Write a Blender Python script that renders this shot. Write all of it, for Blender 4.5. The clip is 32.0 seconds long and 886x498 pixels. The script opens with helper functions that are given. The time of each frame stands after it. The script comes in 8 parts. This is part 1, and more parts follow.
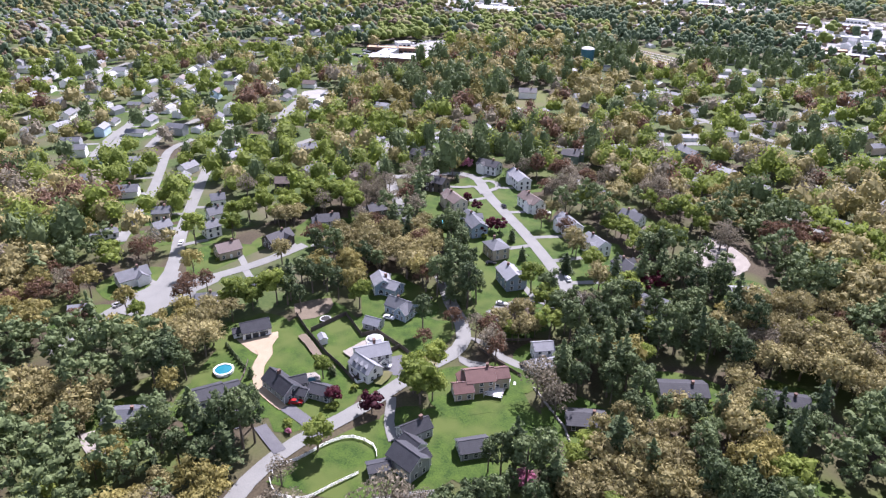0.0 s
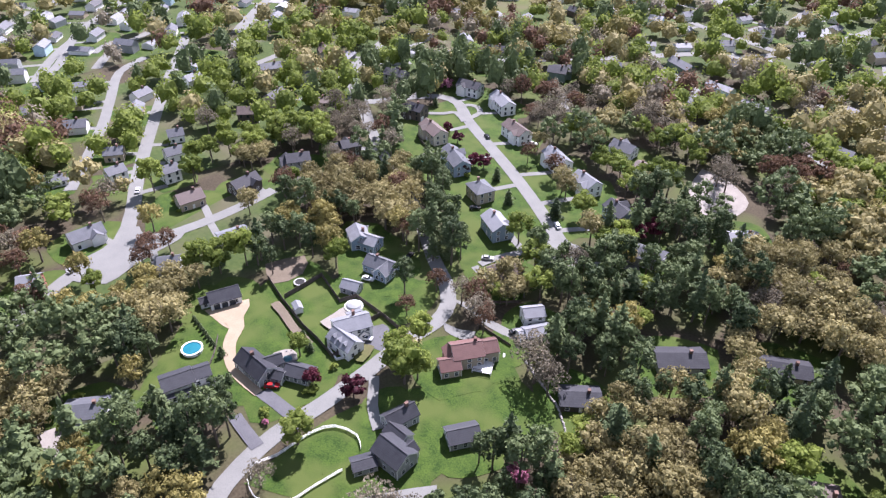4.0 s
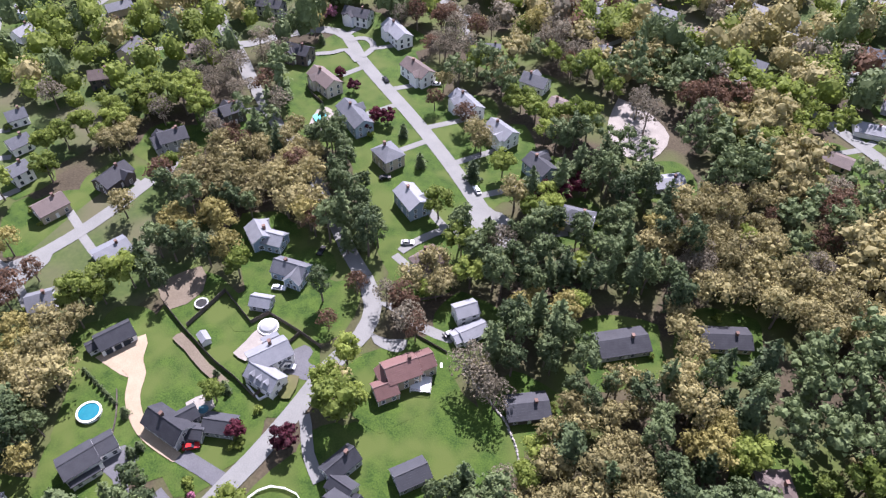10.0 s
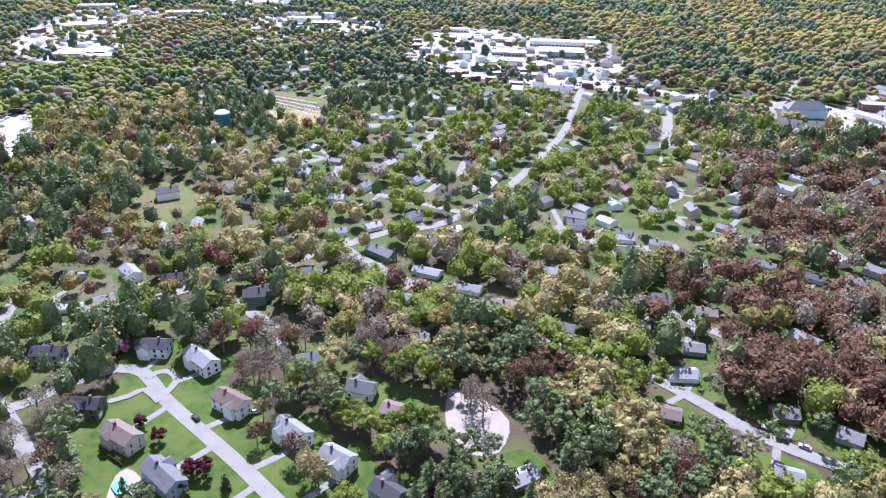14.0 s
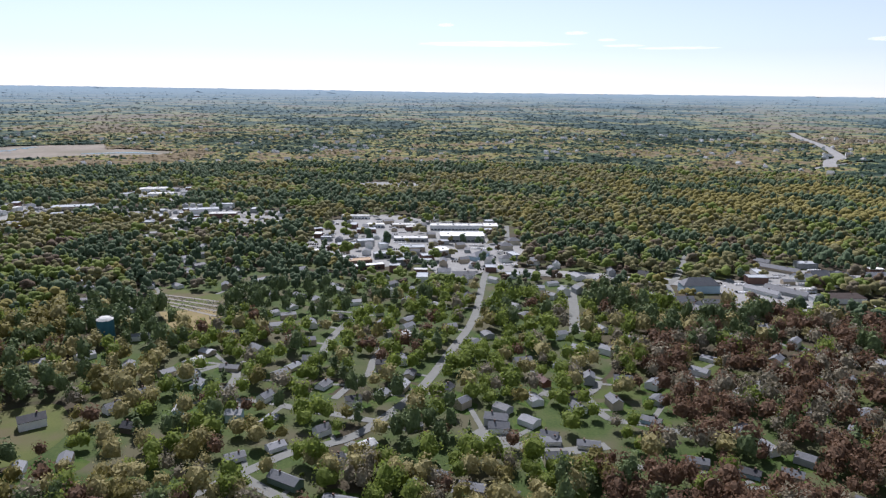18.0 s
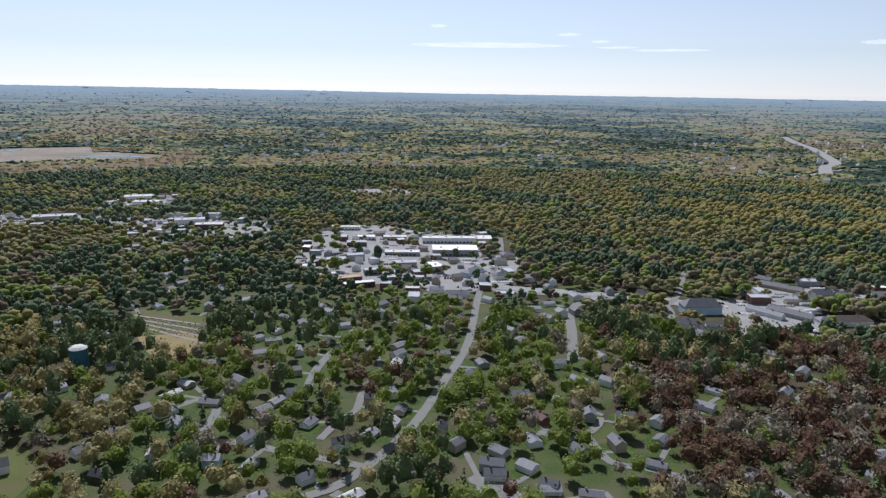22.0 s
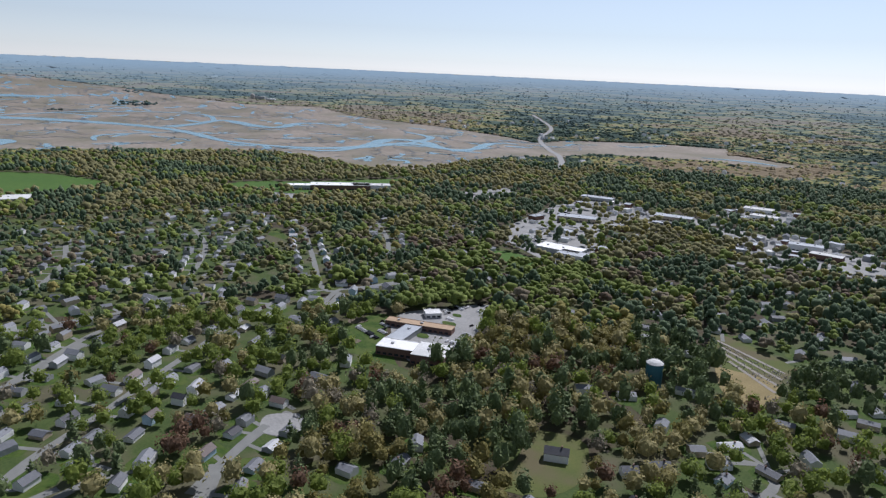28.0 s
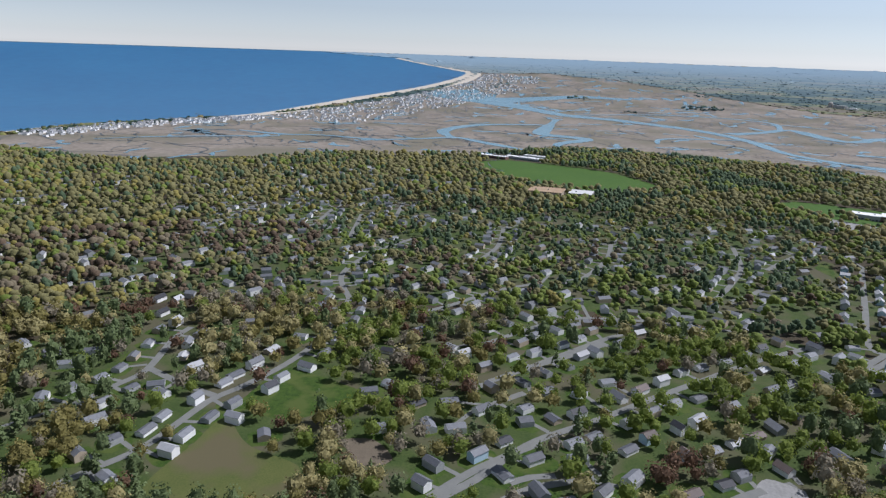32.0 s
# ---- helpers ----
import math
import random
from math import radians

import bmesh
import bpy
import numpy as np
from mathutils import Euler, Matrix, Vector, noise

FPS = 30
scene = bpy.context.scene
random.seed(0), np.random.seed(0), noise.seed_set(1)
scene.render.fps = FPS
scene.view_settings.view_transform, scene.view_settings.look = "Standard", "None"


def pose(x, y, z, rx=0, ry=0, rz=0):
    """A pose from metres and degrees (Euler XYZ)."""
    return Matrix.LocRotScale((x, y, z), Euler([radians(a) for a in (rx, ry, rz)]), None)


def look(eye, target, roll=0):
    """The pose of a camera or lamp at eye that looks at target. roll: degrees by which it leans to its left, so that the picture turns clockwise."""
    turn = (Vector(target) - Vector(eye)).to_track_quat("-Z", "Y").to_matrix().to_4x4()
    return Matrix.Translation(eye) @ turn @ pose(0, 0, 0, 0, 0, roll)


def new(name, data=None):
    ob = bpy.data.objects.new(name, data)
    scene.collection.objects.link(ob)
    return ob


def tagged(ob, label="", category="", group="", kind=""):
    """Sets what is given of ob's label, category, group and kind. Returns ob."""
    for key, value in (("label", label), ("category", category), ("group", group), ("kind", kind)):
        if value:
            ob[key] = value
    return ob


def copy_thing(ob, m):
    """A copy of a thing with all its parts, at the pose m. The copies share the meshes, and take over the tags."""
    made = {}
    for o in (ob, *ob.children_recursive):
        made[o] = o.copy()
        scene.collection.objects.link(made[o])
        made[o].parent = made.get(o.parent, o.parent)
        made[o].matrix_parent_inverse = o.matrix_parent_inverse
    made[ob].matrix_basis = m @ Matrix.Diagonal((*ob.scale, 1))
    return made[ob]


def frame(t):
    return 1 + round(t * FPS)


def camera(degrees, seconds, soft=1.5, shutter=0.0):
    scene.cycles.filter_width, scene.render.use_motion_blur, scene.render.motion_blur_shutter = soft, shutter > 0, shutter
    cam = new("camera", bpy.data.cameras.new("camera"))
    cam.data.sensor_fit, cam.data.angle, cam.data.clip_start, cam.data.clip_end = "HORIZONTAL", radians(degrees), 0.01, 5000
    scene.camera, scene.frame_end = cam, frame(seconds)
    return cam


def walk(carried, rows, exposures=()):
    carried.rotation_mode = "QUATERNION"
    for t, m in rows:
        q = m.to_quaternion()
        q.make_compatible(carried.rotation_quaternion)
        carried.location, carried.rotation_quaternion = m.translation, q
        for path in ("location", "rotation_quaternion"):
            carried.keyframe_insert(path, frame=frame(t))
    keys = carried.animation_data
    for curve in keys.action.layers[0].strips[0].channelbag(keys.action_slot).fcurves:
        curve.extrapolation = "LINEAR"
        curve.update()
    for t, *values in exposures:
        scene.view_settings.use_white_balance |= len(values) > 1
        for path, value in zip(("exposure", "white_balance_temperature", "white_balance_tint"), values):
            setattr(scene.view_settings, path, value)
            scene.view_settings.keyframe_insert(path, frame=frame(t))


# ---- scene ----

EXPOSURES = [(0.0, 1.42, 5800, 31), (11.5, 1.45, 5800, 31), (13.2, 1.59, 5600, 31), (14.2, 1.53, 5450, 31), (15.2, 1.38, 5450, 23), (16.6, 0.58, 5680, 20), (18.0, 0.30, 5860, 19), (19.5, 0.10, 5820, 18), (22.5, 0.05, 5780, 18), (25.0, 0.0, 5760, 18), (32.0, -0.03, 5730, 17)]


cam = camera(64.98, 32.0, soft=1.3)


def aim(x, y, z, yaw, pitch, roll):
    """A camera pose: yaw to the left of +y, pitch up, roll, in degrees."""
    return pose(x, y, z, 90 + pitch, 0, yaw) @ pose(0, 0, 0, 0, 0, roll)


walk(cam, [
    (0.0, aim(75.4, -123.8, 143.5, 40.49, -26.34, 0.89)),
    (0.5, aim(73.0, -121.1, 145.0, 40.41, -29.14, 0.91)),
    (1.0, aim(70.3, -118.3, 146.4, 40.27, -31.96, 0.98)),
    (1.5, aim(67.8, -115.7, 147.3, 40.02, -34.22, 0.98)),
    (2.0, aim(65.1, -112.8, 148.8, 39.57, -35.49, 0.93)),
    (2.5, aim(62.5, -109.8, 150.6, 39.24, -35.56, 0.90)),
    (3.0, aim(59.6, -107.1, 152.3, 38.89, -35.64, 0.86)),
    (3.5, aim(56.8, -104.4, 154.1, 38.45, -35.70, 0.88)),
    (5.5, aim(46.6, -93.4, 159.9, 37.60, -35.62, 0.97)),
    (6.0, aim(43.8, -90.6, 161.5, 37.36, -35.63, 0.95)),
    (6.5, aim(41.4, -87.6, 163.3, 37.04, -35.67, 0.95)),
    (7.0, aim(39.0, -84.5, 164.6, 36.34, -35.65, 0.93)),
    (7.5, aim(36.6, -81.5, 166.0, 35.55, -35.65, 0.92)),
    (8.0, aim(34.1, -78.8, 167.0, 34.51, -35.53, 0.96)),
    (8.5, aim(32.0, -76.6, 167.6, 33.12, -36.10, 0.96)),
    (9.0, aim(30.3, -74.7, 168.6, 31.34, -39.27, 1.01)),
    (9.5, aim(27.7, -72.2, 170.3, 29.30, -45.38, 1.27)),
    (10.0, aim(25.2, -67.6, 172.1, 27.52, -46.37, 1.12)),
    (10.5, aim(22.4, -64.0, 173.8, 21.44, -46.63, 1.29)),
    (11.0, aim(19.4, -61.3, 175.2, 15.16, -46.72, 1.35)),
    (11.5, aim(17.6, -57.6, 176.9, 14.71, -46.82, 1.29)),
    (12.0, aim(16.0, -54.1, 178.9, 14.19, -46.60, 1.22)),
    (12.5, aim(13.3, -50.4, 180.9, 13.36, -45.30, 1.29)),
    (13.0, aim(11.5, -46.0, 182.4, 12.78, -40.81, 1.16)),
    (13.5, aim(10.7, -41.8, 184.0, 11.20, -34.24, 0.94)),
    (14.0, aim(8.6, -38.2, 185.6, 9.50, -27.00, 0.89)),
    (14.5, aim(7.4, -34.1, 186.6, 7.81, -19.73, 0.79)),
    (15.0, aim(5.3, -30.0, 186.5, 4.80, -12.74, 0.62)),
    (15.5, aim(4.5, -26.8, 187.0, 3.87, -12.64, 0.57)),
    (17.5, aim(1.6, -11.2, 192.7, 2.26, -12.86, 0.63)),
    (18.0, aim(0.8, -8.0, 194.5, 1.36, -12.90, 0.59)),
    (18.5, aim(0.1, -4.2, 196.1, 0.60, -12.94, 0.62)),
    (19.0, aim(0.0, 0.0, 198.0, 0.03, -12.99, 0.63)),
    (19.5, aim(-0.4, 3.7, 199.3, -0.16, -12.98, 0.58)),
    (20.0, aim(-0.8, 7.7, 200.9, -0.22, -12.99, 0.64)),
    (20.5, aim(-1.0, 11.3, 202.1, -0.29, -12.95, 0.65)),
    (21.0, aim(-0.5, 15.4, 203.6, -0.29, -12.93, 0.64)),
    (21.5, aim(-0.2, 18.6, 205.6, -0.31, -12.94, 0.77)),
    (22.0, aim(-0.5, 22.0, 207.4, 0.70, -12.96, 0.85)),
    (22.5, aim(-0.4, 25.8, 208.8, 1.03, -12.94, 0.89)),
    (23.0, aim(-1.1, 29.0, 210.2, 2.00, -12.93, 0.96)),
    (23.5, aim(-2.3, 32.6, 211.7, 4.68, -12.95, 1.10)),
    (24.0, aim(-3.8, 36.3, 213.3, 9.36, -13.01, 1.37)),
    (24.5, aim(-3.4, 39.5, 214.8, 15.49, -13.13, 1.50)),
    (25.0, aim(-3.8, 43.0, 216.2, 20.58, -13.24, 1.68)),
    (25.5, aim(-4.0, 46.5, 217.2, 26.17, -13.38, 1.82)),
    (27.5, aim(-8.3, 57.3, 222.6, 44.49, -14.15, 2.40)),
    (28.0, aim(-10.0, 59.2, 223.9, 49.41, -14.41, 2.48)),
    (28.5, aim(-12.1, 61.2, 224.8, 55.62, -14.68, 2.58)),
    (29.0, aim(-13.6, 63.0, 226.8, 62.97, -15.00, 2.64)),
    (29.5, aim(-16.0, 64.5, 228.3, 68.44, -15.22, 2.57)),
    (30.0, aim(-18.3, 66.0, 230.0, 74.79, -15.46, 2.48)),
    (30.5, aim(-20.5, 67.0, 232.0, 78.92, -15.58, 2.28)),
    (31.0, aim(-21.9, 68.3, 234.1, 83.70, -15.72, 2.12)),
    (31.5, aim(-23.6, 69.4, 235.9, 87.87, -15.81, 1.97)),
    (32.0, aim(-25.7, 68.7, 237.4, 93.19, -15.88, 1.89)),
], exposures=EXPOSURES)

# ---- sky and sun ----
SUN_YAW, SUN_HIGH = 17.0, 50.0
world = bpy.data.worlds.new("sky")
scene.world = world
world.use_nodes = True
wn = world.node_tree.nodes
sky = wn.new("ShaderNodeTexSky")
sky.sky_type, sky.sun_disc = "NISHITA", False
sky.sun_elevation, sky.sun_rotation = radians(SUN_HIGH), radians(-SUN_YAW)
sky.altitude, sky.air_density, sky.dust_density, sky.ozone_density = 1500, 1.1, 0.1, 2.0
wn["Background"].inputs["Strength"].default_value = 0.090
pale = wn.new("ShaderNodeHueSaturation")     # thin high haze pales the blue
pale.inputs["Saturation"].default_value = 0.44
pale.inputs["Hue"].default_value = 0.492
world.node_tree.links.new(sky.outputs["Color"], pale.inputs["Color"])
cool = wn.new("ShaderNodeMix")
cool.data_type, cool.blend_type = "RGBA", "MULTIPLY"
cool.inputs["Factor"].default_value = 1.0
cool.inputs[7].default_value = (0.965, 1.0, 1.0, 1)
world.node_tree.links.new(pale.outputs["Color"], cool.inputs[6])
world.node_tree.links.new(cool.outputs[2], wn["Background"].inputs["Color"])
sun = new("sun", bpy.data.lights.new("sun", "SUN"))
sun.data.energy, sun.data.angle, sun.data.color = 5.0, radians(0.53), (1.0, 0.955, 0.88)
sun.matrix_world = look((0, 0, 600), (600 * math.sin(radians(SUN_YAW)), -600 * math.cos(radians(SUN_YAW)), 600 - 600 * math.tan(radians(SUN_HIGH))))


# ---- materials ----
MATS = {}


def material(name, dark, light, scale=0.3, fine=4.0, rough=0.85, bump=0.0, metal=0.0, island=0.0, thing=0.0, translucent=0.0, spread=0.18, third=None, third_scale=0.02, deep=0.05):
    """A surface whose colour wanders between two tones at a broad and a fine scale (per metre)."""
    m = MATS[name] = bpy.data.materials.new(name)
    m.use_nodes = True
    n, l = m.node_tree.nodes, m.node_tree.links.new
    bsdf = n["Principled BSDF"]
    bsdf.inputs["Roughness"].default_value, bsdf.inputs["Metallic"].default_value = rough, metal
    bsdf.inputs["Specular IOR Level"].default_value = 0.25
    geo = n.new("ShaderNodeNewGeometry")
    broad, small = n.new("ShaderNodeTexNoise"), n.new("ShaderNodeTexNoise")
    for tex, s in ((broad, scale), (small, fine)):
        tex.inputs["Scale"].default_value, tex.inputs["Detail"].default_value = s, 3
        l(geo.outputs["Position"], tex.inputs["Vector"])
    add = n.new("ShaderNodeMath")
    add.operation = "MULTIPLY_ADD"
    add.inputs[1].default_value = 0.55
    l(small.outputs["Fac"], add.inputs[0])
    half = n.new("ShaderNodeMath")
    half.operation = "MULTIPLY"
    half.inputs[1].default_value = 0.45
    l(broad.outputs["Fac"], half.inputs[0])
    l(half.outputs[0], add.inputs[2])
    spot = n.new("ShaderNodeMapRange")
    spot.inputs["From Min"].default_value, spot.inputs["From Max"].default_value = 0.5 - spread, 0.5 + spread
    value = add.outputs[0]
    for amount, out in ((island, geo.outputs["Random Per Island"]), (thing, None)):
        if amount:
            if out is None:
                out = n.new("ShaderNodeObjectInfo").outputs["Random"]
            vary = n.new("ShaderNodeMath")
            vary.operation = "MULTIPLY_ADD"
            vary.inputs[1].default_value = amount
            l(out, vary.inputs[0])
            shift = n.new("ShaderNodeMath")
            shift.operation = "SUBTRACT"
            shift.inputs[1].default_value = amount / 2
            l(value, shift.inputs[0])
            l(shift.outputs[0], vary.inputs[2])
            value = vary.outputs[0]
    l(value, spot.inputs["Value"])
    mix = n.new("ShaderNodeMix")
    mix.data_type = "RGBA"
    l(spot.outputs["Result"], mix.inputs["Factor"])
    mix.inputs[6].default_value, mix.inputs[7].default_value = (*dark, 1), (*light, 1)
    colour = mix.outputs[2]
    if third:
        big = n.new("ShaderNodeTexNoise")
        big.inputs["Scale"].default_value, big.inputs["Detail"].default_value = third_scale, 2
        l(geo.outputs["Position"], big.inputs["Vector"])
        edge = n.new("ShaderNodeMapRange")
        edge.inputs["From Min"].default_value, edge.inputs["From Max"].default_value = 0.45, 0.62
        l(big.outputs["Fac"], edge.inputs["Value"])
        mix3 = n.new("ShaderNodeMix")
        mix3.data_type = "RGBA"
        l(edge.outputs["Result"], mix3.inputs["Factor"])
        l(colour, mix3.inputs[6])
        mix3.inputs[7].default_value = (*third, 1)
        colour = mix3.outputs[2]
    l(colour, bsdf.inputs["Base Color"])
    if bump:
        b = n.new("ShaderNodeBump")
        b.inputs["Strength"].default_value, b.inputs["Distance"].default_value = bump, deep
        l(small.outputs["Fac"], b.inputs["Height"])
        l(b.outputs["Normal"], bsdf.inputs["Normal"])
    if translucent:
        tr, both = n.new("ShaderNodeBsdfTranslucent"), n.new("ShaderNodeMixShader")
        both.inputs["Fac"].default_value = translucent
        l(colour, tr.inputs["Color"])
        l(bsdf.outputs["BSDF"], both.inputs[1])
        l(tr.outputs["BSDF"], both.inputs[2])
        l(both.outputs["Shader"], n["Material Output"].inputs["Surface"])
    return m


def striped(name, dark, light, rows, strength=0.4, rough=0.8, upright=True):
    """Clapboard or shingle: courses of a real width, over the same two-scale colour."""
    m = material(name, dark, light, 0.5, 6.0, rough, thing=0.35)
    n, l = m.node_tree.nodes, m.node_tree.links.new
    wave, co = n.new("ShaderNodeTexWave"), n.new("ShaderNodeTexCoord")
    wave.bands_direction, wave.wave_profile = "Z", "SAW"
    wave.inputs["Scale"].default_value, wave.inputs["Distortion"].default_value = rows, 0.3
    l(co.outputs["Object"], wave.inputs["Vector"])
    b = n.new("ShaderNodeBump")
    b.inputs["Strength"].default_value, b.inputs["Distance"].default_value = strength, 0.03
    l(wave.outputs["Fac"], b.inputs["Height"])
    l(b.outputs["Normal"], n["Principled BSDF"].inputs["Normal"])
    return m


material("grass", (0.017, 0.042, 0.005), (0.055, 0.094, 0.012), 0.26, 2.4, 0.95, 0.6, spread=0.13, third=(0.064, 0.088, 0.018), third_scale=0.07)
material("meadow", (0.061, 0.083, 0.020), (0.101, 0.108, 0.032), 0.05, 0.9, 0.95, third=(0.10, 0.088, 0.045), third_scale=0.03)
material("field_grass", (0.042, 0.095, 0.014), (0.062, 0.118, 0.018), 0.01, 0.1, 0.95)
material("forest_floor", (0.034, 0.028, 0.017), (0.082, 0.066, 0.040), 0.06, 1.2, 0.95, 0.4, third=(0.062, 0.082, 0.02), third_scale=0.03)
material("asphalt", (0.140, 0.143, 0.133), (0.193, 0.196, 0.181), 0.15, 3.0, 0.9)
material("new_asphalt", (0.075, 0.076, 0.082), (0.115, 0.116, 0.122), 0.2, 3.0, 0.9)
material("lot", (0.190, 0.190, 0.182), (0.290, 0.286, 0.274), 0.05, 0.5, 0.9)
material("gravel", (0.245, 0.194, 0.130), (0.331, 0.266, 0.184), 0.3, 3.0, 0.95)
material("pale_gravel", (0.197, 0.180, 0.156), (0.272, 0.252, 0.221), 0.3, 3.0, 0.95)
material("dry_grass", (0.17, 0.135, 0.06), (0.25, 0.20, 0.095), 0.05, 0.8, 0.95)
material("garden", (0.030, 0.054, 0.012), (0.068, 0.092, 0.024), 0.05, 0.6, 0.95, third=(0.085, 0.080, 0.045), third_scale=0.025)
material("dirt", (0.105, 0.086, 0.060), (0.155, 0.128, 0.093), 0.2, 2.0, 0.95)
material("marsh", (0.170, 0.146, 0.116), (0.268, 0.232, 0.190), 0.012, 0.07, 0.95, spread=0.13, third=(0.160, 0.145, 0.105), third_scale=0.006)
material("sand", (0.42, 0.38, 0.31), (0.52, 0.47, 0.39), 0.01, 0.1, 0.9)
material("sea", (0.015, 0.102, 0.224), (0.022, 0.134, 0.267), 0.002, 0.02, 0.35)
material("creek", (0.075, 0.185, 0.235), (0.135, 0.250, 0.290), 0.01, 0.1, 0.2)
material("ditch", (0.05, 0.06, 0.062), (0.08, 0.09, 0.09), 0.01, 0.1, 0.4)
material("pool_water", (0.012, 0.12, 0.16), (0.02, 0.16, 0.20), 0.5, 3.0, 0.08)
material("lagoon_water", (0.10, 0.50, 0.58), (0.16, 0.60, 0.66), 0.5, 3.0, 0.08)
material("bark", (0.09, 0.07, 0.055), (0.17, 0.14, 0.11), 1.0, 8.0, 0.95)
LEAF = dict(rough=0.75, island=0.22, thing=0.35, spread=0.22)
material("pine_needles", (0.040, 0.062, 0.025), (0.126, 0.164, 0.064), 0.06, 1.0, translucent=0.22, **LEAF)
material("spring_leaves", (0.104, 0.144, 0.026), (0.268, 0.322, 0.066), 0.06, 1.0, translucent=0.5, **LEAF)
material("tan_buds", (0.156, 0.138, 0.058), (0.345, 0.304, 0.132), 0.05, 1.0, translucent=0.35, **LEAF)
material("golden_buds", (0.170, 0.150, 0.046), (0.325, 0.285, 0.095), 0.05, 1.0, translucent=0.35, **LEAF)
material("bare_twigs", (0.130, 0.114, 0.080), (0.280, 0.246, 0.172), 0.05, 1.0, translucent=0.35, **LEAF)
material("red_buds", (0.094, 0.056, 0.033), (0.190, 0.116, 0.072), 0.05, 1.0, translucent=0.4, **LEAF)
CROWN = dict(rough=0.85, island=0.24, spread=0.30, translucent=0.2, bump=0.7, deep=1.0)
material("pine_crowns", (0.044, 0.072, 0.038), (0.120, 0.165, 0.084), 0.03, 0.7, **CROWN)
material("maple_crowns", (0.090, 0.128, 0.022), (0.200, 0.240, 0.050), 0.03, 0.7, **CROWN)
material("oak_crowns", (0.130, 0.122, 0.050), (0.236, 0.218, 0.092), 0.03, 0.7, **CROWN)
material("gold_crowns", (0.165, 0.146, 0.038), (0.290, 0.250, 0.074), 0.03, 0.7, **CROWN)
material("bare_crowns", (0.125, 0.104, 0.066), (0.225, 0.188, 0.122), 0.03, 0.7, **CROWN)
material("red_crowns", (0.080, 0.058, 0.038), (0.160, 0.114, 0.074), 0.03, 0.7, **CROWN)


def woods_cover(name, haze_reach=0.0):
    """Woods seen from far off: stands of pine, oak and flowering maple; on the distant backdrop the plan is drawn out
    flat and blue haze is mixed into the base colour with distance.
    """
    m = MATS[name] = bpy.data.materials.new(name)
    m.use_nodes = True
    n, l = m.node_tree.nodes, m.node_tree.links.new
    bsdf = n["Principled BSDF"]
    bsdf.inputs["Roughness"].default_value = 0.95
    bsdf.inputs["Specular IOR Level"].default_value = 0.1
    geo, cut = n.new("ShaderNodeNewGeometry"), n.new("ShaderNodeSeparateXYZ")
    l(geo.outputs["Position"], cut.inputs[0])

    def calc(op, a, b):
        q = n.new("ShaderNodeMath")
        q.operation = op
        for k, v in enumerate((a, b)):
            if v is None:
                continue
            if isinstance(v, (int, float)):
                q.inputs[k].default_value = v
            else:
                l(v, q.inputs[k])
        return q.outputs[0]

    low = calc("MINIMUM", calc("MAXIMUM", calc("SUBTRACT", cut.outputs["Z"], 6.0), 0.0), 196.0)
    away = calc("DIVIDE", 204.0, calc("SUBTRACT", 204.0, low)) if haze_reach else 1.0
    flat = n.new("ShaderNodeCombineXYZ")
    l(calc("MULTIPLY", cut.outputs["X"], away), flat.inputs["X"])
    l(calc("MULTIPLY", cut.outputs["Y"], away), flat.inputs["Y"])
    tones = []
    wide = 0.42 if haze_reach else 1.0
    for per_metre, detail, shift in ((0.0019 * wide, 3, 0.0), (0.009 * wide, 4, 40.0), (0.035 * wide, 2, 7.0)):
        tex = n.new("ShaderNodeTexNoise")
        tex.inputs["Scale"].default_value, tex.inputs["Detail"].default_value = per_metre, detail
        move = n.new("ShaderNodeVectorMath")
        move.operation = "ADD"
        move.inputs[1].default_value = (shift * 100, shift * 37, shift)
        l(flat.outputs[0], move.inputs[0])
        l(move.outputs[0], tex.inputs["Vector"])
        tones.append(tex.outputs["Fac"])
    tone = calc("ADD", calc("MULTIPLY", tones[0], 0.50), calc("MULTIPLY", tones[1], 0.38))
    tone = calc("ADD", tone, calc("MULTIPLY", tones[2], 0.12))
    tone = calc("ADD", tone, calc("MULTIPLY", calc("SUBTRACT", geo.outputs["Random Per Island"], 0.5), 0.10 if not haze_reach else 0.05))
    tone = calc("ADD", calc("MULTIPLY", calc("SUBTRACT", tone, 0.5), 1.5), 0.5)
    ramp = n.new("ShaderNodeValToRGB")
    stops = ((0.43, (0.018, 0.036, 0.026)), (0.500, (0.048, 0.074, 0.046)), (0.515, (0.100, 0.108, 0.058)), (0.54, (0.130, 0.146, 0.054)), (0.565, (0.220, 0.196, 0.070)), (0.60, (0.150, 0.118, 0.072)))
    while len(ramp.color_ramp.elements) < len(stops):
        ramp.color_ramp.elements.new(0.5)
    for e, (at, col) in zip(ramp.color_ramp.elements, stops):
        e.position, e.color = at, (*col, 1)
    l(tone, ramp.inputs["Fac"])
    colour = ramp.outputs["Color"]
    # aerial haze painted into the base colour, stronger the farther off
    if haze_reach:
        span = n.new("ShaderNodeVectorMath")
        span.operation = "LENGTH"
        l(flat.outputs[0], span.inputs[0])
        share = calc("SUBTRACT", 1.0, calc("POWER", 2.718, calc("MULTIPLY", calc("MAXIMUM", calc("SUBTRACT", span.outputs["Value"], 2600.0), 0.0), -1.0 / haze_reach)))
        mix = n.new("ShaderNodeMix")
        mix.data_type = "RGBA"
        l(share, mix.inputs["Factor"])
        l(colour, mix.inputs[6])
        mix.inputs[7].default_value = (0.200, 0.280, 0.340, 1)
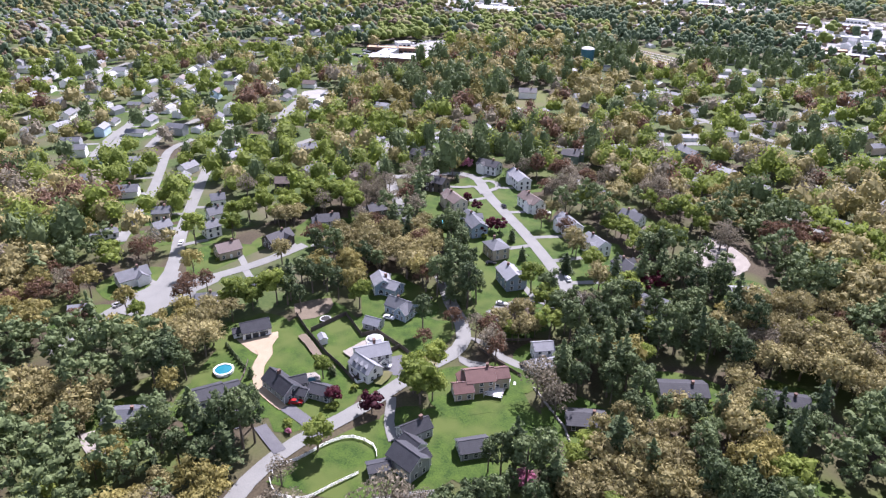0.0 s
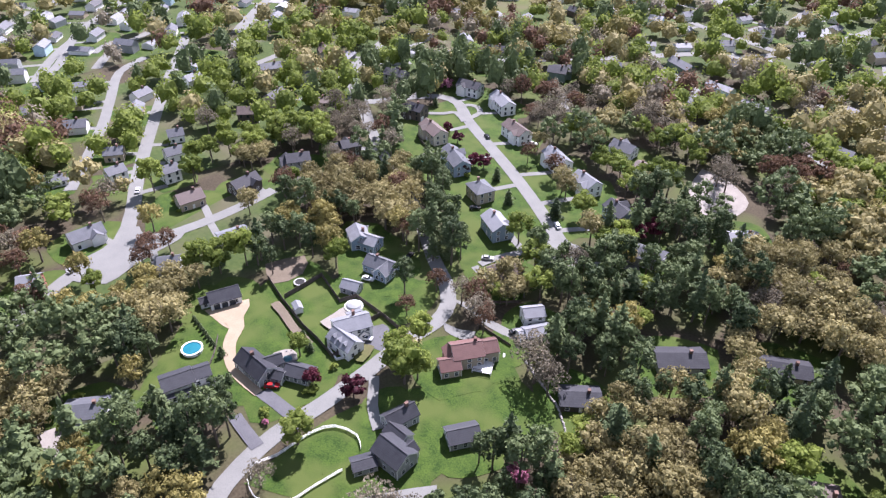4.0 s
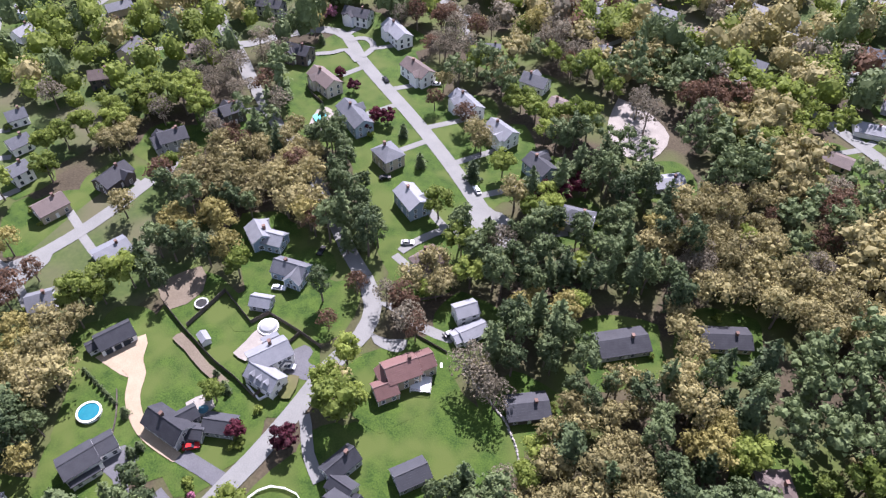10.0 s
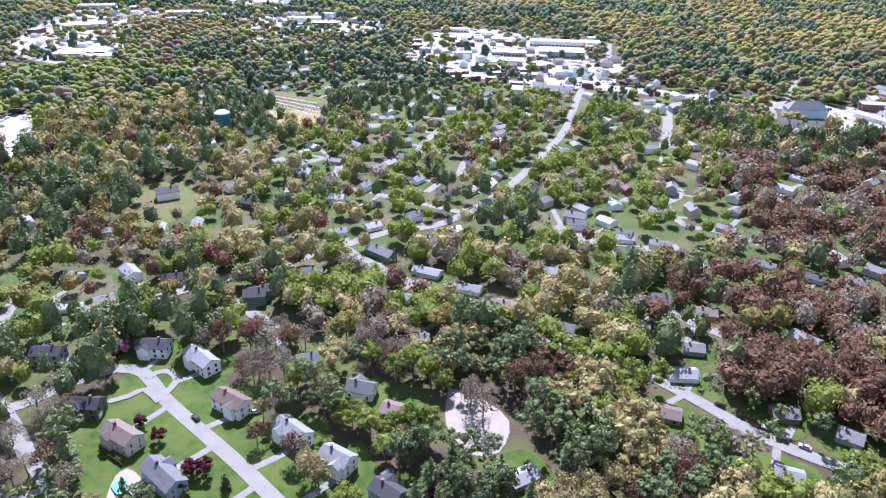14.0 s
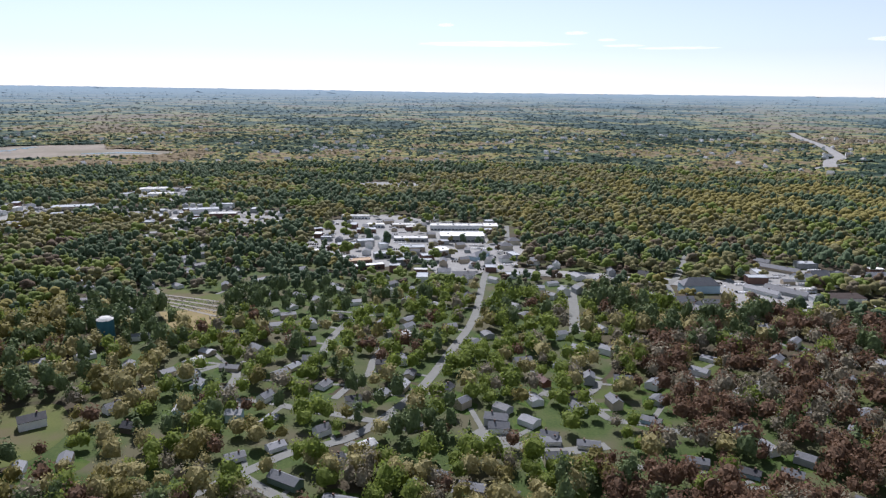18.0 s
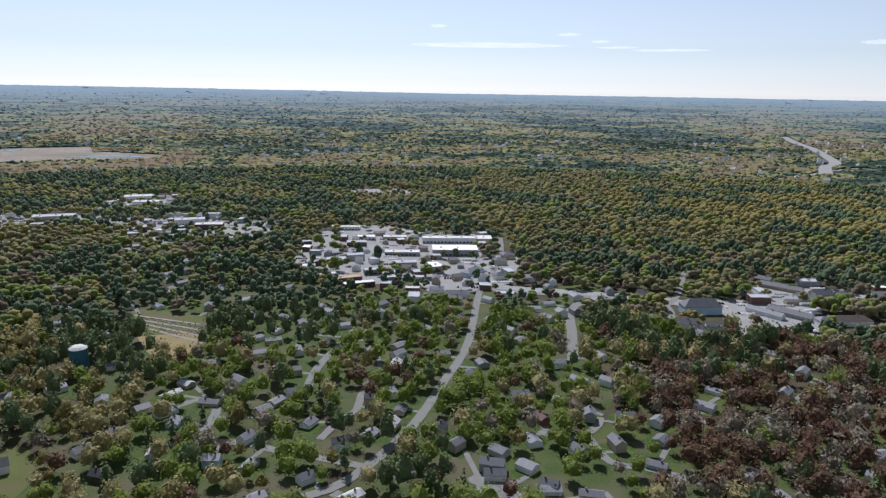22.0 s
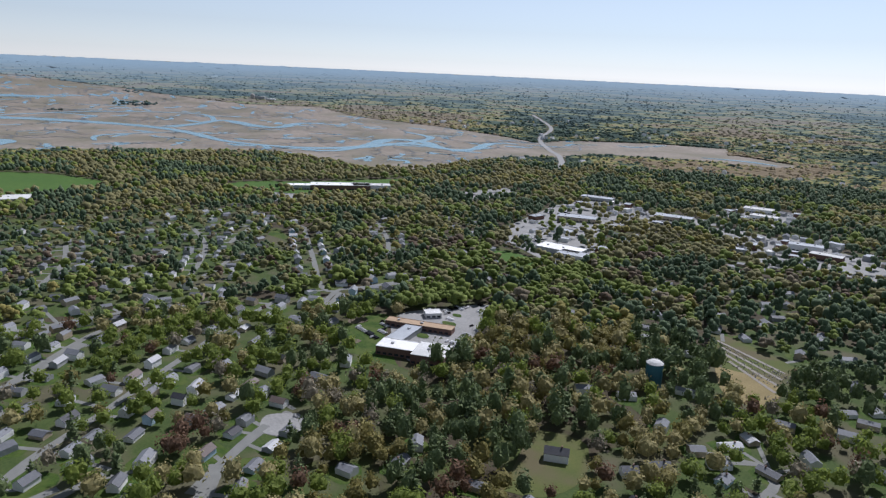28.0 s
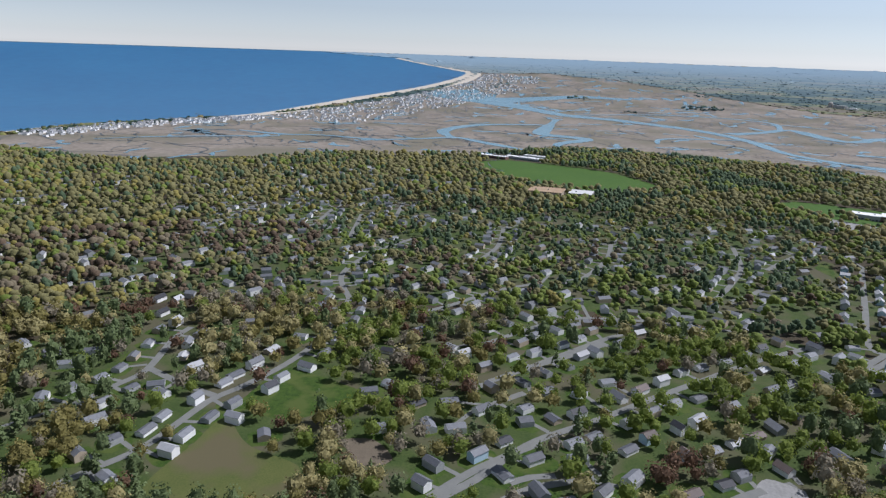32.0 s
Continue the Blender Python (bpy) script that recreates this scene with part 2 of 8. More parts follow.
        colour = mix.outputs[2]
    l(colour, bsdf.inputs["Base Color"])
    return m


woods_cover("far_cover")
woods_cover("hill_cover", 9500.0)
material("crimson_leaves", (0.035, 0.008, 0.014), (0.11, 0.022, 0.035), 0.3, 2.0, translucent=0.35, **LEAF)
material("pink_blossom", (0.35, 0.12, 0.20), (0.60, 0.28, 0.38), 0.3, 2.0, translucent=0.4, **LEAF)
# "light" is a pale roof tone that also stands in for sun glint
ROOFS = {"light": ((0.30, 0.305, 0.31), (0.42, 0.425, 0.43)), "dark": ((0.026, 0.027, 0.032), (0.05, 0.052, 0.058)), "mid": ((0.085, 0.09, 0.10), (0.14, 0.146, 0.156)), "pale": ((0.145, 0.153, 0.165), (0.215, 0.222, 0.235)),
         "brown": ((0.085, 0.066, 0.058), (0.14, 0.11, 0.098)), "rust": ((0.095, 0.052, 0.045), (0.15, 0.085, 0.074))}
WALLS = {"white": ((0.66, 0.66, 0.64), (0.80, 0.80, 0.78)), "blue": ((0.20, 0.27, 0.34), (0.28, 0.35, 0.42)), "tan": ((0.36, 0.30, 0.22), (0.46, 0.39, 0.30)), "beige": ((0.50, 0.44, 0.34), (0.60, 0.54, 0.43)),
         "grey": ((0.26, 0.27, 0.27), (0.36, 0.37, 0.37)), "dark": ((0.07, 0.06, 0.055), (0.12, 0.10, 0.09)), "green": ((0.11, 0.16, 0.13), (0.16, 0.22, 0.18)), "brick": ((0.20, 0.08, 0.055), (0.30, 0.13, 0.09)),
         "lightblue": ((0.35, 0.48, 0.56), (0.45, 0.58, 0.66)), "brown": ((0.16, 0.10, 0.07), (0.24, 0.16, 0.11))}
for key, (a, b) in ROOFS.items():
    striped("roof_" + key, a, b, 1.1, 0.5, 0.62)
for key, (a, b) in WALLS.items():
    striped("wall_" + key, a, b, 1.4, 0.35, 0.7)
material("trim_white", (0.70, 0.70, 0.68), (0.80, 0.80, 0.78), 1.0, 6.0, 0.5)
material("chimney_brick", (0.12, 0.075, 0.06), (0.20, 0.13, 0.105), 0.8, 6.0, 0.95, thing=0.5)
material("flat_roof", (0.46, 0.46, 0.44), (0.72, 0.72, 0.70), 0.05, 0.6, 0.8, thing=0.6)
material("tan_roof", (0.30, 0.21, 0.13), (0.40, 0.29, 0.19), 0.08, 0.8, 0.8)
material("grey_roof", (0.28, 0.30, 0.32), (0.40, 0.42, 0.44), 0.08, 0.8, 0.8)
material("brick", (0.13, 0.075, 0.06), (0.20, 0.12, 0.095), 0.5, 5.0, 0.85)
material("window_glass", (0.02, 0.025, 0.03), (0.04, 0.05, 0.06), 1.0, 5.0, 0.08)
material("fence_wood", (0.06, 0.05, 0.042), (0.12, 0.10, 0.085), 1.0, 6.0, 0.85)
material("stone", (0.22, 0.21, 0.19), (0.38, 0.36, 0.33), 0.8, 4.0, 0.9, thing=0.4)
material("tower_paint", (0.030, 0.100, 0.130), (0.040, 0.130, 0.160), 0.1, 1.0, 0.5)
material("rubber", (0.015, 0.015, 0.015), (0.03, 0.03, 0.03), 2.0, 9.0, 0.8)
material("steel", (0.35, 0.35, 0.36), (0.5, 0.5, 0.5), 1.0, 6.0, 0.4, metal=0.8)
for key, a in {"white": 0.7, "black": 0.015, "silver": 0.4}.items():
    material("car_" + key, (a * 0.9,) * 3, (a,) * 3, 1.0, 5.0, 0.25)
material("blue_cover", (0.02, 0.10, 0.30), (0.03, 0.14, 0.36), 1.0, 5.0, 0.5)
material("canvas", (0.55, 0.55, 0.53), (0.7, 0.7, 0.68), 1.0, 5.0, 0.7)
material("car_red", (0.30, 0.02, 0.02), (0.36, 0.03, 0.03), 1.0, 5.0, 0.25)


# ---- helpers of this place ----
def rim(x, y):
    """How high the far hills rise, by compass direction."""
    return np.interp(np.degrees(np.arctan2(-x, y)), (-180, -40, 0, 25, 50, 95, 130, 180), (162, 162, 164, 178, 186, 196, 198, 162))


def surf(x, y):
    """The height of the land: level, then rising to the far hills."""
    r = np.hypot(x, y)
    return np.where(r < 2600, 0.0, rim(x, y) * (np.maximum(r - 2600, 0) / 2200) ** 2)


def mesh_object(name, verts, faces, mat, parent=None, label="", smooth=False):
    me = bpy.data.meshes.new(name)
    me.from_pydata([tuple(v) for v in verts], [], faces)
    if smooth:
        me.polygons.foreach_set("use_smooth", [True] * len(me.polygons))
    me.materials.append(MATS[mat])
    ob = new(name, me)
    if parent:
        ob.parent = parent
    if label:
        ob["label"] = label
    return ob


def leaf_object(name, points, mat):
    """One mesh of loose leaf triangles from an array of three corners each."""
    me = bpy.data.meshes.new(name)
    q = len(points)
    me.vertices.add(3 * q)
    me.vertices.foreach_set("co", np.ascontiguousarray(points, np.float32).ravel())
    me.loops.add(3 * q)
    me.loops.foreach_set("vertex_index", np.arange(3 * q, dtype=np.int32))
    me.polygons.add(q)
    me.polygons.foreach_set("loop_start", np.arange(0, 3 * q, 3, dtype=np.int32))
    me.update(calc_edges=True)
    me.materials.append(MATS[mat])
    return me


def grid_object(name, verts, faces, mat):
    """One mesh from arrays of corners and of quads."""
    me = bpy.data.meshes.new(name)
    me.vertices.add(len(verts))
    me.vertices.foreach_set("co", np.ascontiguousarray(verts, np.float32).ravel())
    me.loops.add(4 * len(faces))
    me.loops.foreach_set("vertex_index", np.ascontiguousarray(faces, np.int32).ravel())
    me.polygons.add(len(faces))
    me.polygons.foreach_set("loop_start", np.arange(0, 4 * len(faces), 4, dtype=np.int32))
    me.update(calc_edges=True)
    me.materials.append(MATS[mat])
    return new(name, me)


def crowns_object(name, verts, faces, mat):
    """One mesh of many crowns from arrays of corners and of triangles; each crown is an island."""
    me = bpy.data.meshes.new(name)
    me.vertices.add(len(verts))
    me.vertices.foreach_set("co", np.ascontiguousarray(verts, np.float32).ravel())
    me.loops.add(3 * len(faces))
    me.loops.foreach_set("vertex_index", np.ascontiguousarray(faces, np.int32).ravel())
    me.polygons.add(len(faces))
    me.polygons.foreach_set("loop_start", np.arange(0, 3 * len(faces), 3, dtype=np.int32))
    me.polygons.foreach_set("use_smooth", np.ones(len(faces), bool))
    me.update(calc_edges=True)
    me.materials.append(MATS[mat])
    return new(name, me)


def part(name, bm, mat, parent, label=""):
    me = bpy.data.meshes.new(name)
    bm.to_mesh(me)
    bm.free()
    me.materials.append(MATS[mat])
    ob = new(name, me)
    ob.parent = parent
    if label:
        ob["label"] = label
    return ob


def empty(name, m, label, category, group=""):
    ob = tagged(new(name), label, category, group)
    ob.matrix_world = m
    return ob


def box(bm, x0, y0, z0, x1, y1, z1):
    v = [bm.verts.new((x, y, z)) for z in (z0, z1) for y in (y0, y1) for x in (x0, x1)]
    for f in ((0, 2, 3, 1), (4, 5, 7, 6), (0, 1, 5, 4), (2, 6, 7, 3), (0, 4, 6, 2), (1, 3, 7, 5)):
        bm.faces.new([v[i] for i in f])
    return bm


def cone(bm, x, y, z0, z1, r0, r1, seg=12, caps=True):
    bmesh.ops.create_cone(bm, cap_ends=caps, segments=seg, radius1=r0, radius2=r1, depth=z1 - z0, matrix=Matrix.Translation((x, y, (z0 + z1) / 2)))
    return bm


def smooth_line(points, step=8.0):
    """A Catmull-Rom line through the points."""
    p = np.array([points[0], *points, points[-1]], float)
    out = []
    for i in range(1, len(p) - 2):
        k = max(2, int(np.hypot(*(p[i + 1] - p[i])) / step))
        t = np.linspace(0, 1, k, endpoint=False)[:, None]
        a, b, c, d = p[i - 1], p[i], p[i + 1], p[i + 2]
        out.append(0.5 * (2 * b + (c - a) * t + (2 * a - 5 * b + 4 * c - d) * t**2 + (3 * b - a - 3 * c + d) * t**3))
    return np.vstack(out + [p[-2:-1]])


ROADS, OPEN, LIFT = [], [], [0.0, 0.0]   # centre lines with half widths; polygons with no woods


def ribbon(name, points, width, mat, lift, label="", category="road", step=8.0, wobble=0.0, clear=0.0):
    """A strip of ground along a smooth line; width is one number or one for each point."""
    c = smooth_line(points, step)
    LIFT[1] += 0.0015
    lift += LIFT[1] + 0.15
    w = np.interp(np.linspace(0, 1, len(c)), np.linspace(0, 1, np.size(width)), np.atleast_1d(width).astype(float)) if np.size(width) > 1 else np.full(len(c), float(width))
    if wobble:
        w *= 1 + wobble * np.random.uniform(-1, 1, len(c))
    d = np.gradient(c, axis=0)
    d /= np.linalg.norm(d, axis=1)[:, None] + 1e-9
    side = np.stack([-d[:, 1], d[:, 0]], 1) * w[:, None] / 2
    rows = [np.c_[p, surf(p[:, 0], p[:, 1]) + lift] for p in (c + side, c, c - side)]
    verts, k = np.vstack(rows), len(c)
    faces = [(i + j * k, i + (j + 1) * k, i + 1 + (j + 1) * k, i + 1 + j * k) for j in (0, 1) for i in range(k - 1)]
    ob = mesh_object(name, verts, faces, mat)
    tagged(ob, label, category, kind="structure")
    ROADS.append((c, w / 2 + clear))
    return ob


def patch(name, points, mat, lift, label="", category="ground", rounded=True, clear=True):
    """A level piece of ground with a smooth outline."""
    p = smooth_line([*points, points[0]], 5.0)[:-1] if rounded else np.array(points, float)
    bm = bmesh.new()
    LIFT[0] += 0.0015
    lift += LIFT[0] + (0.1 if mat != "grass" else 0.02)
    bmesh.ops.triangulate(bm, faces=[bm.faces.new([bm.verts.new((x, y, lift)) for x, y in p])])
    for f in bm.faces:
        if f.normal.z < 0:
            f.normal_flip()
    me = bpy.data.meshes.new(name)
    bm.to_mesh(me)
    bm.free()
    me.materials.append(MATS[mat])
    if clear:
        OPEN.append(p)
    return tagged(new(name, me), label, category, kind="structure")


def inside(px, py, poly):
    hit = np.zeros(np.shape(px), bool)
    for (x0, y0), (x1, y1) in zip(poly, np.roll(poly, -1, 0)):
        with np.errstate(divide="ignore", invalid="ignore"):
            hit ^= ((y0 > py) != (y1 > py)) & (px < (x1 - x0) * (py - y0) / (y1 - y0) + x0)
    return hit


GOLD = (1 + 5**0.5) / 2
ICO = np.array([(-1, GOLD, 0), (1, GOLD, 0), (-1, -GOLD, 0), (1, -GOLD, 0), (0, -1, GOLD), (0, 1, GOLD), (0, -1, -GOLD), (0, 1, -GOLD), (GOLD, 0, -1), (GOLD, 0, 1), (-GOLD, 0, -1), (-GOLD, 0, 1)]) / math.hypot(1, GOLD)
ICO_FACES = np.array(((0, 11, 5), (0, 5, 1), (0, 1, 7), (0, 7, 10), (0, 10, 11), (1, 5, 9), (5, 11, 4), (11, 10, 2), (10, 7, 6), (7, 1, 8), (3, 9, 4), (3, 4, 2), (3, 2, 6), (3, 6, 8), (3, 8, 9), (4, 9, 5), (2, 4, 11), (6, 2, 10), (8, 6, 7), (9, 8, 1)))



# ---- the land ----
rings = np.r_[0.5, np.geomspace(40, 2600, 26), np.linspace(2640, 4880, 60)]
turns = np.linspace(0, 2 * np.pi, 241)[:-1]
gr, gt = np.meshgrid(rings, turns, indexing="ij")
gx, gy = gr * np.sin(gt), gr * np.cos(gt)
idx = np.arange(gx.size).reshape(gx.shape)
nxt = np.roll(idx, -1, 1)
faces = np.stack([idx[:-1], idx[1:], nxt[1:], nxt[:-1]], -1).reshape(-1, 4)[:, ::-1]
tagged(grid_object("ground", np.stack([gx, gy, surf(gx, gy)], -1).reshape(-1, 3), faces, "forest_floor"), "leaf-littered woodland ground with grassy patches", "ground", kind="structure")

COAST = [(-1500, -1500), (-1738, -1169), (-1942, -1110), (-2207, -938), (-2432, -758), (-2839, -618), (-3222, -477), (-3397, -398), (-3714, -235), (-4056, -73), (-4293, -23), (-4400, -120), (-4534, -307), (-4700, -520)]
MARSH = np.array([(-1450, -1350), (-1504, -1004), (-1418, -761), (-1381, -564), (-1463, -454), (-1629, -271), (-1639, -140), (-1697, 58), (-1779, 170), (-1903, 296), (-1875, 425), (-1800, 620), (-1704, 853), (-1472, 933), (-1319, 930), (-1257, 1076),
                  (-1340, 1420), (-1303, 1515), (-1284, 1741), (-1100, 1866), (-1034, 2032), (-1215, 2369), (-1444, 2250), (-1620, 1990), (-1600, 1820), (-1853, 1877), (-2175, 1880), (-2615, 1760), (-2973, 1790), (-3150, 1500), (-3420, 1330), (-3800, 1110), (-4150, 800), (-4360, 420), (-4300, 10), (-3600, -210), (-2839, -560), (-2207, -880), (-1738, -1110)], float)
MARSH_WEST = np.array([(-1150, 1900), (-930, 1950), (-840, 2030), (-880, 2130), (-980, 2160), (-1100, 2200)], float)
SEA = np.vstack([smooth_line(COAST, 40.0), [(-4900, -2500), (-3500, -4200), (-1500, -3600)]])
# a fine fan of the far land, sorted into sea, marsh and woods
fr = np.geomspace(1600, 4870, 210)
ft = np.radians(np.linspace(-50, 144, 680))
fr2, ft2 = np.meshgrid(fr, ft, indexing="ij")
fx, fy = -fr2 * np.sin(ft2), fr2 * np.cos(ft2)
fidx = np.arange(fx.size).reshape(fx.shape)
ffaces = np.stack([fidx[:-1, :-1], fidx[1:, :-1], fidx[1:, 1:], fidx[:-1, 1:]], -1).reshape(-1, 4)
cx, cy = fx.ravel()[ffaces].mean(1), fy.ravel()[ffaces].mean(1)
in_sea = inside(cx, cy, SEA)
in_marsh = (inside(cx, cy, MARSH) | inside(cx, cy, MARSH_WEST)) & ~in_sea


def fan_part(name, mask, lift, mat, label, category):
    f = ffaces[mask]
    used, inv = np.unique(f, return_inverse=True)
    x, y = fx.ravel()[used], fy.ravel()[used]
    return tagged(grid_object(name, np.c_[x, y, surf(x, y) + lift], inv.reshape(-1, 4), mat), label, category, kind="structure")


fan_part("water", in_sea, 0.5, "sea", "deep blue open sea with a faint chop", "sea")
fan_part("ground_marsh", in_marsh, 0.4, "marsh", "flat brown salt marsh cut by tidal creeks", "marsh")
ribbon("ground_beach", COAST[1:], (25, 30, 40, 70, 120, 150, 130, 110, 120, 90, 60, 60), "sand", 1.0, "pale curving sand beach along the sea", "beach", 40.0)
CREEK = dict(mat="creek", lift=0.9, label="winding blue tidal creek in the marsh", category="creek", step=25.0, wobble=0.15)
ribbon("water_river", [(-3640, -142), (-3384, 7), (-3134, 211), (-2884, 382), (-2748, 582), (-2502, 789), (-2239, 870), (-1934, 882), (-1737, 1000), (-1688, 1136), (-1721, 1361), (-1540, 1400), (-1546, 1553)], (330, 260, 120, 80, 75, 70, 60, 40, 34, 30, 60, 40, 20), **CREEK)
ribbon("water_river", [(-3300, 20), (-3450, 300), (-3560, 520), (-3500, 760)], (220, 130, 90, 40), **CREEK)
ribbon("water_creek", [(-2414, 878), (-2500, 1010), (-2610, 1154), (-2401, 1180), (-2311, 1227), (-2441, 1409), (-2307, 1509)], (60, 40, 36, 60, 50, 40, 14), **CREEK)
ribbon("water_creek", [(-1698, 989), (-1638, 1055), (-1730, 1225), (-1837, 1381), (-1765, 1446), (-1578, 1389), (-1510, 1420), (-1637, 1646), (-1586, 1711)], (30, 26, 40, 60, 40, 30, 24, 40, 20), **CREEK)
ribbon("water_creek", [(-2700, 330), (-2400, 270), (-2207, 241), (-2153, 304), (-2098, 365), (-1962, 268), (-1841, 269)], (30, 24, 50, 60, 50, 40, 14), **CREEK)
ribbon("water_creek", [(-2500, 300), (-2420, 60), (-2200, -60), (-2000, -20)], (24, 40, 46, 20), **CREEK)
ribbon("water_creek", [(-2000, -640), (-1944, -493), (-1958, -383), (-1913, -231), (-1962, -115), (-2025, -18), (-1943, 57), (-1802, 180)], (12, 24, 16, 26, 20, 30, 36, 14), **CREEK)
ribbon("water_creek", [(-1900, -500), (-1800, -760), (-1700, -900)], (14, 20, 8), **CREEK)
ribbon("water_creek", [(-2239, 870), (-2200, 620), (-2060, 560)], (14, 24, 10), **CREEK)
ribbon("water_creek", [(-1721, 1361), (-1850, 1560), (-2050, 1600)], (24, 30, 14), **CREEK)
ribbon("water_creek", [(-2884, 382), (-3000, 800), (-2850, 1150), (-2585, 1111)], (24, 20, 24, 20), **CREEK)
ribbon("water_creek", [(-1110, 2010), (-1000, 2060), (-900, 2050)], (14, 30, 12), **CREEK)
SMALL = []
for _ in range(1300):
    x0, y0 = random.uniform(-4200, -1350), random.uniform(-1000, 2200)
    if inside(np.array([x0]), np.array([y0]), MARSH)[0]:
        a = random.uniform(0, 6.3)
        pts = [(x0, y0)]
        for _ in range(6):
            a += random.uniform(-1.1, 1.1)
            pts.append((pts[-1][0] + 45 * math.cos(a), pts[-1][1] + 45 * math.sin(a)))
        SMALL.append((pts, random.choice((2.5, 3, 4, 5, 5, 12, 16, 24))))
for nm, mat, lo, hi, label in (("water_ditches", "ditch", 0, 6, "many thin dark tidal ditches in the marsh"), ("water_pools", "creek", 6, 99, "scattered small blue pools in the marsh")):
    verts, faces = [], []
    for pts, width in SMALL:
        if not lo < width < hi:
            continue
        c = smooth_line(pts if width < 6 else pts[:3], 12.0)
        d = np.gradient(c, axis=0)
        d /= np.linalg.norm(d, axis=1)[:, None] + 1e-9
        w = width * np.random.uniform(0.3, 1.6, len(c))
        k0 = len(verts)
        for s_ in (1, -1):
            p = c + s_ * np.stack([-d[:, 1], d[:, 0]], 1) * w[:, None] / 2
            verts += [tuple(q) for q in np.c_[p, surf(p[:, 0], p[:, 1]) + 0.8]]
        faces += [(k0 + i, k0 + len(c) + i, k0 + len(c) + i + 1, k0 + i + 1) for i in range(len(c) - 1)]
    tagged(mesh_object(nm, verts, faces, mat), label, "creek", kind="stuff")
del ROADS[:]
LIFT[1] = 0.0

ROAD = dict(mat="asphalt", lift=0.10, label="sun-bleached grey asphalt residential street", category="road")
ribbon("road", [(-40, 96), (-49, 103), (-67, 117), (-94, 136), (-121, 153), (-141, 166), (-157, 179), (-170, 180), (-182, 169), (-194, 151), (-202, 146)], 5.9, **ROAD)
LANE = dict(mat="asphalt", lift=0.11, label="sun-bleached grey asphalt lane with soft edges", category="road")
ribbon("road", [(-255, 226), (-241, 191), (-231, 172), (-210, 154), (-191, 141), (-172, 126)], 6.2, **LANE)
ribbon("road", [(-172, 126), (-142, 106), (-114, 89), (-95, 75), (-79, 62), (-67, 54)], 5.4, clear=-3.2, **LANE)
ribbon("road", [(-67, 54), (-58, 45), (-55, 34), (-57, 20), (-57, 4), (-58, -14), (-60, -30), (-59, -43), (-55, -56), (-44, -70)], 5.6, **LANE)
ribbon("road", [(-360, 148), (-337, 128), (-300, 94), (-259, 59), (-219, 26), (-194, 8), (-179, -6), (-174, -21), (-171, -33), (-160, -60)], 6.0, **ROAD)
ribbon("road", [(-176, -8), (-169, 5), (-165, 20), (-163, 37), (-163, 56)], 5.4, mat="asphalt", lift=0.12, label="sun-bleached grey asphalt side street", category="road")
ribbon("road", [(-229, 0), (-249, 18), (-278, 43), (-305, 63), (-335, 86), (-345, 109)], 5.4, **ROAD)
ribbon("road", [(-112, 314), (-95, 300), (-57, 275), (-18, 254), (28, 230), (52, 222), (75, 206), (100, 186), (137, 170), (190, 150)], 6.2, **ROAD)
ribbon("road", [(-255, 226), (-215, 222), (-195, 229), (-179, 244), (-160, 263), (-136, 285), (-112, 311), (-88, 337), (-63, 351), (-45, 376), (-23, 424), (-5, 490), (15, 575), (32, 738), (60, 860), (70, 1000)], 6.8, mat="asphalt", lift=0.14, label="long grey asphalt through road", category="road")
ribbon("road", [(-156, 249), (-130, 232), (-111, 220)], 6.5, **ROAD)
ribbon("road", [(97, 538), (106, 597), (120, 677), (165, 711), (231, 692), (330, 650), (460, 640)], 9.0, **ROAD)
ribbon("road", [(6, 794), (56, 743), (133, 726), (213, 709), (246, 684)], 22.0, mat="lot", lift=0.15, label="wide pale main street of the town", category="road")
ribbon("road", [(32, 738), (90, 722), (165, 711)], 9.0, mat="asphalt", lift=0.17, label="grey asphalt town street", category="road")
ribbon("road", [(12, 366), (22, 358), (52, 343), (86, 351)], 8.0, **ROAD)
ribbon("road", [(-60, 348), (-19, 315), (8, 300), (38, 290), (66, 279), (81, 268), (98, 257), (140, 240)], 6.5, mat="asphalt", lift=0.12, label="narrow grey asphalt street between houses", category="road")
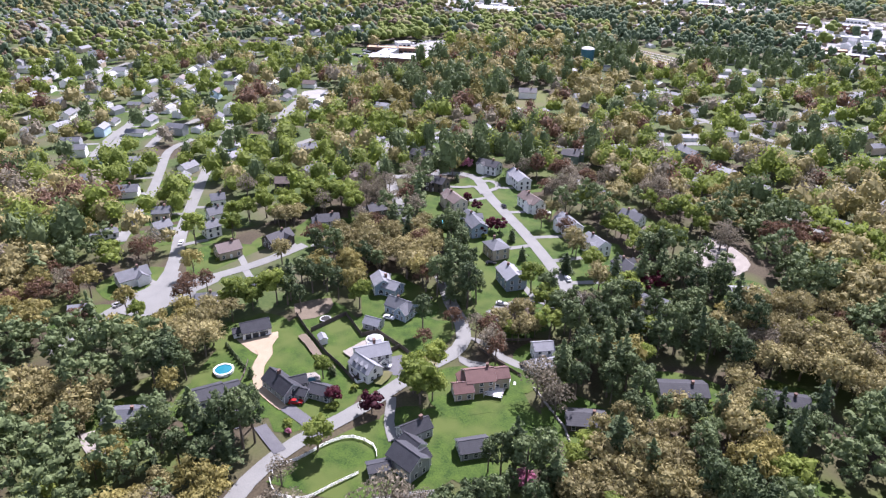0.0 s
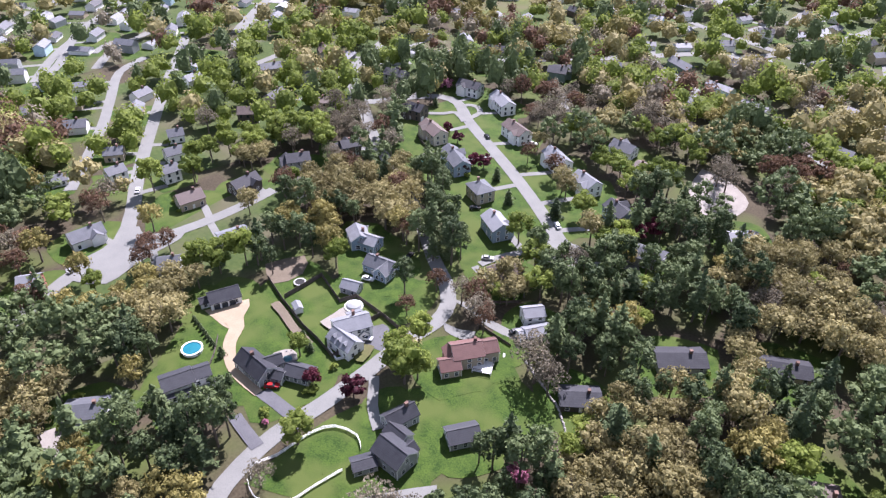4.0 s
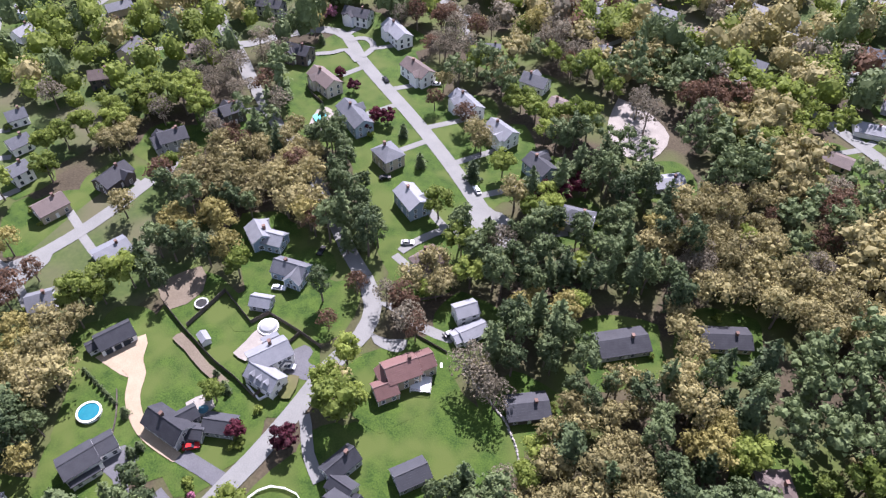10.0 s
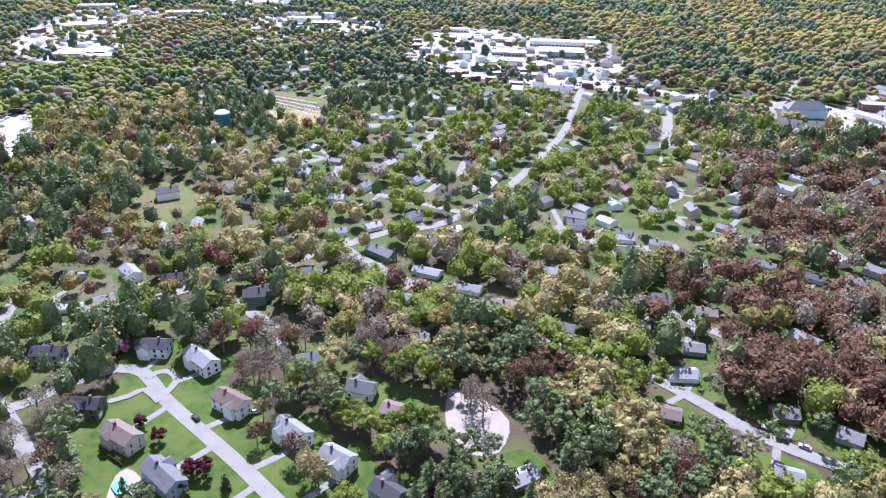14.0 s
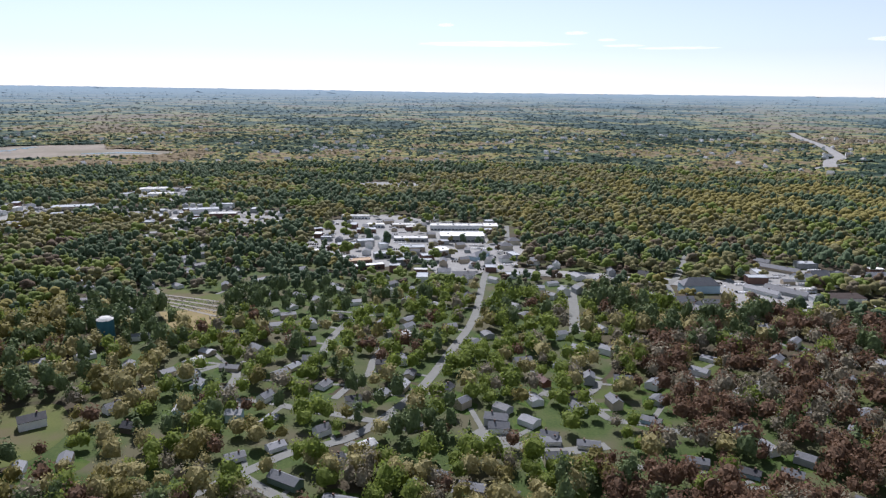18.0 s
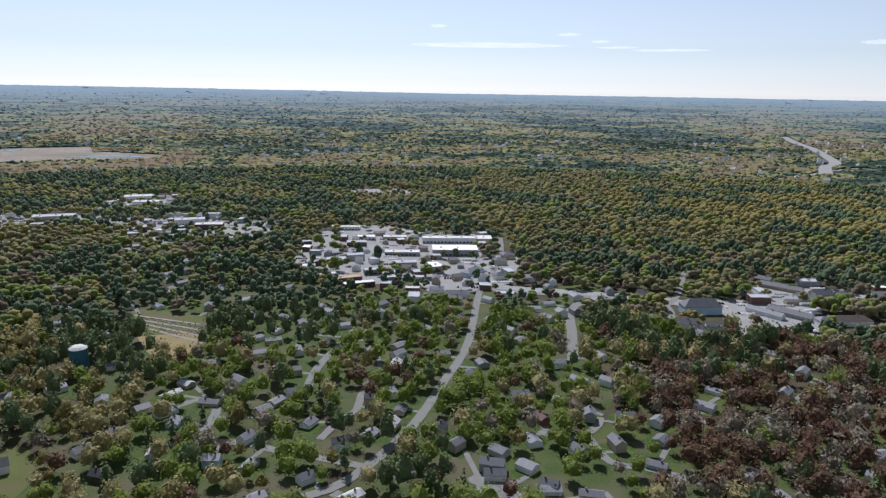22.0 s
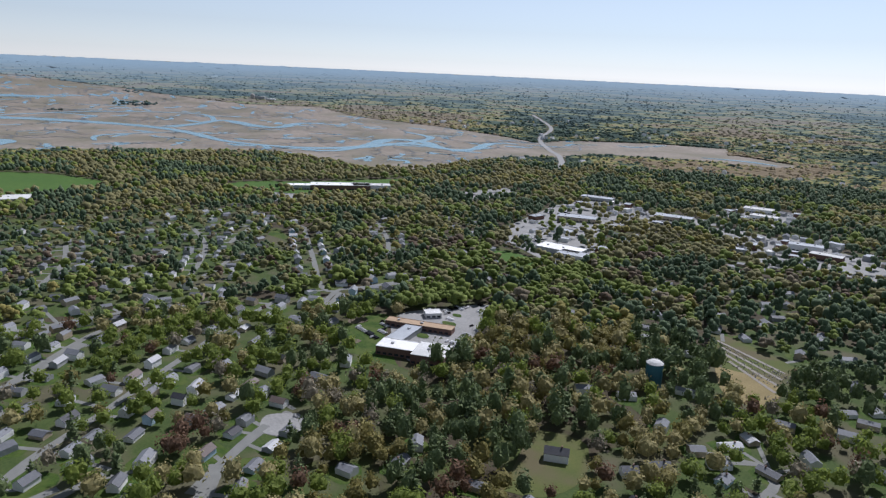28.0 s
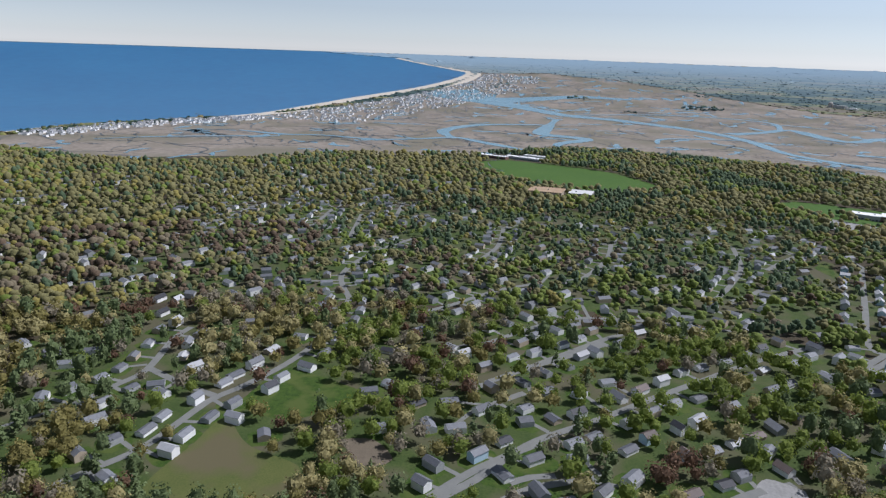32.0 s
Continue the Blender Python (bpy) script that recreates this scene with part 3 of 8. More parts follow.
FAR_ROADS = [
    [(-320, 165), (-332, 178), (-359, 200), (-381, 236), (-392, 258)],
    [(-400, 90), (-424, 112), (-455, 155), (-492, 201), (-526, 246), (-567, 300), (-600, 354)],
    [(-357, 47), (-389, 75), (-420, 112)],
    [(-533, 115), (-557, 147), (-586, 181)],
    [(-860, 528), (-846, 523), (-713, 460), (-613, 413), (-588, 418), (-553, 378)],
    [(-591, 447), (-588, 489), (-585, 533)],
    [(-345, -160), (-364, -146), (-390, -129), (-448, -113), (-468, -100), (-508, -79), (-554, -64), (-604, -60), (-663, -57)],
    [(-420, -205), (-439, -197), (-464, -186), (-489, -177), (-548, -182), (-573, -178)],
    [(-493, -179), (-471, -143), (-453, -107)],
    [(-572, 77), (-617, 123), (-643, 162), (-645, 220), (-638, 275)],
    [(-640, 20), (-662, 44), (-711, 88), (-740, 130)],
    [(-500, 78), (-527, 108), (-591, 175), (-610, 200)],
    [(-952, -297), (-1048, -280)], [(-1022, -220), (-1152, -218)], [(-946, -163), (-1054, -159)], [(-896, -102), (-1026, -110)], [(-1018, -58), (-1117, -58)],
    [(-355, 51), (-367, 63), (-376, 72), (-400, 90)], [(-350, 80), (-362, 92), (-371, 104), (-378, 120), (-386, 142)], [(-340, 172), (-354, 191), (-365, 207), (-376, 223), (-384, 238)],
    [(-529, 109), (-551, 137), (-578, 163), (-589, 179)], [(-461, 77), (-473, 89), (-487, 106)], [(-834, 408), (-877, 445), (-901, 468)], [(-715, 328), (-731, 348), (-759, 375)],
    [(-556, 376), (-583, 404), (-597, 425), (-590, 456), (-582, 487), (-572, 510)],
    [(-700, 300), (-760, 340), (-840, 380), (-930, 400)], [(-760, 180), (-840, 220), (-920, 240)], [(-663, -57), (-740, -80), (-830, -60), (-900, -20)],
    [(-800, 60), (-880, 90), (-980, 100)], [(-700, 560), (-760, 600), (-840, 640)],
]
for pts in FAR_ROADS:
    ribbon("road", pts, 6.0, **ROAD)
ribbon("road", [(-319, 150), (-325, 163), (-341, 182), (-360, 194)], 6.0, **ROAD)
ribbon("road", [(-275, 118), (-278, 126), (-284, 138), (-286, 152), (-287, 166)], 5.4, **ROAD)
ribbon("road", [(-375, 92), (-382, 104), (-385, 119)], 5.4, **ROAD)
ribbon("road", [(-240, 181), (-233, 194), (-222, 200), (-216, 208)], 5.0, **ROAD)
ribbon("road", [(-78, 404), (-69, 431), (-61, 445), (-61, 467), (-56, 509)], 5.4, **ROAD)
ribbon("road", [(56, 420), (69, 412), (83, 416), (95, 430), (98, 441)], 5.4, **ROAD)
ribbon("road", [(85, 416), (93, 385), (112, 379), (132, 369)], 6.0, **ROAD)
ribbon("road", [(159, 454), (171, 432), (209, 444), (251, 482), (280, 500)], 5.4, **ROAD)
ribbon("road", [(95, 330), (111, 324), (124, 321), (137, 315)], 5.0, **ROAD)
ribbon("road", [(216, 690), (236, 723), (267, 800), (279, 827)], 7.0, **ROAD)
ribbon("road", [(215, 702), (213, 667), (203, 632), (198, 606)], 7.0, **ROAD)
patch("ground_lawn_school", [(-663, 350), (-691, 369), (-691, 396), (-659, 386), (-642, 358)], "grass", 0.06, "open green lawn between gardens", "lawn")
patch("ground_lawn_park", [(-871, 484), (-871, 497), (-809, 475), (-783, 444), (-821, 450)], "grass", 0.06, "green park lawn between gardens", "lawn")
ribbon("road", [(-151, 404), (-151, 426), (-153, 442), (-166, 452)], 6.0, **ROAD)
ribbon("road", [(-151, 407), (-139, 399), (-120, 398), (-96, 388), (-75, 383), (-46, 374)], 6.0, **ROAD)
ribbon("road", [(-87, 581), (-100, 517), (-100, 467)], 6.5, **ROAD)
ribbon("road", [(26, 357), (37, 349), (62, 343)], 6.5, **ROAD)
patch("ground_turnaround", [(26 + 11 * math.cos(i * 0.628), 357 + 11 * math.sin(i * 0.628)) for i in range(10)], "asphalt", 0.1, "pale asphalt turning circle with houses round it", "road")
patch("ground_field", [(-258, 582), (-217, 590), (-204, 552), (-228, 537)], "dry_grass", 0.09, "brown dry grass field", "field")
ribbon("road", [(-2350, 2600), (-1976, 2311), (-1703, 1943), (-1448, 1701), (-1290, 1572), (-1135, 1366), (-1183, 1133), (-1144, 1016)], 16, mat="lot", lift=1.2, label="pale causeway road across the marsh", category="road", step=20)
ribbon("road", [(1442, 3113), (1394, 2902), (1341, 2632), (1192, 2217), (1092, 2081), (1000, 1900)], 34, mat="lot", lift=1.2, label="pale divided highway cutting through woods", category="highway", step=20)
ribbon("road", [(1259, 1989), (1162, 2040), (916, 1841)], 16, mat="lot", lift=1.2, label="pale highway ramp through woods", category="highway", step=20)
ribbon("road", [(-60, 1900), (-30, 1700), (40, 1560)], 14, mat="lot", lift=1.2, label="pale country road through woods", category="road", step=20)

LAWN = dict(mat="grass", lift=0.05, label="mown green spring lawn with worn patches", category="lawn")
patch("ground_lawn", [(-167, 138), (-166, 170), (-156, 195), (-132, 192), (-107, 167), (-92, 155), (-73, 158), (-34, 121), (-43, 109), (-46, 93), (-50, 83), (-46, 60), (-51, 54), (-72, 68), (-94, 92), (-113, 107), (-134, 107)], **LAWN)
patch("ground_lawn", [(-47, 33), (-33, 41), (-18, 30), (-1, 26), (6, 17), (-6, 4), (-23, -2), (-40, 9), (-53, 22)], **LAWN)
patch("ground_lawn", [(-54, -46), (-52, -14), (-37, 10), (-16, -10), (-32, -35)], **LAWN)
patch("ground_lawn", [(-110, -35), (-122, -12), (-113, -1), (-116, 14), (-114, 31), (-100, 29), (-69, 21), (-63, 4), (-63, -15), (-63, -25), (-69, -32), (-83, -27), (-98, -39)], **LAWN)
patch("ground_lawn", [(-121, 53), (-98, 49), (-74, 48), (-68, 54), (-61, 39), (-63, 26), (-82, 21), (-92, 26)], **LAWN)
patch("ground_lawn", [(-177, 3), (-165, 17), (-195, 28), (-193, 15)], **LAWN)
patch("ground_lawn", [(-211, 27), (-213, 54), (-248, 69), (-265, 70)], **LAWN)
patch("ground_lawn", [(-152, 23), (-150, 43), (-135, 51), (-143, 27)], **LAWN)
DRIVE = dict(mat="asphalt", lift=0.08, label="weathered grey asphalt driveway", category="driveway")
patch("ground_drive", [(-119.3, -11), (-112.5, 2.5), (-107, -4), (-103.5, -8), (-106, -11.5), (-112, -11.5)], "gravel", 0.09, "tan gravel apron before a garage", "driveway")
ribbon("ground_drive", [(-108, -7.5), (-103.9, -9.5), (-99.5, -15.7), (-91.9, -20.8), (-84.5, -22.9), (-75.6, -23.4)], (6, 4.6, 4, 3.6, 3.2, 3.0), mat="gravel", lift=0.10, label="tan gravel driveway sweeping past a house", category="driveway", step=2.5, clear=-1.0)
patch("ground_drive", [(-70.8, 17), (-68, 22.5), (-64.3, 21.6), (-63.9, 18.6), (-62, 17.7), (-57.3, 18.4), (-57.4, 13.2), (-66.1, 11.8), (-68.9, 12)], "new_asphalt", 0.08, "dark asphalt parking court beside a house", "driveway")
patch("ground_drive", [(-53, 36), (-47, 36.5), (-42, 39), (-41, 35), (-44, 33), (-50, 33)], **DRIVE)
patch("ground_drive", [(-59, 47), (-49, 50), (-41, 47), (-31, 47), (-30, 44), (-41, 43.5), (-49, 46)], **DRIVE)
patch("ground_bank", [(-124, 19), (-117, 32), (-109, 24), (-113, 13)], "dirt", 0.09, "bare brown earth bank", "ground")
patch("ground_turnaround", [(-57, 85), (-50, 93.5), (-52.5, 102.6), (-46, 104.5), (-41, 102), (-33.8, 98.5), (-34, 89.2), (-39, 86.2), (-46, 85.6)], "asphalt", 0.13, "pale asphalt street end with rounded kerbs", "road")
ribbon("road", [(-62.6, 69.6), (-60.9, 74.7), (-56.6, 83), (-50.5, 91)], 3.2, mat="asphalt", lift=0.13, label="curved pale driveway beside a lawn", category="driveway", step=2.5)
patch("ground_turnaround", [(-30, 93), (-34, 84), (-43, 84), (-48, 92), (-45, 103), (-36, 102)], "asphalt", 0.095, "asphalt turning circle at the end of a street", "road")
patch("ground_gravel", [(-27, 194), (-24, 171), (-12, 157), (-2, 160), (0, 178), (-14, 191)], "pale_gravel", 0.09, "pale gravel clearing under a bare tree", "clearing")
patch("ground_patio", [(-135, 123), (-133, 127), (-126, 124), (-122, 117), (-125, 112), (-132, 113)], "pale_gravel", 0.075, "pale paved patio round a small pool", "patio")
patch("ground_school_field", [(-498, 357), (-516, 404), (-506, 422), (-463, 386), (-445, 380), (-419, 365), (-405, 360), (-386, 355), (-391, 345), (-434, 340)], "grass", 0.05, "green school playing field", "field")
patch("ground_school_lot", [(-493, 414), (-505, 440), (-494, 474), (-473, 521), (-419, 450), (-412, 425), (-392, 408), (-395, 378), (-420, 375), (-460, 392)], "lot", 0.07, "pale worn asphalt school yard and car park", "car park")
patch("ground_field", [(-1560, 267), (-1509, 334), (-1376, 400), (-1292, 351), (-1304, 229), (-1400, 100), (-1561, 53), (-1623, 123)], "field_grass", 0.3, "smooth bright green farm field", "field")
patch("ground_field", [(-1210, 555), (-1269, 624), (-1211, 751), (-1162, 924), (-1102, 852), (-1067, 715), (-1149, 613)], "field_grass", 0.3, "green school sports field", "field")
patch("ground_field", [(-616, 645), (-623, 687), (-557, 690), (-570, 644)], "field_grass", 0.1, "small green ball field", "field")
patch("ground_field", [(-243, 310), (-276, 369), (-265, 384), (-246, 387), (-223, 355), (-225, 323)], "meadow", 0.06, "open grassy yard on a slope", "lawn")
patch("ground_field", [(-447, -93), (-502, -77), (-496, -50), (-467, -2), (-449, -23), (-429, -56)], "grass", 0.06, "wide open green lawn with shrubs", "lawn")
patch("ground_field", [(-393, -102), (-427, -94), (-397, -68), (-377, -31), (-349, -33), (-325, -69), (-345, -110)], "meadow", 0.06, "rough green pasture", "field")
patch("ground_dirt", [(-410, -14), (-412, 7), (-391, 22), (-383, 5)], "dirt", 0.08, "bare tan earth yard", "yard")
patch("ground_cemetery", [(-303, 633), (-285, 646), (-215, 622), (-218, 599), (-206, 564), (-215, 537), (-236, 539), (-266, 587)], "meadow", 0.06, "dry grass cemetery lawn", "cemetery")
patch("ground_field", [(-264, 573), (-216, 581), (-202, 535), (-223, 527), (-241, 539)], "dry_grass", 0.08, "dry brown field below the cemetery", "field")
TOWN = dict(mat="lot", lift=0.12, label="pale asphalt parking lots of a town centre", category="car park", rounded=False)
patch("pavement_town", [(-196, 836), (-195, 1015), (-152, 1074), (-99, 1078), (-39, 1024), (39, 1011), (54, 962), (35, 873), (75, 903), (90, 863), (64, 758), (32, 737), (19, 718), (-12, 690), (-39, 764), (-69, 753), (-112, 731), (-147, 770)], **TOWN)
patch("pavement_town", [(255, 712), (310, 712), (351, 793), (378, 762), (484, 742), (560, 750), (560, 712), (411, 700), (372, 692), (356, 680), (327, 604), (310, 610), (294, 619), (265, 596), (252, 600), (262, 648)], **TOWN)
patch("pavement_town", [(368, 631), (401, 632), (425, 640), (425, 618), (400, 613), (364, 609)], **TOWN)
patch("ground_lawn", [(299, 619), (309, 616), (304, 594), (286, 582)], "grass", 0.3, "small bright green lawn beside a car park", "lawn")
patch("pavement_town", [(-606, 1179), (-614, 1350), (-514, 1340), (-483, 1186), (-569, 1181)], **TOWN)
patch("pavement_town", [(-270, 1440), (-130, 1490), (-41, 1420), (-62, 1374), (-210, 1392)], **TOWN)
patch("pavement_town", [(-728, 803), (-804, 993), (-820, 1141), (-695, 1110), (-597, 1134), (-553, 1117), (-591, 1047), (-639, 963), (-608, 867), (-532, 757), (-541, 692), (-651, 726)], **TOWN)
patch("pavement_town", [(-450, 1006), (-452, 1134), (-382, 1120), (-333, 1031), (-361, 962), (-407, 936)], **TOWN)
patch("pavement_town", [(-571, 1072), (-527, 1110), (-404, 1096), (-272, 1088), (-243, 971), (-358, 966), (-385, 915), (-447, 988)], **TOWN)
patch("pavement_town", [(-1173, 609), (-1174, 725), (-1072, 671), (-1062, 586)], **TOWN)
patch("pavement_town", [(-991, 909), (-982, 1052), (-901, 1018), (-923, 885)], **TOWN)
patch("pavement_road_lot", [(-386, 262), (-368, 258), (-366, 240), (-380, 232), (-396, 244)], "lot", 0.13, "pale asphalt cul-de-sac", "road")


patch("ground_junction", [(-177.1, -29.3), (-168.6, -31.0), (-158.0, -24.3), (-159.6, -14.0), (-161.3, -1.3), (-162.0, 9.0), (-166.9, 13.2), (-173.5, 1.5), (-181.8, 3.4), (-184.6, -1.6), (-179.6, -6.7), (-178.6, -18.3)], "asphalt", 0.145, "wide worn asphalt junction with rounded corners", "road")
ribbon("road", [(-141.5, 167.5), (-141, 177), (-147, 182), (-152, 180.5), (-154, 176)], 3.2, mat="asphalt", lift=0.13, label="curved asphalt driveway loop round a shrub bed", category="driveway")
ribbon("road", [(-161.5, 159), (-155, 164), (-151, 169), (-141, 163)], 3.0, mat="asphalt", lift=0.13, label="short asphalt driveway to a dark house", category="driveway")
ribbon("road", [(-54, 3), (-51.5, 0.5), (-46, -6), (-39, -11)], 3.2, mat="asphalt", lift=0.13, label="narrow asphalt driveway beside a lawn", category="driveway")
ribbon("road", [(-74, -33.4), (-69, -34.6), (-60.4, -36.2)], 3.8, mat="new_asphalt", lift=0.13, label="short dark asphalt driveway", category="driveway")
ribbon("road", [(-50, -56), (-41.5, -50), (-30, -37), (-21.5, -25), (-13.5, -16)], 3.6, mat="asphalt", lift=0.13, label="pale lane under tall trees", category="road", clear=2.0)
patch("ground_drive", [(-76.6, -24.6), (-74.6, -20.3), (-60.2, -20.6), (-59.6, -25.0), (-68, -24.6)], "new_asphalt", 0.08, "dark asphalt parking bay beside a house", "driveway", rounded=False)
patch("ground_drive", [(-91.4, -35.6), (-92.2, -29.0), (-88.2, -26.9), (-84.3, -29.6), (-86.6, -31.6), (-83.4, -34.0), (-78, -37.5), (-80, -39.5), (-86, -36)], "new_asphalt", 0.08, "dark asphalt driveway beside a raised house", "driveway")
patch("ground_drive", [(-111, -72), (-107, -64), (-100, -66), (-97, -74)], "pale_gravel", 0.08, "pale gravel turning place before a house", "driveway")

GARDENS = dict(mat="garden", lift=-0.07, label="patchy garden grass and bare earth between houses", category="garden ground", clear=False)
for x0, y0, x1, y1 in ((-1100, -320, -640, 520), (-640, -300, -330, 380), (-330, 30, -190, 260), (-300, 420, 130, 720), (-60, 240, 330, 420), (-240, 270, -62, 418), (-175, -60, -120, 60)):
    dx, dy = x1 - x0, y1 - y0
    patch("ground_garden", [(x0 + dx * u, y0 + dy * v) for u, v in ((0.08, 0.12), (0.3, 0.02), (0.55, 0.06), (0.85, 0.0), (0.97, 0.2), (0.93, 0.5), (1.0, 0.8), (0.84, 0.97), (0.5, 0.94), (0.2, 1.0), (0.03, 0.86), (0.07, 0.5))], **GARDENS)

# ---- houses ----
HOMES = []          # x, y, reach
ROOF_WORD = {"dark": "dark slate-grey", "mid": "grey", "pale": "pale grey", "brown": "brown", "rust": "rust-red", "light": "pale weathered"}
WALL_WORD = {"white": "white clapboard", "blue": "slate-blue clapboard", "tan": "tan clapboard", "beige": "beige clapboard", "grey": "grey shingled", "dark": "dark brown clapboard", "green": "green clapboard", "brick": "red brick", "lightblue": "light blue clapboard", "brown": "brown shingled"}
SHARED = {}


def shared(key, make):
    if key not in SHARED:
        bm, mat = make()
        me = bpy.data.meshes.new(key.split()[0])
        bm.to_mesh(me)
        bm.free()
        me.materials.append(MATS[mat])
        SHARED[key] = me
    return SHARED[key]


def window_mesh():
    bm = bmesh.new()
    for a in ((-0.66, -0.03, -0.85, -0.54, 0.06, 0.85), (0.54, -0.03, -0.85, 0.66, 0.06, 0.85), (-0.54, -0.03, 0.75, 0.54, 0.06, 0.85), (-0.54, -0.03, -0.85, 0.54, 0.08, -0.75), (-0.54, -0.02, -0.04, 0.54, 0.05, 0.04)):
        box(bm, *a)
    return bm, "trim_white"


def dark_window():
    return box(bmesh.new(), -0.55, -0.02, -0.78, 0.55, 0.05, 0.78), "window_glass"


def pane_mesh():
    return box(bmesh.new(), -0.54, -0.02, -0.75, 0.54, 0.02, 0.75), "window_glass"


def door_mesh():
    bm = box(bmesh.new(), -0.5, -0.02, 0, 0.5, 0.06, 2.05)
    return box(bm, -0.35, 0.06, 0.3, 0.35, 0.09, 0.9), "trim_white"


def garage_mesh():
    bm = bmesh.new()
    for k in range(4):
        box(bm, -1.25, -0.02, 0.55 * k, 1.25, 0.05 + 0.01 * (k % 2), 0.55 * k + 0.52)
    return bm, "trim_white"


def child(name, me, parent, m):
    ob = new(name, me)
    ob.parent = parent
    ob.matrix_local = m
    return ob


def gable_walls(l, d, h, rise):
    bm = bmesh.new()
    p = [(-l, -d, 0), (l, -d, 0), (l, d, 0), (-l, d, 0), (-l, -d, h), (l, -d, h), (l, d, h), (-l, d, h), (-l, 0, h + rise), (l, 0, h + rise)]
    v = [bm.verts.new(c) for c in p]
    for f in ((0, 1, 5, 4), (2, 3, 7, 6), (1, 2, 6, 9, 5), (3, 0, 4, 8, 7)):
        bm.faces.new([v[i] for i in f])
    return bm


def hip_walls(l, d, h, rise):
    return box(bmesh.new(), -l, -d, 0, l, d, h)


def roof_slab(points, faces, thick=0.22):
    bm = bmesh.new()
    top = [bm.verts.new(p) for p in points]
    low = [bm.verts.new((x, y, z - thick)) for x, y, z in points]
    edges = {}
    for f in faces:
        bm.faces.new([top[i] for i in f])
        bm.faces.new([low[i] for i in reversed(f)])
        for a, b in zip(f, f[1:] + f[:1]):
            edges[(a, b)] = True
    for a, b in edges:
        if (b, a) not in edges:
            bm.faces.new((top[b], top[a], low[a], low[b]))
    return bm


def gable_roof(l, d, h, rise, over=0.45):
    s = rise / d
    e, x = h - s * over, l + 0.35
    return roof_slab([(-x, -d - over, e + 0.2), (x, -d - over, e + 0.2), (x, 0, h + rise + 0.2), (-x, 0, h + rise + 0.2), (x, d + over, e + 0.2), (-x, d + over, e + 0.2)], [(0, 1, 2, 3), (3, 2, 4, 5)])


def hip_roof(l, d, h, rise, over=0.45):
    a, b, k = l + over, d + over, max(0.3, l - d)
    return roof_slab([(-a, -b, h), (a, -b, h), (a, b, h), (-a, b, h), (-k, 0, h + rise), (k, 0, h + rise)], [(0, 1, 5, 4), (1, 2, 5), (2, 3, 4, 5), (3, 0, 4)])


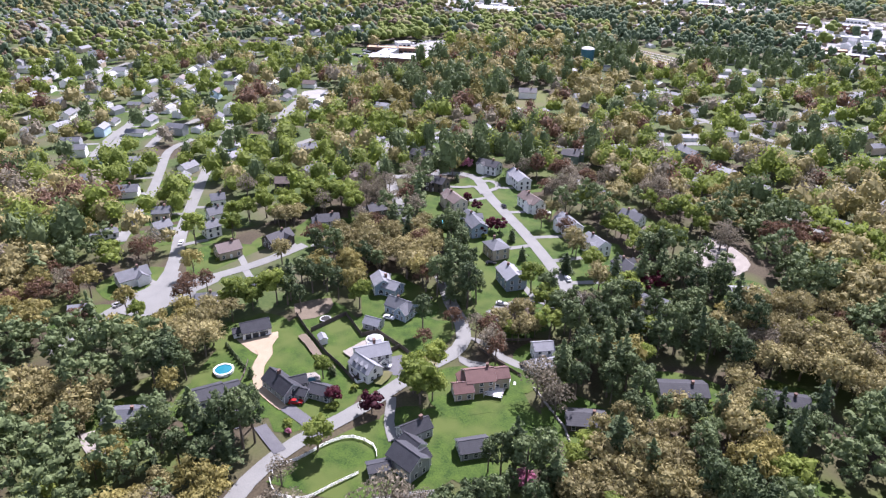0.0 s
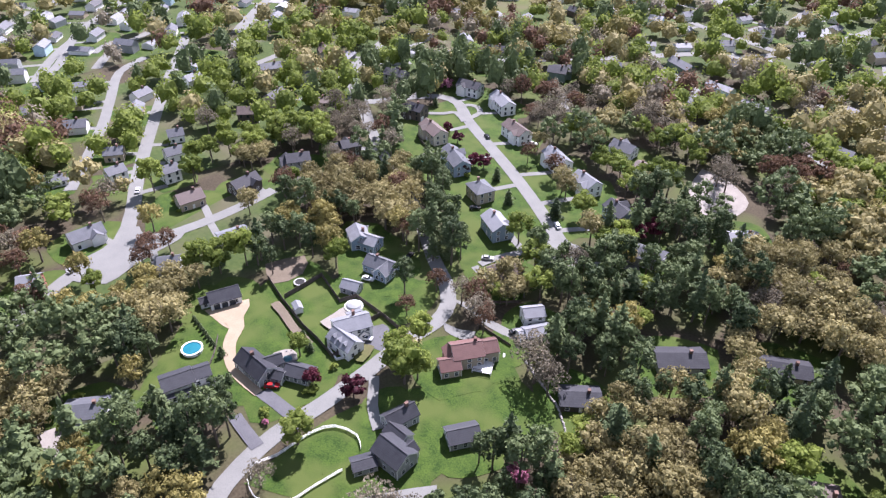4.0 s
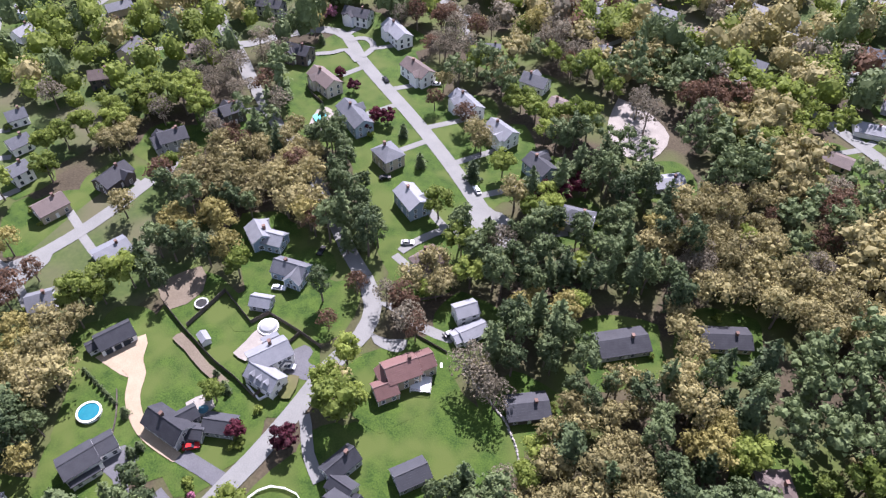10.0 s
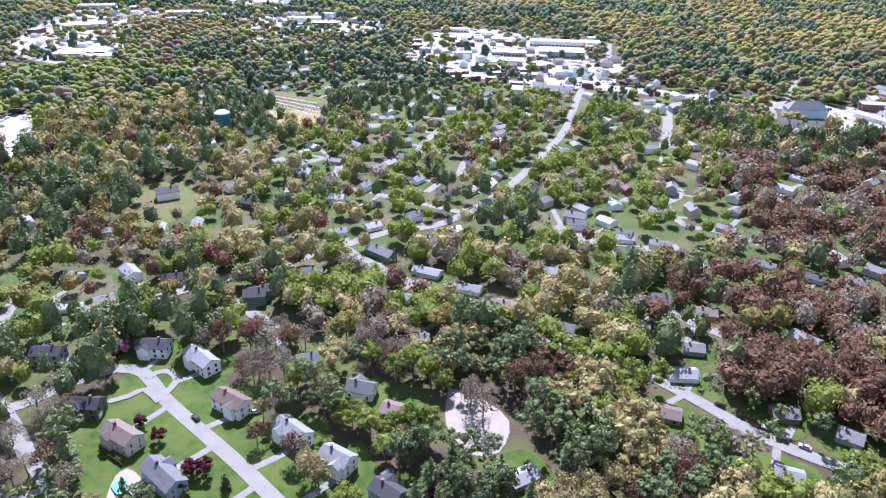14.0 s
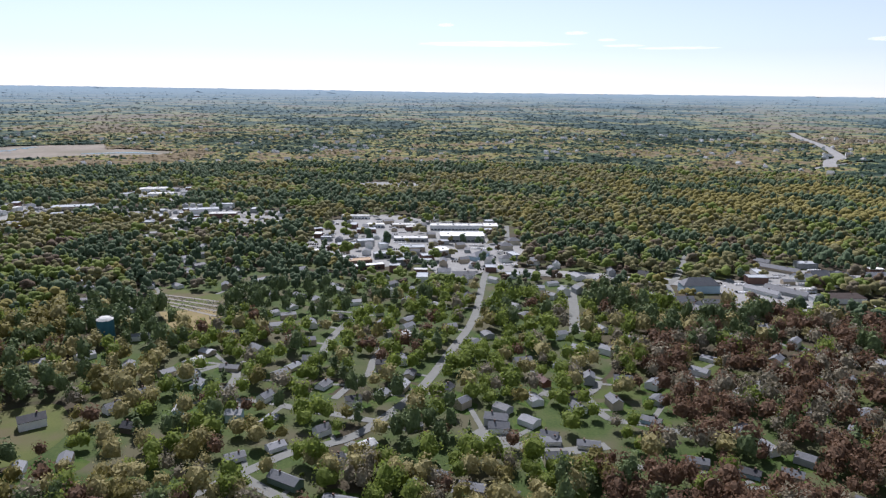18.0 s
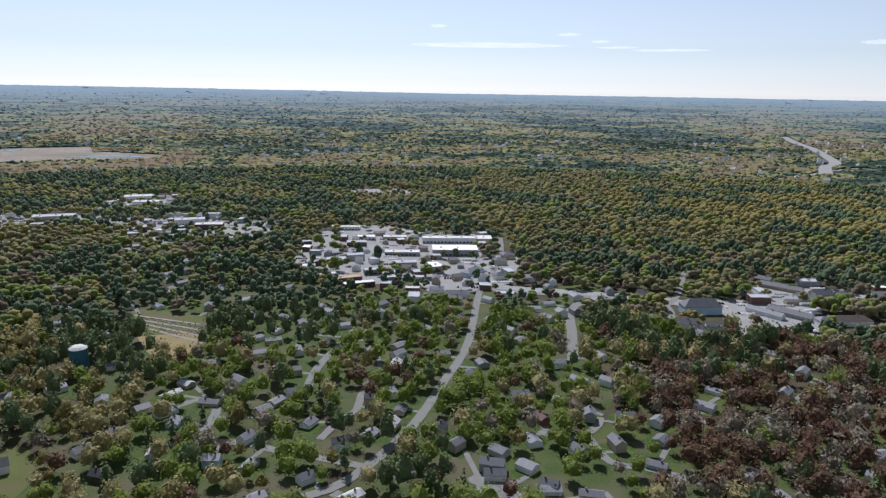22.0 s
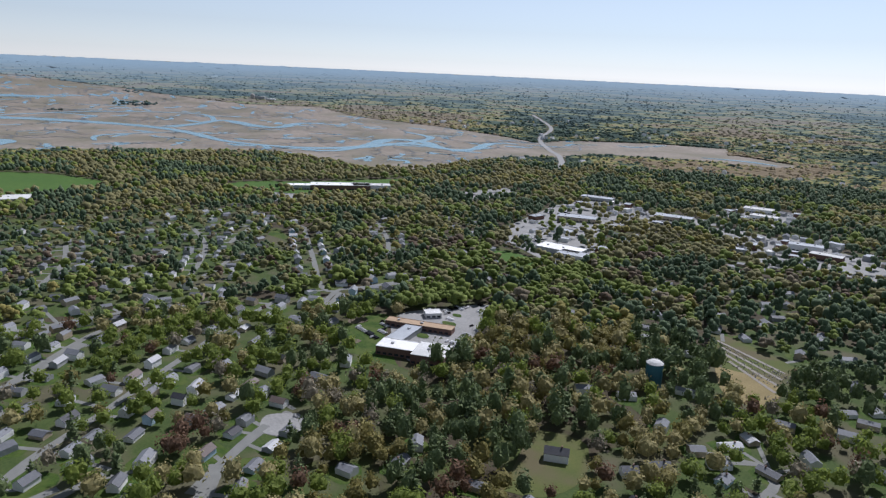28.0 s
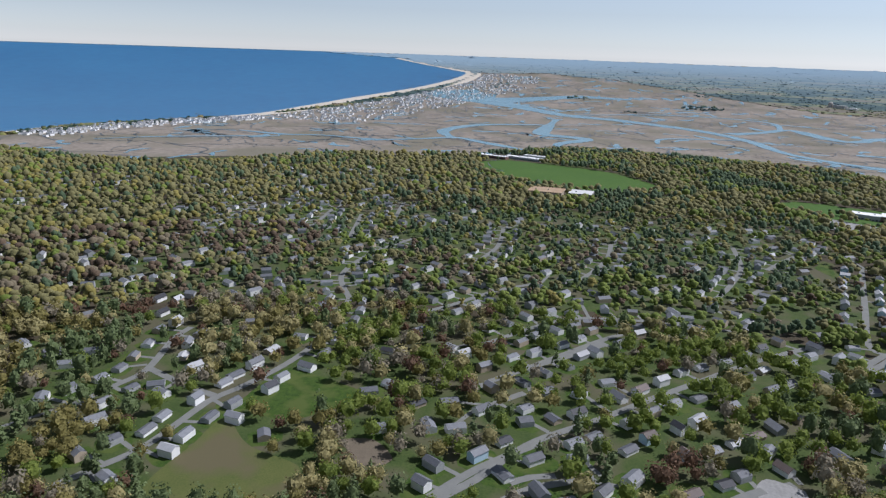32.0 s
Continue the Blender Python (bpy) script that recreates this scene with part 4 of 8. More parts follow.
def house(x, y, turn, length, depth, storeys, roof, wall, style="gable", detail=2, group=""):
    """A house with its long side along its own x. storeys 1 is a ranch, 1.5 a cape, 2 a colonial, 0.7 a trailer home."""
    length = max(length, 7.0)
    h = {0.7: 2.5, 1: 2.7, 1.5: 3.9, 2: 5.5}[storeys]
    rise = {0.7: 0.5, 1: 0.21, 1.5: 0.33, 2: 0.30}[storeys] * (1 if storeys == 0.7 else depth)
    word = {0.7: "trailer home", 1: "one-storey ranch house", 1.5: "one-and-a-half-storey house", 2: "two-storey house"}[storeys]
    ob = empty("house", pose(x, y, float(surf(x, y)) - 0.05, 0, 0, turn), f"{WALL_WORD[wall]} {word} with a {ROOF_WORD[roof]} {style} roof", "house", group)
    l, d = length / 2, depth / 2
    part("wall", (gable_walls if style == "gable" else hip_walls)(l, d, h, rise), "wall_" + wall, ob)
    top = part("roof", (gable_roof if style == "gable" else hip_roof)(l, d, h, rise), "roof_" + roof, ob)
    HOMES.append((x, y, max(l, d)))
    if detail < 1:
        return ob
    if x < -330:
        return ob
    bm = box(bmesh.new(), l * 0.35, -0.45, h + rise * 0.5, l * 0.35 + 0.8, 0.45, h + rise + 1.1)
    box(bm, l * 0.35 - 0.08, -0.53, h + rise + 1.1, l * 0.35 + 0.88, 0.53, h + rise + 1.25)
    part("chimney", bm, "chimney_brick", top, "weathered brick chimney")
    if detail < 2 or math.hypot(x + 60, y - 60) > 190:
        return ob
    if style == "gable" and length > 10.5 and storeys > 1:
        side, u, w = (-1 if (turn % 2) else 1), l * 0.42 * (1 if int(x) % 2 else -1), min(4.6, length * 0.38) / 2
        up = w * rise / d * 1.15
        wing = part("gable_wing", bmesh.new(), "wall_" + wall, ob)
        bm = bmesh.new()
        v = [bm.verts.new(c) for c in ((-w, 0, 0), (w, 0, 0), (w, 0, h - 0.1), (0, 0, h + up), (-w, 0, h - 0.1), (-w, -2.0, 0), (w, -2.0, 0), (w, -2.0, h - 0.1), (-w, -2.0, h - 0.1))]
        for f in ((0, 1, 2, 3, 4), (1, 6, 7, 2), (5, 0, 4, 8)):
            bm.faces.new([v[i] for i in f])
        bm.to_mesh(wing.data)
        bm.free()
        wing.matrix_local = pose(u, side * (d + 1.6), 0, 0, 0, 0 if side > 0 else 180)
        e = h - up / w * 0.3
        part("wing_roof", roof_slab([(-w - 0.3, 0.3, e + 0.1), (-w - 0.3, -d - 1.2, e + 0.1), (0, -d - 1.2, h + up + 0.15), (0, 0.3, h + up + 0.15), (w + 0.3, -d - 1.2, e + 0.1), (w + 0.3, 0.3, e + 0.1)], [(0, 3, 2, 1), (3, 5, 4, 2)]), "roof_" + roof, wing)
        child("window", shared("window", window_mesh), wing, pose(0, 0, 1.5))
        if storeys == 2:
            child("window", shared("window", window_mesh), wing, pose(0, 0, 4.1))
    win, pane = shared("window", window_mesh), shared("pane", pane_mesh)
    if math.hypot(x + 60, y - 60) >= 125:
        win = shared("far_window", dark_window)
    n, near = max(2, int(length / 3.3)), math.hypot(x + 60, y - 60) < 125
    away = Vector((50 - x, -90 - y, 0)) @ Matrix.Rotation(radians(turn), 3, "Z")   # towards the open side of the plan
    for side in (-1, 1):
        for level in (((1.55, 4.15) if storeys == 2 else (1.5,)) if side * away.y > 0 else ()):
            for k in range(n):
                u = -l + length * (k + 0.5) / n
                if level < 2 and abs(u) < 1.0:
                    continue
                w = child("window", win, ob, pose(u, side * d, level, 0, 0, 0 if side > 0 else 180))
                (near and child("pane", pane, w, Matrix()))
        side * away.y > 0 and child("door", shared("door", door_mesh), ob, pose(0, side * d, 0.15, 0, 0, 0 if side > 0 else 180))
        for level in (((1.55, 4.15) if storeys >= 1.5 else (1.5,)) if side * away.x > 0 else ()):
            for u in (-d * 0.45, d * 0.45):
                if side > 0 and level < 2 and u < 0 and storeys == 2:
                    continue
                w = child("window", win, ob, pose(side * l, u * (0.6 if level > 2 and storeys == 1.5 else 1), level if storeys == 2 or level < 2 else 3.7, 0, 0, -90 * side))
                (near and child("pane", pane, w, Matrix()))
    if storeys == 2:
        child("garage_door", shared("garage_door", garage_mesh), ob, pose(l, -d * 0.45, 0.1, 0, 0, -90))
    return ob


house(-37.1, 129.6, 153, 11.5, 7.5, 2, "dark", "blue")
house(-58.9, 142.0, 158, 12.0, 7.9, 2, "pale", "white")
house(-79.7, 152.3, 150, 14.8, 7.9, 2, "pale", "white")
house(-90.8, 108.1, 155, 9.9, 8.4, 2, "mid", "tan", style="hip")
house(-70.2, 90.5, 149, 12.1, 7.9, 2, "pale", "blue")
house(-50.1, 67.3, 159, 8.4, 9.7, 2, "brown", "beige", style="hip")
house(-115.4, 122.4, 149, 17.7, 7.9, 2, "mid", "blue")
house(-141.3, 138.4, 158, 15.2, 7.9, 2, "brown", "beige")
house(-164.9, 151.5, 7, 12.1, 7.9, 2, "dark", "dark")
house(-135.0, 188.4, 148, 16.7, 7.9, 2, "pale", "white")
house(-110.0, 164.6, 158, 15.1, 7.9, 2, "brown", "white")
house(-160.3, 193.6, 7, 13.3, 7.9, 2, "dark", "white")
house(-202.5, 179.7, 12, 12.7, 7.9, 2, "dark", "grey")
house(-161.2, 100.9, 63, 8.8, 7.0, 2, "dark", "dark")
house(-169.4, 76.1, 56, 10.3, 7.9, 2, "dark", "grey")
house(-213.2, 129.7, 49, 9.5, 7.9, 1, "brown", "tan")
house(-134.4, 243.7, 17, 10.9, 7.9, 2, "dark", "green")
house(-90.5, 198.2, 23, 9.0, 7.0, 1.5, "pale", "white")
house(-61.8, 183.6, 175, 11.5, 7.9, 1.5, "mid", "white")
house(-46.0, 174.0, 168, 9.4, 7.9, 1, "brown", "tan")
house(7.5, 147.4, 39, 11.3, 7.0, 1, "pale", "grey")
house(-15.7, 111.2, 9, 12.6, 8.8, 1.5, "mid", "grey", style="hip")
house(15.7, 67.8, 39, 15.3, 8.8, 1, "dark", "grey")
house(42.6, 84.4, 26, 14.8, 7.9, 1, "dark", "tan")
house(-0.5, 33.9, 36, 11.7, 7.9, 1, "dark", "dark")
house(64.9, 43.1, 28, 8.5, 8.8, 1, "brown", "beige", style="hip")
house(-106.6, -59.0, 48, 11.7, 7.9, 1, "mid", "white")
house(-172.4, -42.7, 55, 5.9, 7.9, 2, "pale", "brick")
house(-170.9, 75.4, 62, 12.8, 7.9, 1.5, "dark", "grey")
house(-173.0, 48.6, 89, 12.6, 7.9, 1.5, "dark", "dark")
house(-180.3, 26.4, 76, 10.4, 7.9, 1.5, "brown", "tan")
house(-225.9, 93.5, 44, 10.0, 7.9, 2, "brown", "dark")
house(-204.3, 33.3, 80, 7.1, 7.0, 2, "mid", "white")
house(-219.9, 45.4, 76, 7.9, 7.0, 1.5, "mid", "white")
house(-235.3, 56.9, 63, 7.1, 7.0, 1.5, "mid", "white")
house(-281.2, 29.8, 52, 13.5, 7.9, 1.5, "mid", "white")
house(-221.2, 17.5, 83, 7.9, 7.0, 2, "mid", "white")
house(-240.5, 28.0, 53, 8.3, 7.0, 1.5, "mid", "tan")
house(-187.6, -14.7, 81, 12.5, 7.9, 1.5, "mid", "white")
house(-147.3, -4.9, 51, 7.4, 7.9, 1.5, "mid", "grey")
house(-146.0, 21.7, 71, 11.2, 7.9, 1, "pale", "white")
house(-243.3, -6.6, 71, 6.9, 7.0, 1, "mid", "white")
house(-238.8, 0.2, 71, 6.8, 7.0, 1, "mid", "white")
house(-238.6, 149.1, 62, 10.2, 7.0, 2, "mid", "white")
house(-267.7, 142.7, 63, 12.1, 7.0, 1.5, "mid", "tan")
house(-163.8, 100.0, 68, 11.4, 7.0, 1.5, "dark", "grey")
house(-288.3, 103.7, 94, 10.5, 7.0, 1.5, "pale", "white")
house(-290.2, 72.6, 102, 10.0, 7.0, 1.5, "mid", "white")
house(-328.3, 59.6, 59, 12.9, 7.0, 1, "mid", "white")
house(-313.1, 24.8, 73, 7.6, 7.0, 1.5, "mid", "tan")
house(-117.2, 273.3, 30, 14.6, 7.0, 1.5, "mid", "white")
house(-84.5, 304.3, 151, 18.2, 7.0, 1.5, "mid", "green")
house(-54.6, 288.7, 166, 15.6, 7.0, 1, "pale", "lightblue")
house(-30.4, 275.4, 169, 14.5, 7.0, 1, "mid", "white")
house(-7.7, 262.6, 175, 14.0, 7.0, 1, "brown", "white")
house(18.4, 245.4, 169, 13.4, 7.0, 1.5, "mid", "white")
house(-62.4, 260.1, 167, 9.7, 6.2, 1, "mid", "white")
house(-45.4, 225.8, 9, 7.5, 6.2, 1, "mid", "grey")
house(71.3, 220.3, 8, 12.5, 7.9, 1, "pale", "white")
house(60.7, 192.7, 171, 13.0, 7.9, 1, "brown", "tan")
house(81.1, 182.3, 178, 10.6, 7.9, 1.5, "brown", "tan")
house(108.4, 201.4, 3, 10.1, 7.9, 1, "mid", "brown")
house(130.0, 191.7, 156, 9.1, 7.9, 1, "mid", "grey")
house(89.5, 274.5, 177, 10.1, 7.9, 1, "brown", "tan")
house(68.2, 282.2, 3, 9.8, 7.0, 1.5, "mid", "white")
house(56.2, 254.4, 171, 8.7, 7.0, 1, "mid", "grey")
house(101.2, 165.7, 169, 9.7, 7.9, 1, "pale", "tan")
house(-9.6, 313.8, 165, 13.2, 7.0, 1, "mid", "white")
house(9.2, 303.2, 162, 13.2, 7.0, 1, "mid", "tan")
house(26.0, 296.9, 167, 12.1, 7.0, 1, "mid", "white")
house(25.6, 365.5, 177, 12.0, 7.0, 1.5, "mid", "white")
house(54.1, 352.9, 4, 11.2, 7.0, 1, "pale", "white")
house(75.0, 349.1, 171, 12.7, 7.0, 1, "mid", "white")
house(-220.3, 218.6, 31, 12.1, 4.4, 0.7, "pale", "white")
house(-208.1, 228.3, 40, 9.4, 7.0, 1, "mid", "white")
house(-184.5, 253.2, 23, 10.5, 7.0, 1.5, "dark", "grey")
house(-174.2, 226.7, 46, 9.4, 7.0, 1, "dark", "dark")
house(-133.8, 247.4, 38, 10.6, 7.9, 2, "dark", "green")
house(78.8, 241.6, 180, 9.3, 7.9, 1, "mid", "grey")
house(-247.0, 359.1, 37, 14.5, 8.8, 2, "dark", "white")
house(-210.1, 380.5, 55, 9.8, 7.0, 1.5, "mid", "white")
house(-201.0, 397.3, 51, 11.5, 7.0, 2, "mid", "white")
house(-186.9, 355.9, 168, 9.7, 7.0, 1.5, "dark", "dark")
house(-189.7, 458.4, 59, 14.6, 7.0, 1, "light", "white")
house(-159.5, 448.1, 174, 13.8, 7.0, 1, "mid", "tan")
house(-115.9, 451.8, 63, 11.1, 7.0, 1, "pale", "tan")
house(24.5, 373.9, 168, 13.6, 7.9, 2, "mid", "grey")
house(-64.1, 394.5, 21, 9.7, 7.0, 2, "dark", "white")
house(47.9, 464.1, 14, 12.6, 7.9, 2, "mid", "white")
house(-76.7, 357.8, 42, 8.7, 7.0, 1.5, "mid", "white")
house(-98.7, 339.4, 40, 10.1, 7.0, 1, "pale", "white")
house(-117.6, 327.1, 31, 10.6, 7.0, 1, "mid", "white")
house(-24.1, 366.6, 31, 8.8, 7.0, 1, "mid", "grey")
house(53.8, 356.0, 161, 10.0, 7.0, 1.5, "mid", "grey")
house(59.2, 433.2, 116, 10.2, 6.2, 1.5, "rust", "brick")


def dormer(parent, x, y, z, turn, roof, wall):
    """A small gabled dormer with its own window."""
    bm = bmesh.new()
    v = [bm.verts.new(c) for c in ((-0.75, 0, 0), (0.75, 0, 0), (0.75, 0, 1.15), (0, 0, 1.75), (-0.75, 0, 1.15), (-0.75, -2.2, 0.6), (0.75, -2.2, 0.6), (0.75, -2.2, 1.15), (-0.75, -2.2, 1.15))]
    for f in ((0, 1, 2, 3, 4), (1, 6, 7, 2), (5, 0, 4, 8)):
        bm.faces.new([v[k] for k in f])
    ob = part("dormer", bm, "wall_" + wall, parent)
    ob.matrix_local = pose(x, y, z, 0, 0, turn)
    part("dormer_roof", roof_slab([(-0.95, 0.25, 1.05), (-0.95, -2.3, 1.05), (0, -2.3, 1.85), (0, 0.25, 1.85), (0.95, -2.3, 1.05), (0.95, 0.25, 1.05)], [(0, 3, 2, 1), (3, 5, 4, 2)], 0.12), "roof_" + roof, ob)
    child("window", shared("small_window", small_window), ob, pose(0, 0.02, 0.65))


def small_window():
    bm = box(bmesh.new(), -0.42, -0.02, -0.5, 0.42, 0.05, 0.5)
    return bm, "window_glass"


def compound_house(label, roof, wall, volumes, chimneys=(), dormers=(), trim=True):
    """One house of several gabled volumes: x, y, turn, length, depth, wall height, rise of each; its window frames and corner boards are white."""
    x0, y0 = volumes[0][:2]
    ob = empty("house", pose(x0, y0, -0.05), label, "house")
    win, pane = shared("window", window_mesh), shared("pane", pane_mesh)
    for k, (x, y, turn, length, depth, h, rise) in enumerate(volumes):
        m = pose(x - x0, y - y0, -0.01 * k, 0, 0, turn)
        l, d = length / 2, depth / 2
        part("wall", gable_walls(l, d, h, rise), "wall_" + wall, ob).matrix_local = m
        top = part("roof", gable_roof(l, d, h, rise, 0.35), "roof_" + roof, ob)
        top.matrix_local = m
        HOMES.append((x, y, max(l, d)))
        if trim:
            for sx in (-1, 1):
                for sy in (-1, 1):
                    part("corner_board", box(bmesh.new(), sx * l - 0.08, sy * d - 0.08, 0, sx * l + 0.08, sy * d + 0.08, h - 0.1), "trim_white", ob).matrix_local = m
                bm = bmesh.new()
                v = [bm.verts.new(c) for c in ((sx * (l + 0.38), -d - 0.35, h - rise / d * 0.35 - 0.1), (sx * (l + 0.38), 0, h + rise - 0.1), (sx * (l + 0.38), d + 0.35, h - rise / d * 0.35 - 0.1), (sx * (l + 0.38), d + 0.35, h - rise / d * 0.35 + 0.16), (sx * (l + 0.38), 0, h + rise + 0.18), (sx * (l + 0.38), -d - 0.35, h - rise / d * 0.35 + 0.16))]
                bm.faces.new(v)
                part("barge_board", bm, "trim_white", ob).matrix_local = m
        bm = box(bmesh.new(), -l - 0.34, -0.14, h + rise + 0.14, l + 0.34, 0.14, h + rise + 0.26)
        part("ridge_cap", bm, "roof_" + roof, top)
        n = max(1, int(length / 2.6))
        for side in (-1, 1):
            for level in ((1.5, 4.0) if h > 4.6 else (1.5,)):
                for q in range(n):
                    w = child("window", win, ob, m @ pose(-l + length * (q + 0.5) / n, side * d, level, 0, 0, 0 if side > 0 else 180))
                    child("pane", pane, w, Matrix())
            for u in ((-d * 0.4, d * 0.4) if depth > 5 else (0,)):
                w = child("window", win, ob, m @ pose(side * l, u, 1.5, 0, 0, -90 * side))
                child("pane", pane, w, Matrix())
            if rise > 1.6:
                w = child("window", win, ob, m @ pose(side * l, 0, h + 0.1, 0, 0, -90 * side))
                child("pane", pane, w, Matrix())
    for x, y, z in chimneys:
        bm = box(bmesh.new(), -0.4, -0.5, z - 3.0, 0.4, 0.5, z)
        box(bm, -0.48, -0.58, z, 0.48, 0.58, z + 0.15)
        part("chimney", bm, "chimney_brick", ob, "weathered brick chimney").matrix_local = pose(x - x0, y - y0, 0, 0, 0, volumes[0][2])
    for x, y, z, turn in dormers:
        dormer(ob, x - x0, y - y0, z, turn, roof, wall)
    return ob


compound_house("white clapboard farmhouse with grey gabled roofs and dormers", "pale", "white",
               [(-72.6, 12.6, 61, 11.5, 7.6, 5.0, 2.2), (-69.4, 6.4, -5, 10.2, 6.4, 4.0, 2.5), (-69.0, 13.8, -29, 3.4, 2.8, 2.6, 1.2), (-75.8, 17.4, 61, 4.6, 5.0, 3.0, 1.2)],
               [(-73.6, 14.6, 8.2)], [(-72.2, 4.2, 4.2, 175), (-69.6, 4.0, 4.2, 175), (-67.0, 3.8, 4.2, 175)])
compound_house("dark-roofed grey clapboard cape house with angled wings", "dark", "grey",
               [(-83.0, -18.0, -4, 12.6, 7.0, 3.4, 2.7), (-81.0, -13.6, 64, 6.0, 4.6, 2.9, 1.7), (-76.2, -16.2, 23, 5.6, 4.4, 2.6, 1.2), (-71.2, -11.0, 20, 8.2, 5.8, 2.8, 1.6)],
               [(-84.6, -17.6, 7.3)])
compound_house("grey raised house with a white deck front", "dark", "white", [(-95.2, -37.2, 68, 8.8, 7.2, 4.4, 1.7), (-93.6, -30.4, 66, 5.4, 5.8, 3.4, 1.4), (-91.6, -39.0, 68, 7.2, 1.8, 2.5, 0.5)])
barn = compound_house("white garage barn with a black roof and dark doors", "dark", "white", [(-118.2, -3.4, 66, 10.2, 6.8, 3.0, 2.4), (-121.6, -9.0, 66, 3.0, 3.6, 2.3, 1.0)])
for u in (-3.2, -0.6, 2.0):
    part("garage_door", box(bmesh.new(), -1.0, -0.1, 0, 1.0, 0.06, 2.2), "window_glass", barn, "dark open garage bay").matrix_local = pose(0, 0, 0, 0, 0, 66) @ pose(u, -3.46, 0.1)
compound_house("black-roofed grey clapboard house with linked wings", "dark", "grey", [(-28.4, -16.0, -3, 9.6, 7.6, 4.4, 2.7), (-36.0, -5.2, 73, 9.2, 5.6, 3.6, 2.2), (-32.4, -10.0, -5, 6.6, 5.0, 3.2, 1.6), (-33.4, -22.6, 58, 6.2, 4.6, 2.5, 0.9), (-26.4, -12.4, 85, 3.4, 4.0, 3.6, 1.6)], [(-35.4, -3.0, 7.0)])
compound_house("dark-roofed grey garage on a lawn", "dark", "grey", [(-18.8, 1.4, 54, 8.8, 6.4, 2.8, 1.8)])
compound_house("tan clapboard house with stepped rust-brown roofs", "rust", "tan", [(-36.6, 26.6, 52, 9.4, 8.0, 4.9, 2.4), (-32.6, 32.4, 52, 5.4, 6.4, 4.6, 1.9), (-37.8, 19.6, 52, 6.2, 6.0, 3.2, 2.0), (-40.2, 23.6, 142, 5.0, 4.4, 3.6, 1.6)], [(-35.4, 29.4, 8.4)])
compound_house("small white clapboard house with a pale low wing", "pale", "white", [(-30.4, 55.0, 49, 6.8, 5.8, 4.8, 1.7), (-25.4, 50.2, 56, 8.6, 5.4, 2.7, 1.2), (-28.2, 46.4, 56, 3.6, 4.6, 2.5, 0.9)])
compound_house("blue-grey clapboard house with crossed grey gables", "pale", "blue", [(-106.8, 50.8, -33, 8.6, 7.4, 4.6, 2.2), (-101.6, 51.4, 11, 7.8, 6.6, 4.0, 2.0), (-109.8, 55.2, 40, 5.0, 5.0, 3.0, 1.4)], [(-105.4, 52.0, 7.4)])
compound_house("blue-grey clapboard house with a tall grey gable", "mid", "blue", [(-88.2, 43.4, 9, 11.0, 7.0, 3.6, 2.4), (-84.8, 41.2, 95, 5.4, 5.6, 3.4, 2.6)], [(-90.0, 43.6, 6.8)])
compound_house("small grey outbuilding beside a fence", "pale", "grey", [(-88.4, 28.4, 17, 6.2, 5.0, 2.8, 1.7)])


def street_houses(spots, roofs, walls, storeys=(1, 1.5, 2), group=""):
    """Houses that stand along the streets, their ridges along or across the nearest one."""
    for x, y in spots:
        if any(math.hypot(x - a, y - b) < r + 6.5 for a, b, r in HOMES):
            continue
        _, ux_, uy_ = min((math.hypot(c[k][0] - x, c[k][1] - y), *(c[k + 1] - c[k])) for c, _ in ROADS for k in range(len(c) - 1))
        turn = math.degrees(math.atan2(uy_, ux_)) + pick.choice((0, 0, 0, 90)) + pick.uniform(-6, 6)
        st = pick.choice(storeys)
        house(x, y, round(turn), pick.uniform(9.5, 13.0), pick.uniform(6.6, 7.8), st, pick.choice(roofs), pick.choice(walls), detail=1, group=group)


pick = random.Random(21)
MIXED, PALE = ("dark", "mid", "mid", "pale", "brown", "mid"), ("white", "white", "grey", "tan", "beige", "lightblue")
street_houses([(-275, 60), (-323, 130), (-309, 118), (-381, 88), (-330, 70), (-232, 116), (-369, 144), (-342, 47), (-398, 107), (-308, 43), (-192, 185), (-200, 239), (-262, 180), (-250, 187), (-238, 247), (-294, 277)], MIXED, PALE)
street_houses([(-132, 372), (-169, 382), (-121, 400), (-63, 324), (-50, 342), (-36, 420), (-51, 454), (-32, 443), (-105, 463), (-88, 422), (-186, 477), (-103, 563), (-41, 522), (-172, 419), (-48, 409), (-111, 370), (-6, 413)], ("dark", "mid", "pale", "light"), PALE)
street_houses([(76, 393), (54, 330), (100, 401), (118, 380), (114, 438), (91, 438), (234, 476), (244, 428), (220, 416), (195, 421), (130, 333), (154, 323), (173, 317), (307, 474), (302, 455), (-47, 607), (10, 623), (-102, 563), (-49, 523), (188, 642), (200, 724), (244, 763), (266, 832)], ("dark", "mid", "pale"), PALE)
street_houses([(-381, -111), (-404, -136), (-422, -134), (-423, -86), (-419, -76), (-467, -76), (-473, -112), (-486, -108), (-504, -99), (-505, -59), (-445, -121), (-491, -141), (-512, -159), (-535, -165), (-576, -193), (-597, -215), (-632, -234), (-631, -216), (-644, -208), (-533, -95), (-544, -1), (-459, 30), (-365, 42), (-684, -37), (-656, -43), (-695, -138), (-693, -157)], ("mid", "pale", "light", "dark"), ("white", "white", "white", "grey", "tan"))
